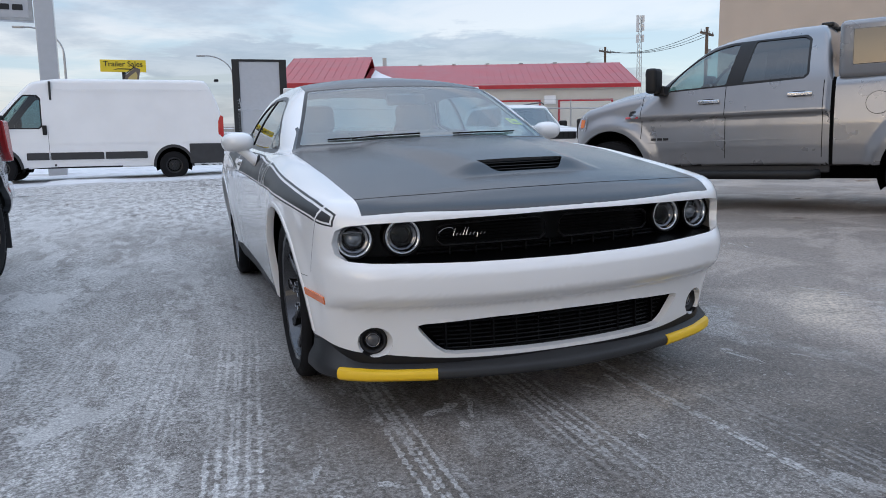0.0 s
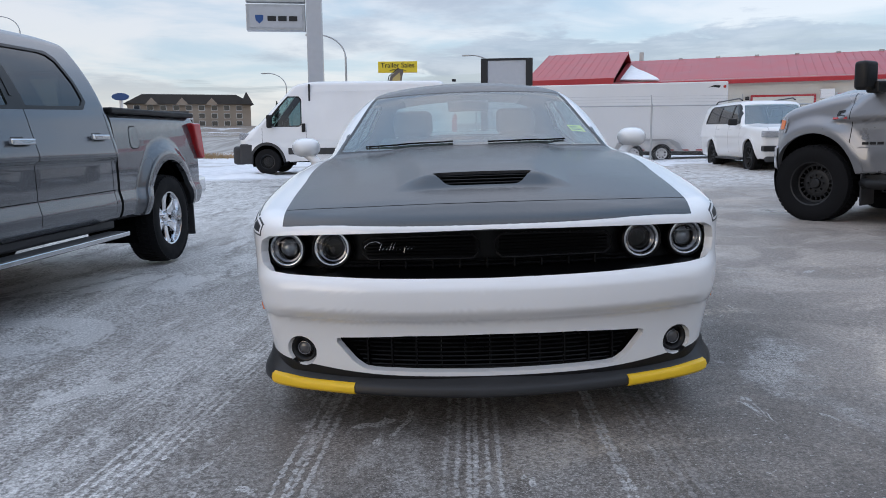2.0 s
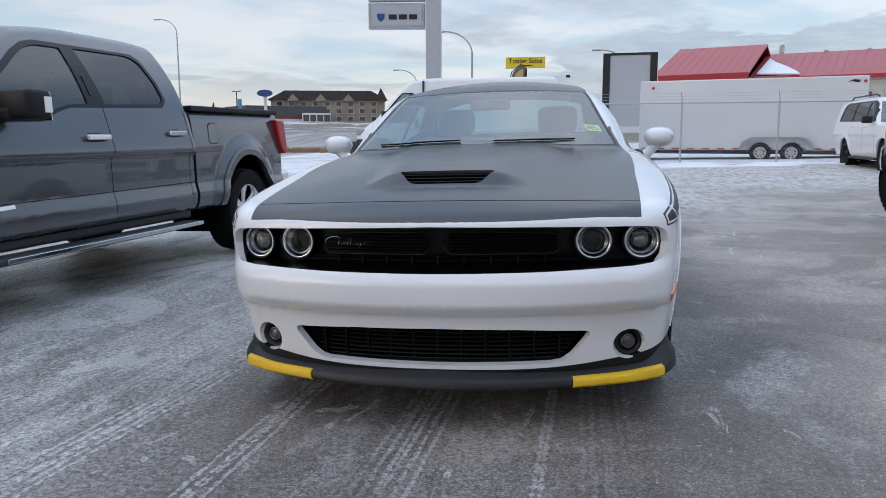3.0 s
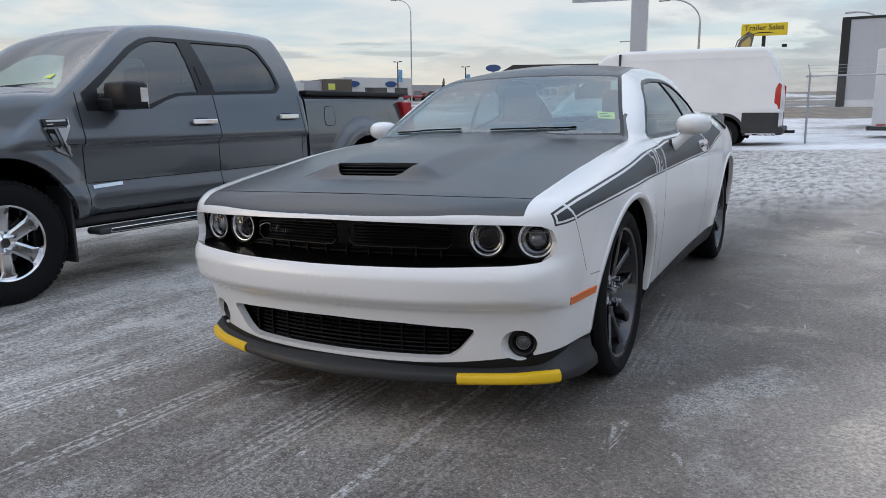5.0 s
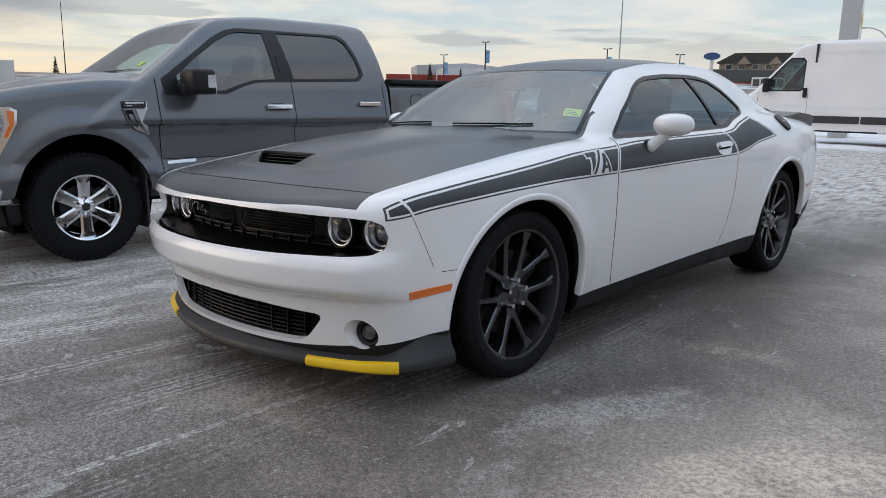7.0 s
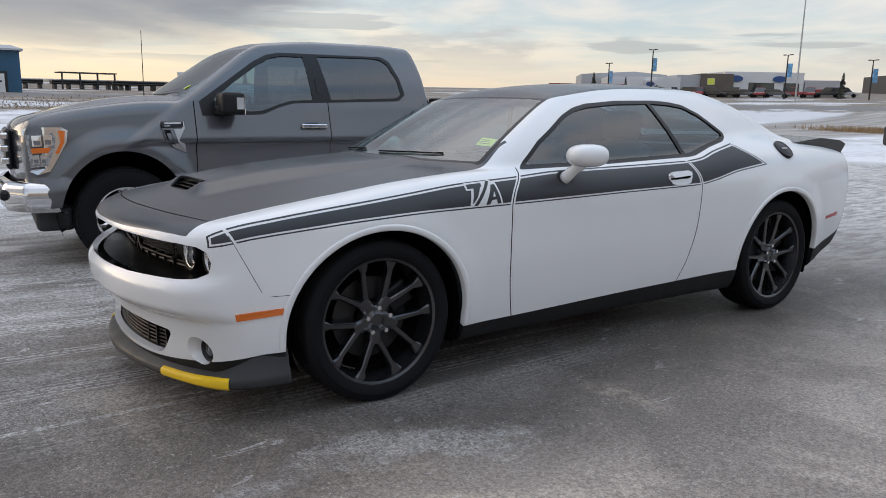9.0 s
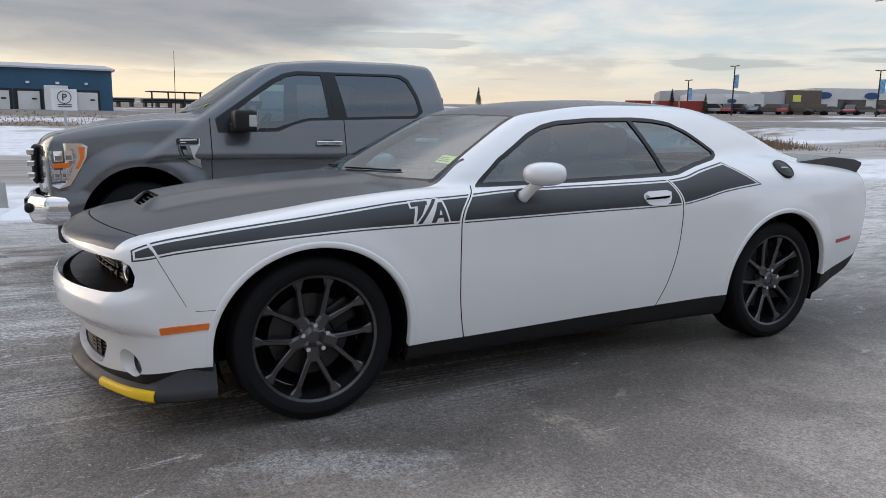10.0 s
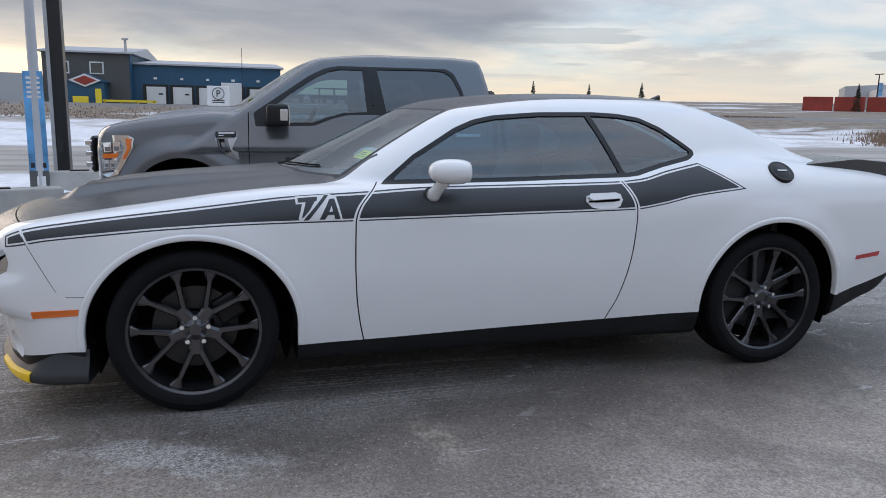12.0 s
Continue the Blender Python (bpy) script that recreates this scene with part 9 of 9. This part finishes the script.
b = part("banner_print", box_bm((0.03, -0.16, 0.45), (0.06, 0.13, 2.05), 0.005), BANNER, t, "blue printed banner sleeve")
part("banner_foot", box_bm((0.03, -0.16, 0.10), (0.075, 0.13, 0.45), 0.005), GREYWALL, b)
for k in range(3):
    part("banner_bar", box_bm((0.062, -0.13 + 0.085 * k, 0.50), (0.066, -0.07 + 0.085 * k, 0.58)), INK, b)
for k in range(5):
    part("banner_line", box_bm((0.062, -0.11, 1.62 + 0.075 * k), (0.066, 0.09, 1.66 + 0.075 * k)), WHITEWALL, b)
part("banner_plate", box_bm((0.077, -0.05, 0.18), (0.080, 0.08, 0.36)), WHITEWALL, b)
for i, (x, y, rz) in enumerate(((-6.75, -2.0, 20), (-10.0, -1.55, 12))):
    t = thing("kerb_block", "grey concrete kerb block capped with snow", "concrete block", ground_place(x, y, rz), "kerb blocks")
    part("block", prism_bm([(-0.28, 0), (-0.16, 0.42), (0.16, 0.42), (0.28, 0)], 1.4, "y", -1.3, bevel=0.02), CONCRETE, t)
    part("lifting_slot", box_bm((-0.06, -0.8, 0.415), (0.06, -0.5, 0.44)), INK, t)

# snow banks along the lot's edge
rng = random.Random(4)


def snow_bank(p, q, w, h, n, name="snow_bank"):
    m, L = along(p, q)
    bm = bmesh.new()
    rows = []
    for i in range(n + 1):
        x = L * i / n
        row = []
        for k in range(9):
            y = (k / 8 - 0.5) * w
            a = max(0, 1 - (2 * y / w) ** 2)
            wp = m @ Vector((x, y, 0))
            zz = float(height(np.array(wp.x), np.array(wp.y))) - 0.03
            bump = 0.5 + 0.9 * noise.noise((wp.x * 0.9, wp.y * 0.9, 3)) + 0.4 * noise.noise((wp.x * 3, wp.y * 3, 1))
            row.append(bm.verts.new((wp.x, wp.y, zz + h * a * max(bump, 0.05) * min(1, 4 * i / n, 4 * (n - i) / n))))
        rows.append(row)
    for a, b in zip(rows, rows[1:]):
        for k in range(8):
            bm.faces.new((a[k], b[k], b[k + 1], a[k + 1]))
    bmesh.ops.recalc_face_normals(bm, faces=bm.faces[:])
    return tagged(part(name, bm, SNOW, smooth=True), "low ploughed snow bank along the lot edge", "snow", kind="stuff")


snow_bank((-9.6, -9), (-8.4, 9), 1.6, 0.35, 60)
snow_bank((-11.5, 19.5), (-1.5, 19.9), 1.6, 0.16, 40)
snow_bank((-0.5, 20.3), (14, 19.0), 2.2, 0.14, 50)


def tufts(name, label, n, place, h, material, seed=1, w=0.02):
    """Many thin dry stalks as one sheet of stuff."""
    r = random.Random(seed)
    verts, faces = [], []
    for _ in range(n):
        x, y = place(r)
        z = float(height(np.array(x), np.array(y))) - 0.05
        a, hh, lean = r.uniform(0, 6.283), h * r.uniform(0.5, 1.2), r.uniform(-0.3, 0.3) * h
        c, s = math.cos(a) * w, math.sin(a) * w
        i = len(verts)
        verts += [(x - c, y - s, z), (x + c, y + s, z), (x + lean, y + lean * 0.5, z + hh)]
        faces.append((i, i + 1, i + 2))
    me = bpy.data.meshes.new(name)
    me.from_pydata(verts, [], faces)
    me.materials.append(material)
    return tagged(new(name, me), label, "grass", kind="stuff")


tufts("dry_reeds", "tan dry reeds beside the road", 2600, lambda r: (r.gauss(-14.0, 2.2), r.gauss(37, 0.6)), 0.35, STRAW, 2)
tufts("roadside_brush", "brown leafless brush and dry grass in snow", 5200, lambda r: (lambda k: (-25.5 + 2.1 * k + r.gauss(0, 1.3), 33.6 - 1.7 * k + r.gauss(0, 0.9)))(r.choice((-2, -1, 0, 0, 1, 1, 2))), 0.34, TWIG, 3, 0.03)
tufts("verge_grass", "brown matted grass along the highway verge", 9000, lambda r: (-47 - abs(r.gauss(0, 4.5)), r.uniform(-30, 45)), 0.16, TWIG, 5, 0.05)


def spruce(x, y, h, seed):
    t = thing("spruce_tree", "dark spruce tree with drooping boughs", "tree", ground_place(x, y), "spruces")
    r = random.Random(seed)
    part("trunk", cyl_bm(0.05 * h / 2, 0.02, h, 7, pose(0, 0, h / 2)), WOODDARK, t)
    verts, faces = [], []
    for k in range(int(46 * h)):
        f = r.random() ** 0.8
        z = h * (0.06 + 0.93 * f)
        rad = h * 0.24 * (1 - f) ** 0.85 * r.uniform(0.5, 1.15) + 0.04
        a = r.uniform(0, 6.283)
        w = 0.13 * h / 4 * r.uniform(0.6, 1.5)
        dxy = Vector((math.cos(a), math.sin(a), 0))
        sd = Vector((-math.sin(a), math.cos(a), 0))
        base = dxy * rad * 0.15 + Vector((0, 0, z))
        tip = dxy * rad + Vector((0, 0, z - rad * 0.35))
        i = len(verts)
        verts += [tuple(base), tuple(base.lerp(tip, 0.6) + sd * w), tuple(tip), tuple(base.lerp(tip, 0.6) - sd * w), tuple(base.lerp(tip, 0.5) - Vector((0, 0, w)))]
        faces += [(i, i + 1, i + 2, i + 3), (i, i + 2, i + 4)]
    me = bpy.data.meshes.new("crown")
    me.from_pydata(verts, [], faces)
    me.materials.append(NEEDLE)
    new("crown", me).parent = t


for k, (x, y, h) in enumerate(((-95.0, 98.3, 4.4), (-90.8, 102.0, 3.6), (-30.0, 132.0, 5.5), (-24.0, 134.0, 4.5), (-150, 92, 4.5), (-160, 84, 4.0), (-170, 74, 4.6), (-172, 62, 3.8), (-66, 128, 4.5))):
    spruce(x, y, h, k)

# distant hills on the horizon
bm = bmesh.new()
lo, hi = [], []
for i in range(241):
    a = radians(60 + 200 * i / 240)
    hgt = 30 + 28 * (0.5 + 0.5 * noise.noise((i * 0.05, 0, 0))) + 10 * noise.noise((i * 0.23, 1, 0)) + 3 * noise.noise((i * 1.1, 2, 0))
    lo.append(bm.verts.new((3000 * math.cos(a), 3000 * math.sin(a), 0)))
    hi.append(bm.verts.new((3200 * math.cos(a), 3200 * math.sin(a), hgt)))
for i in range(240):
    bm.faces.new((lo[i], lo[i + 1], hi[i + 1], hi[i]))
tagged(part("backdrop_hills", bm, RIDGE, smooth=True), "low dark wooded hills on the horizon", "hills", kind="structure")
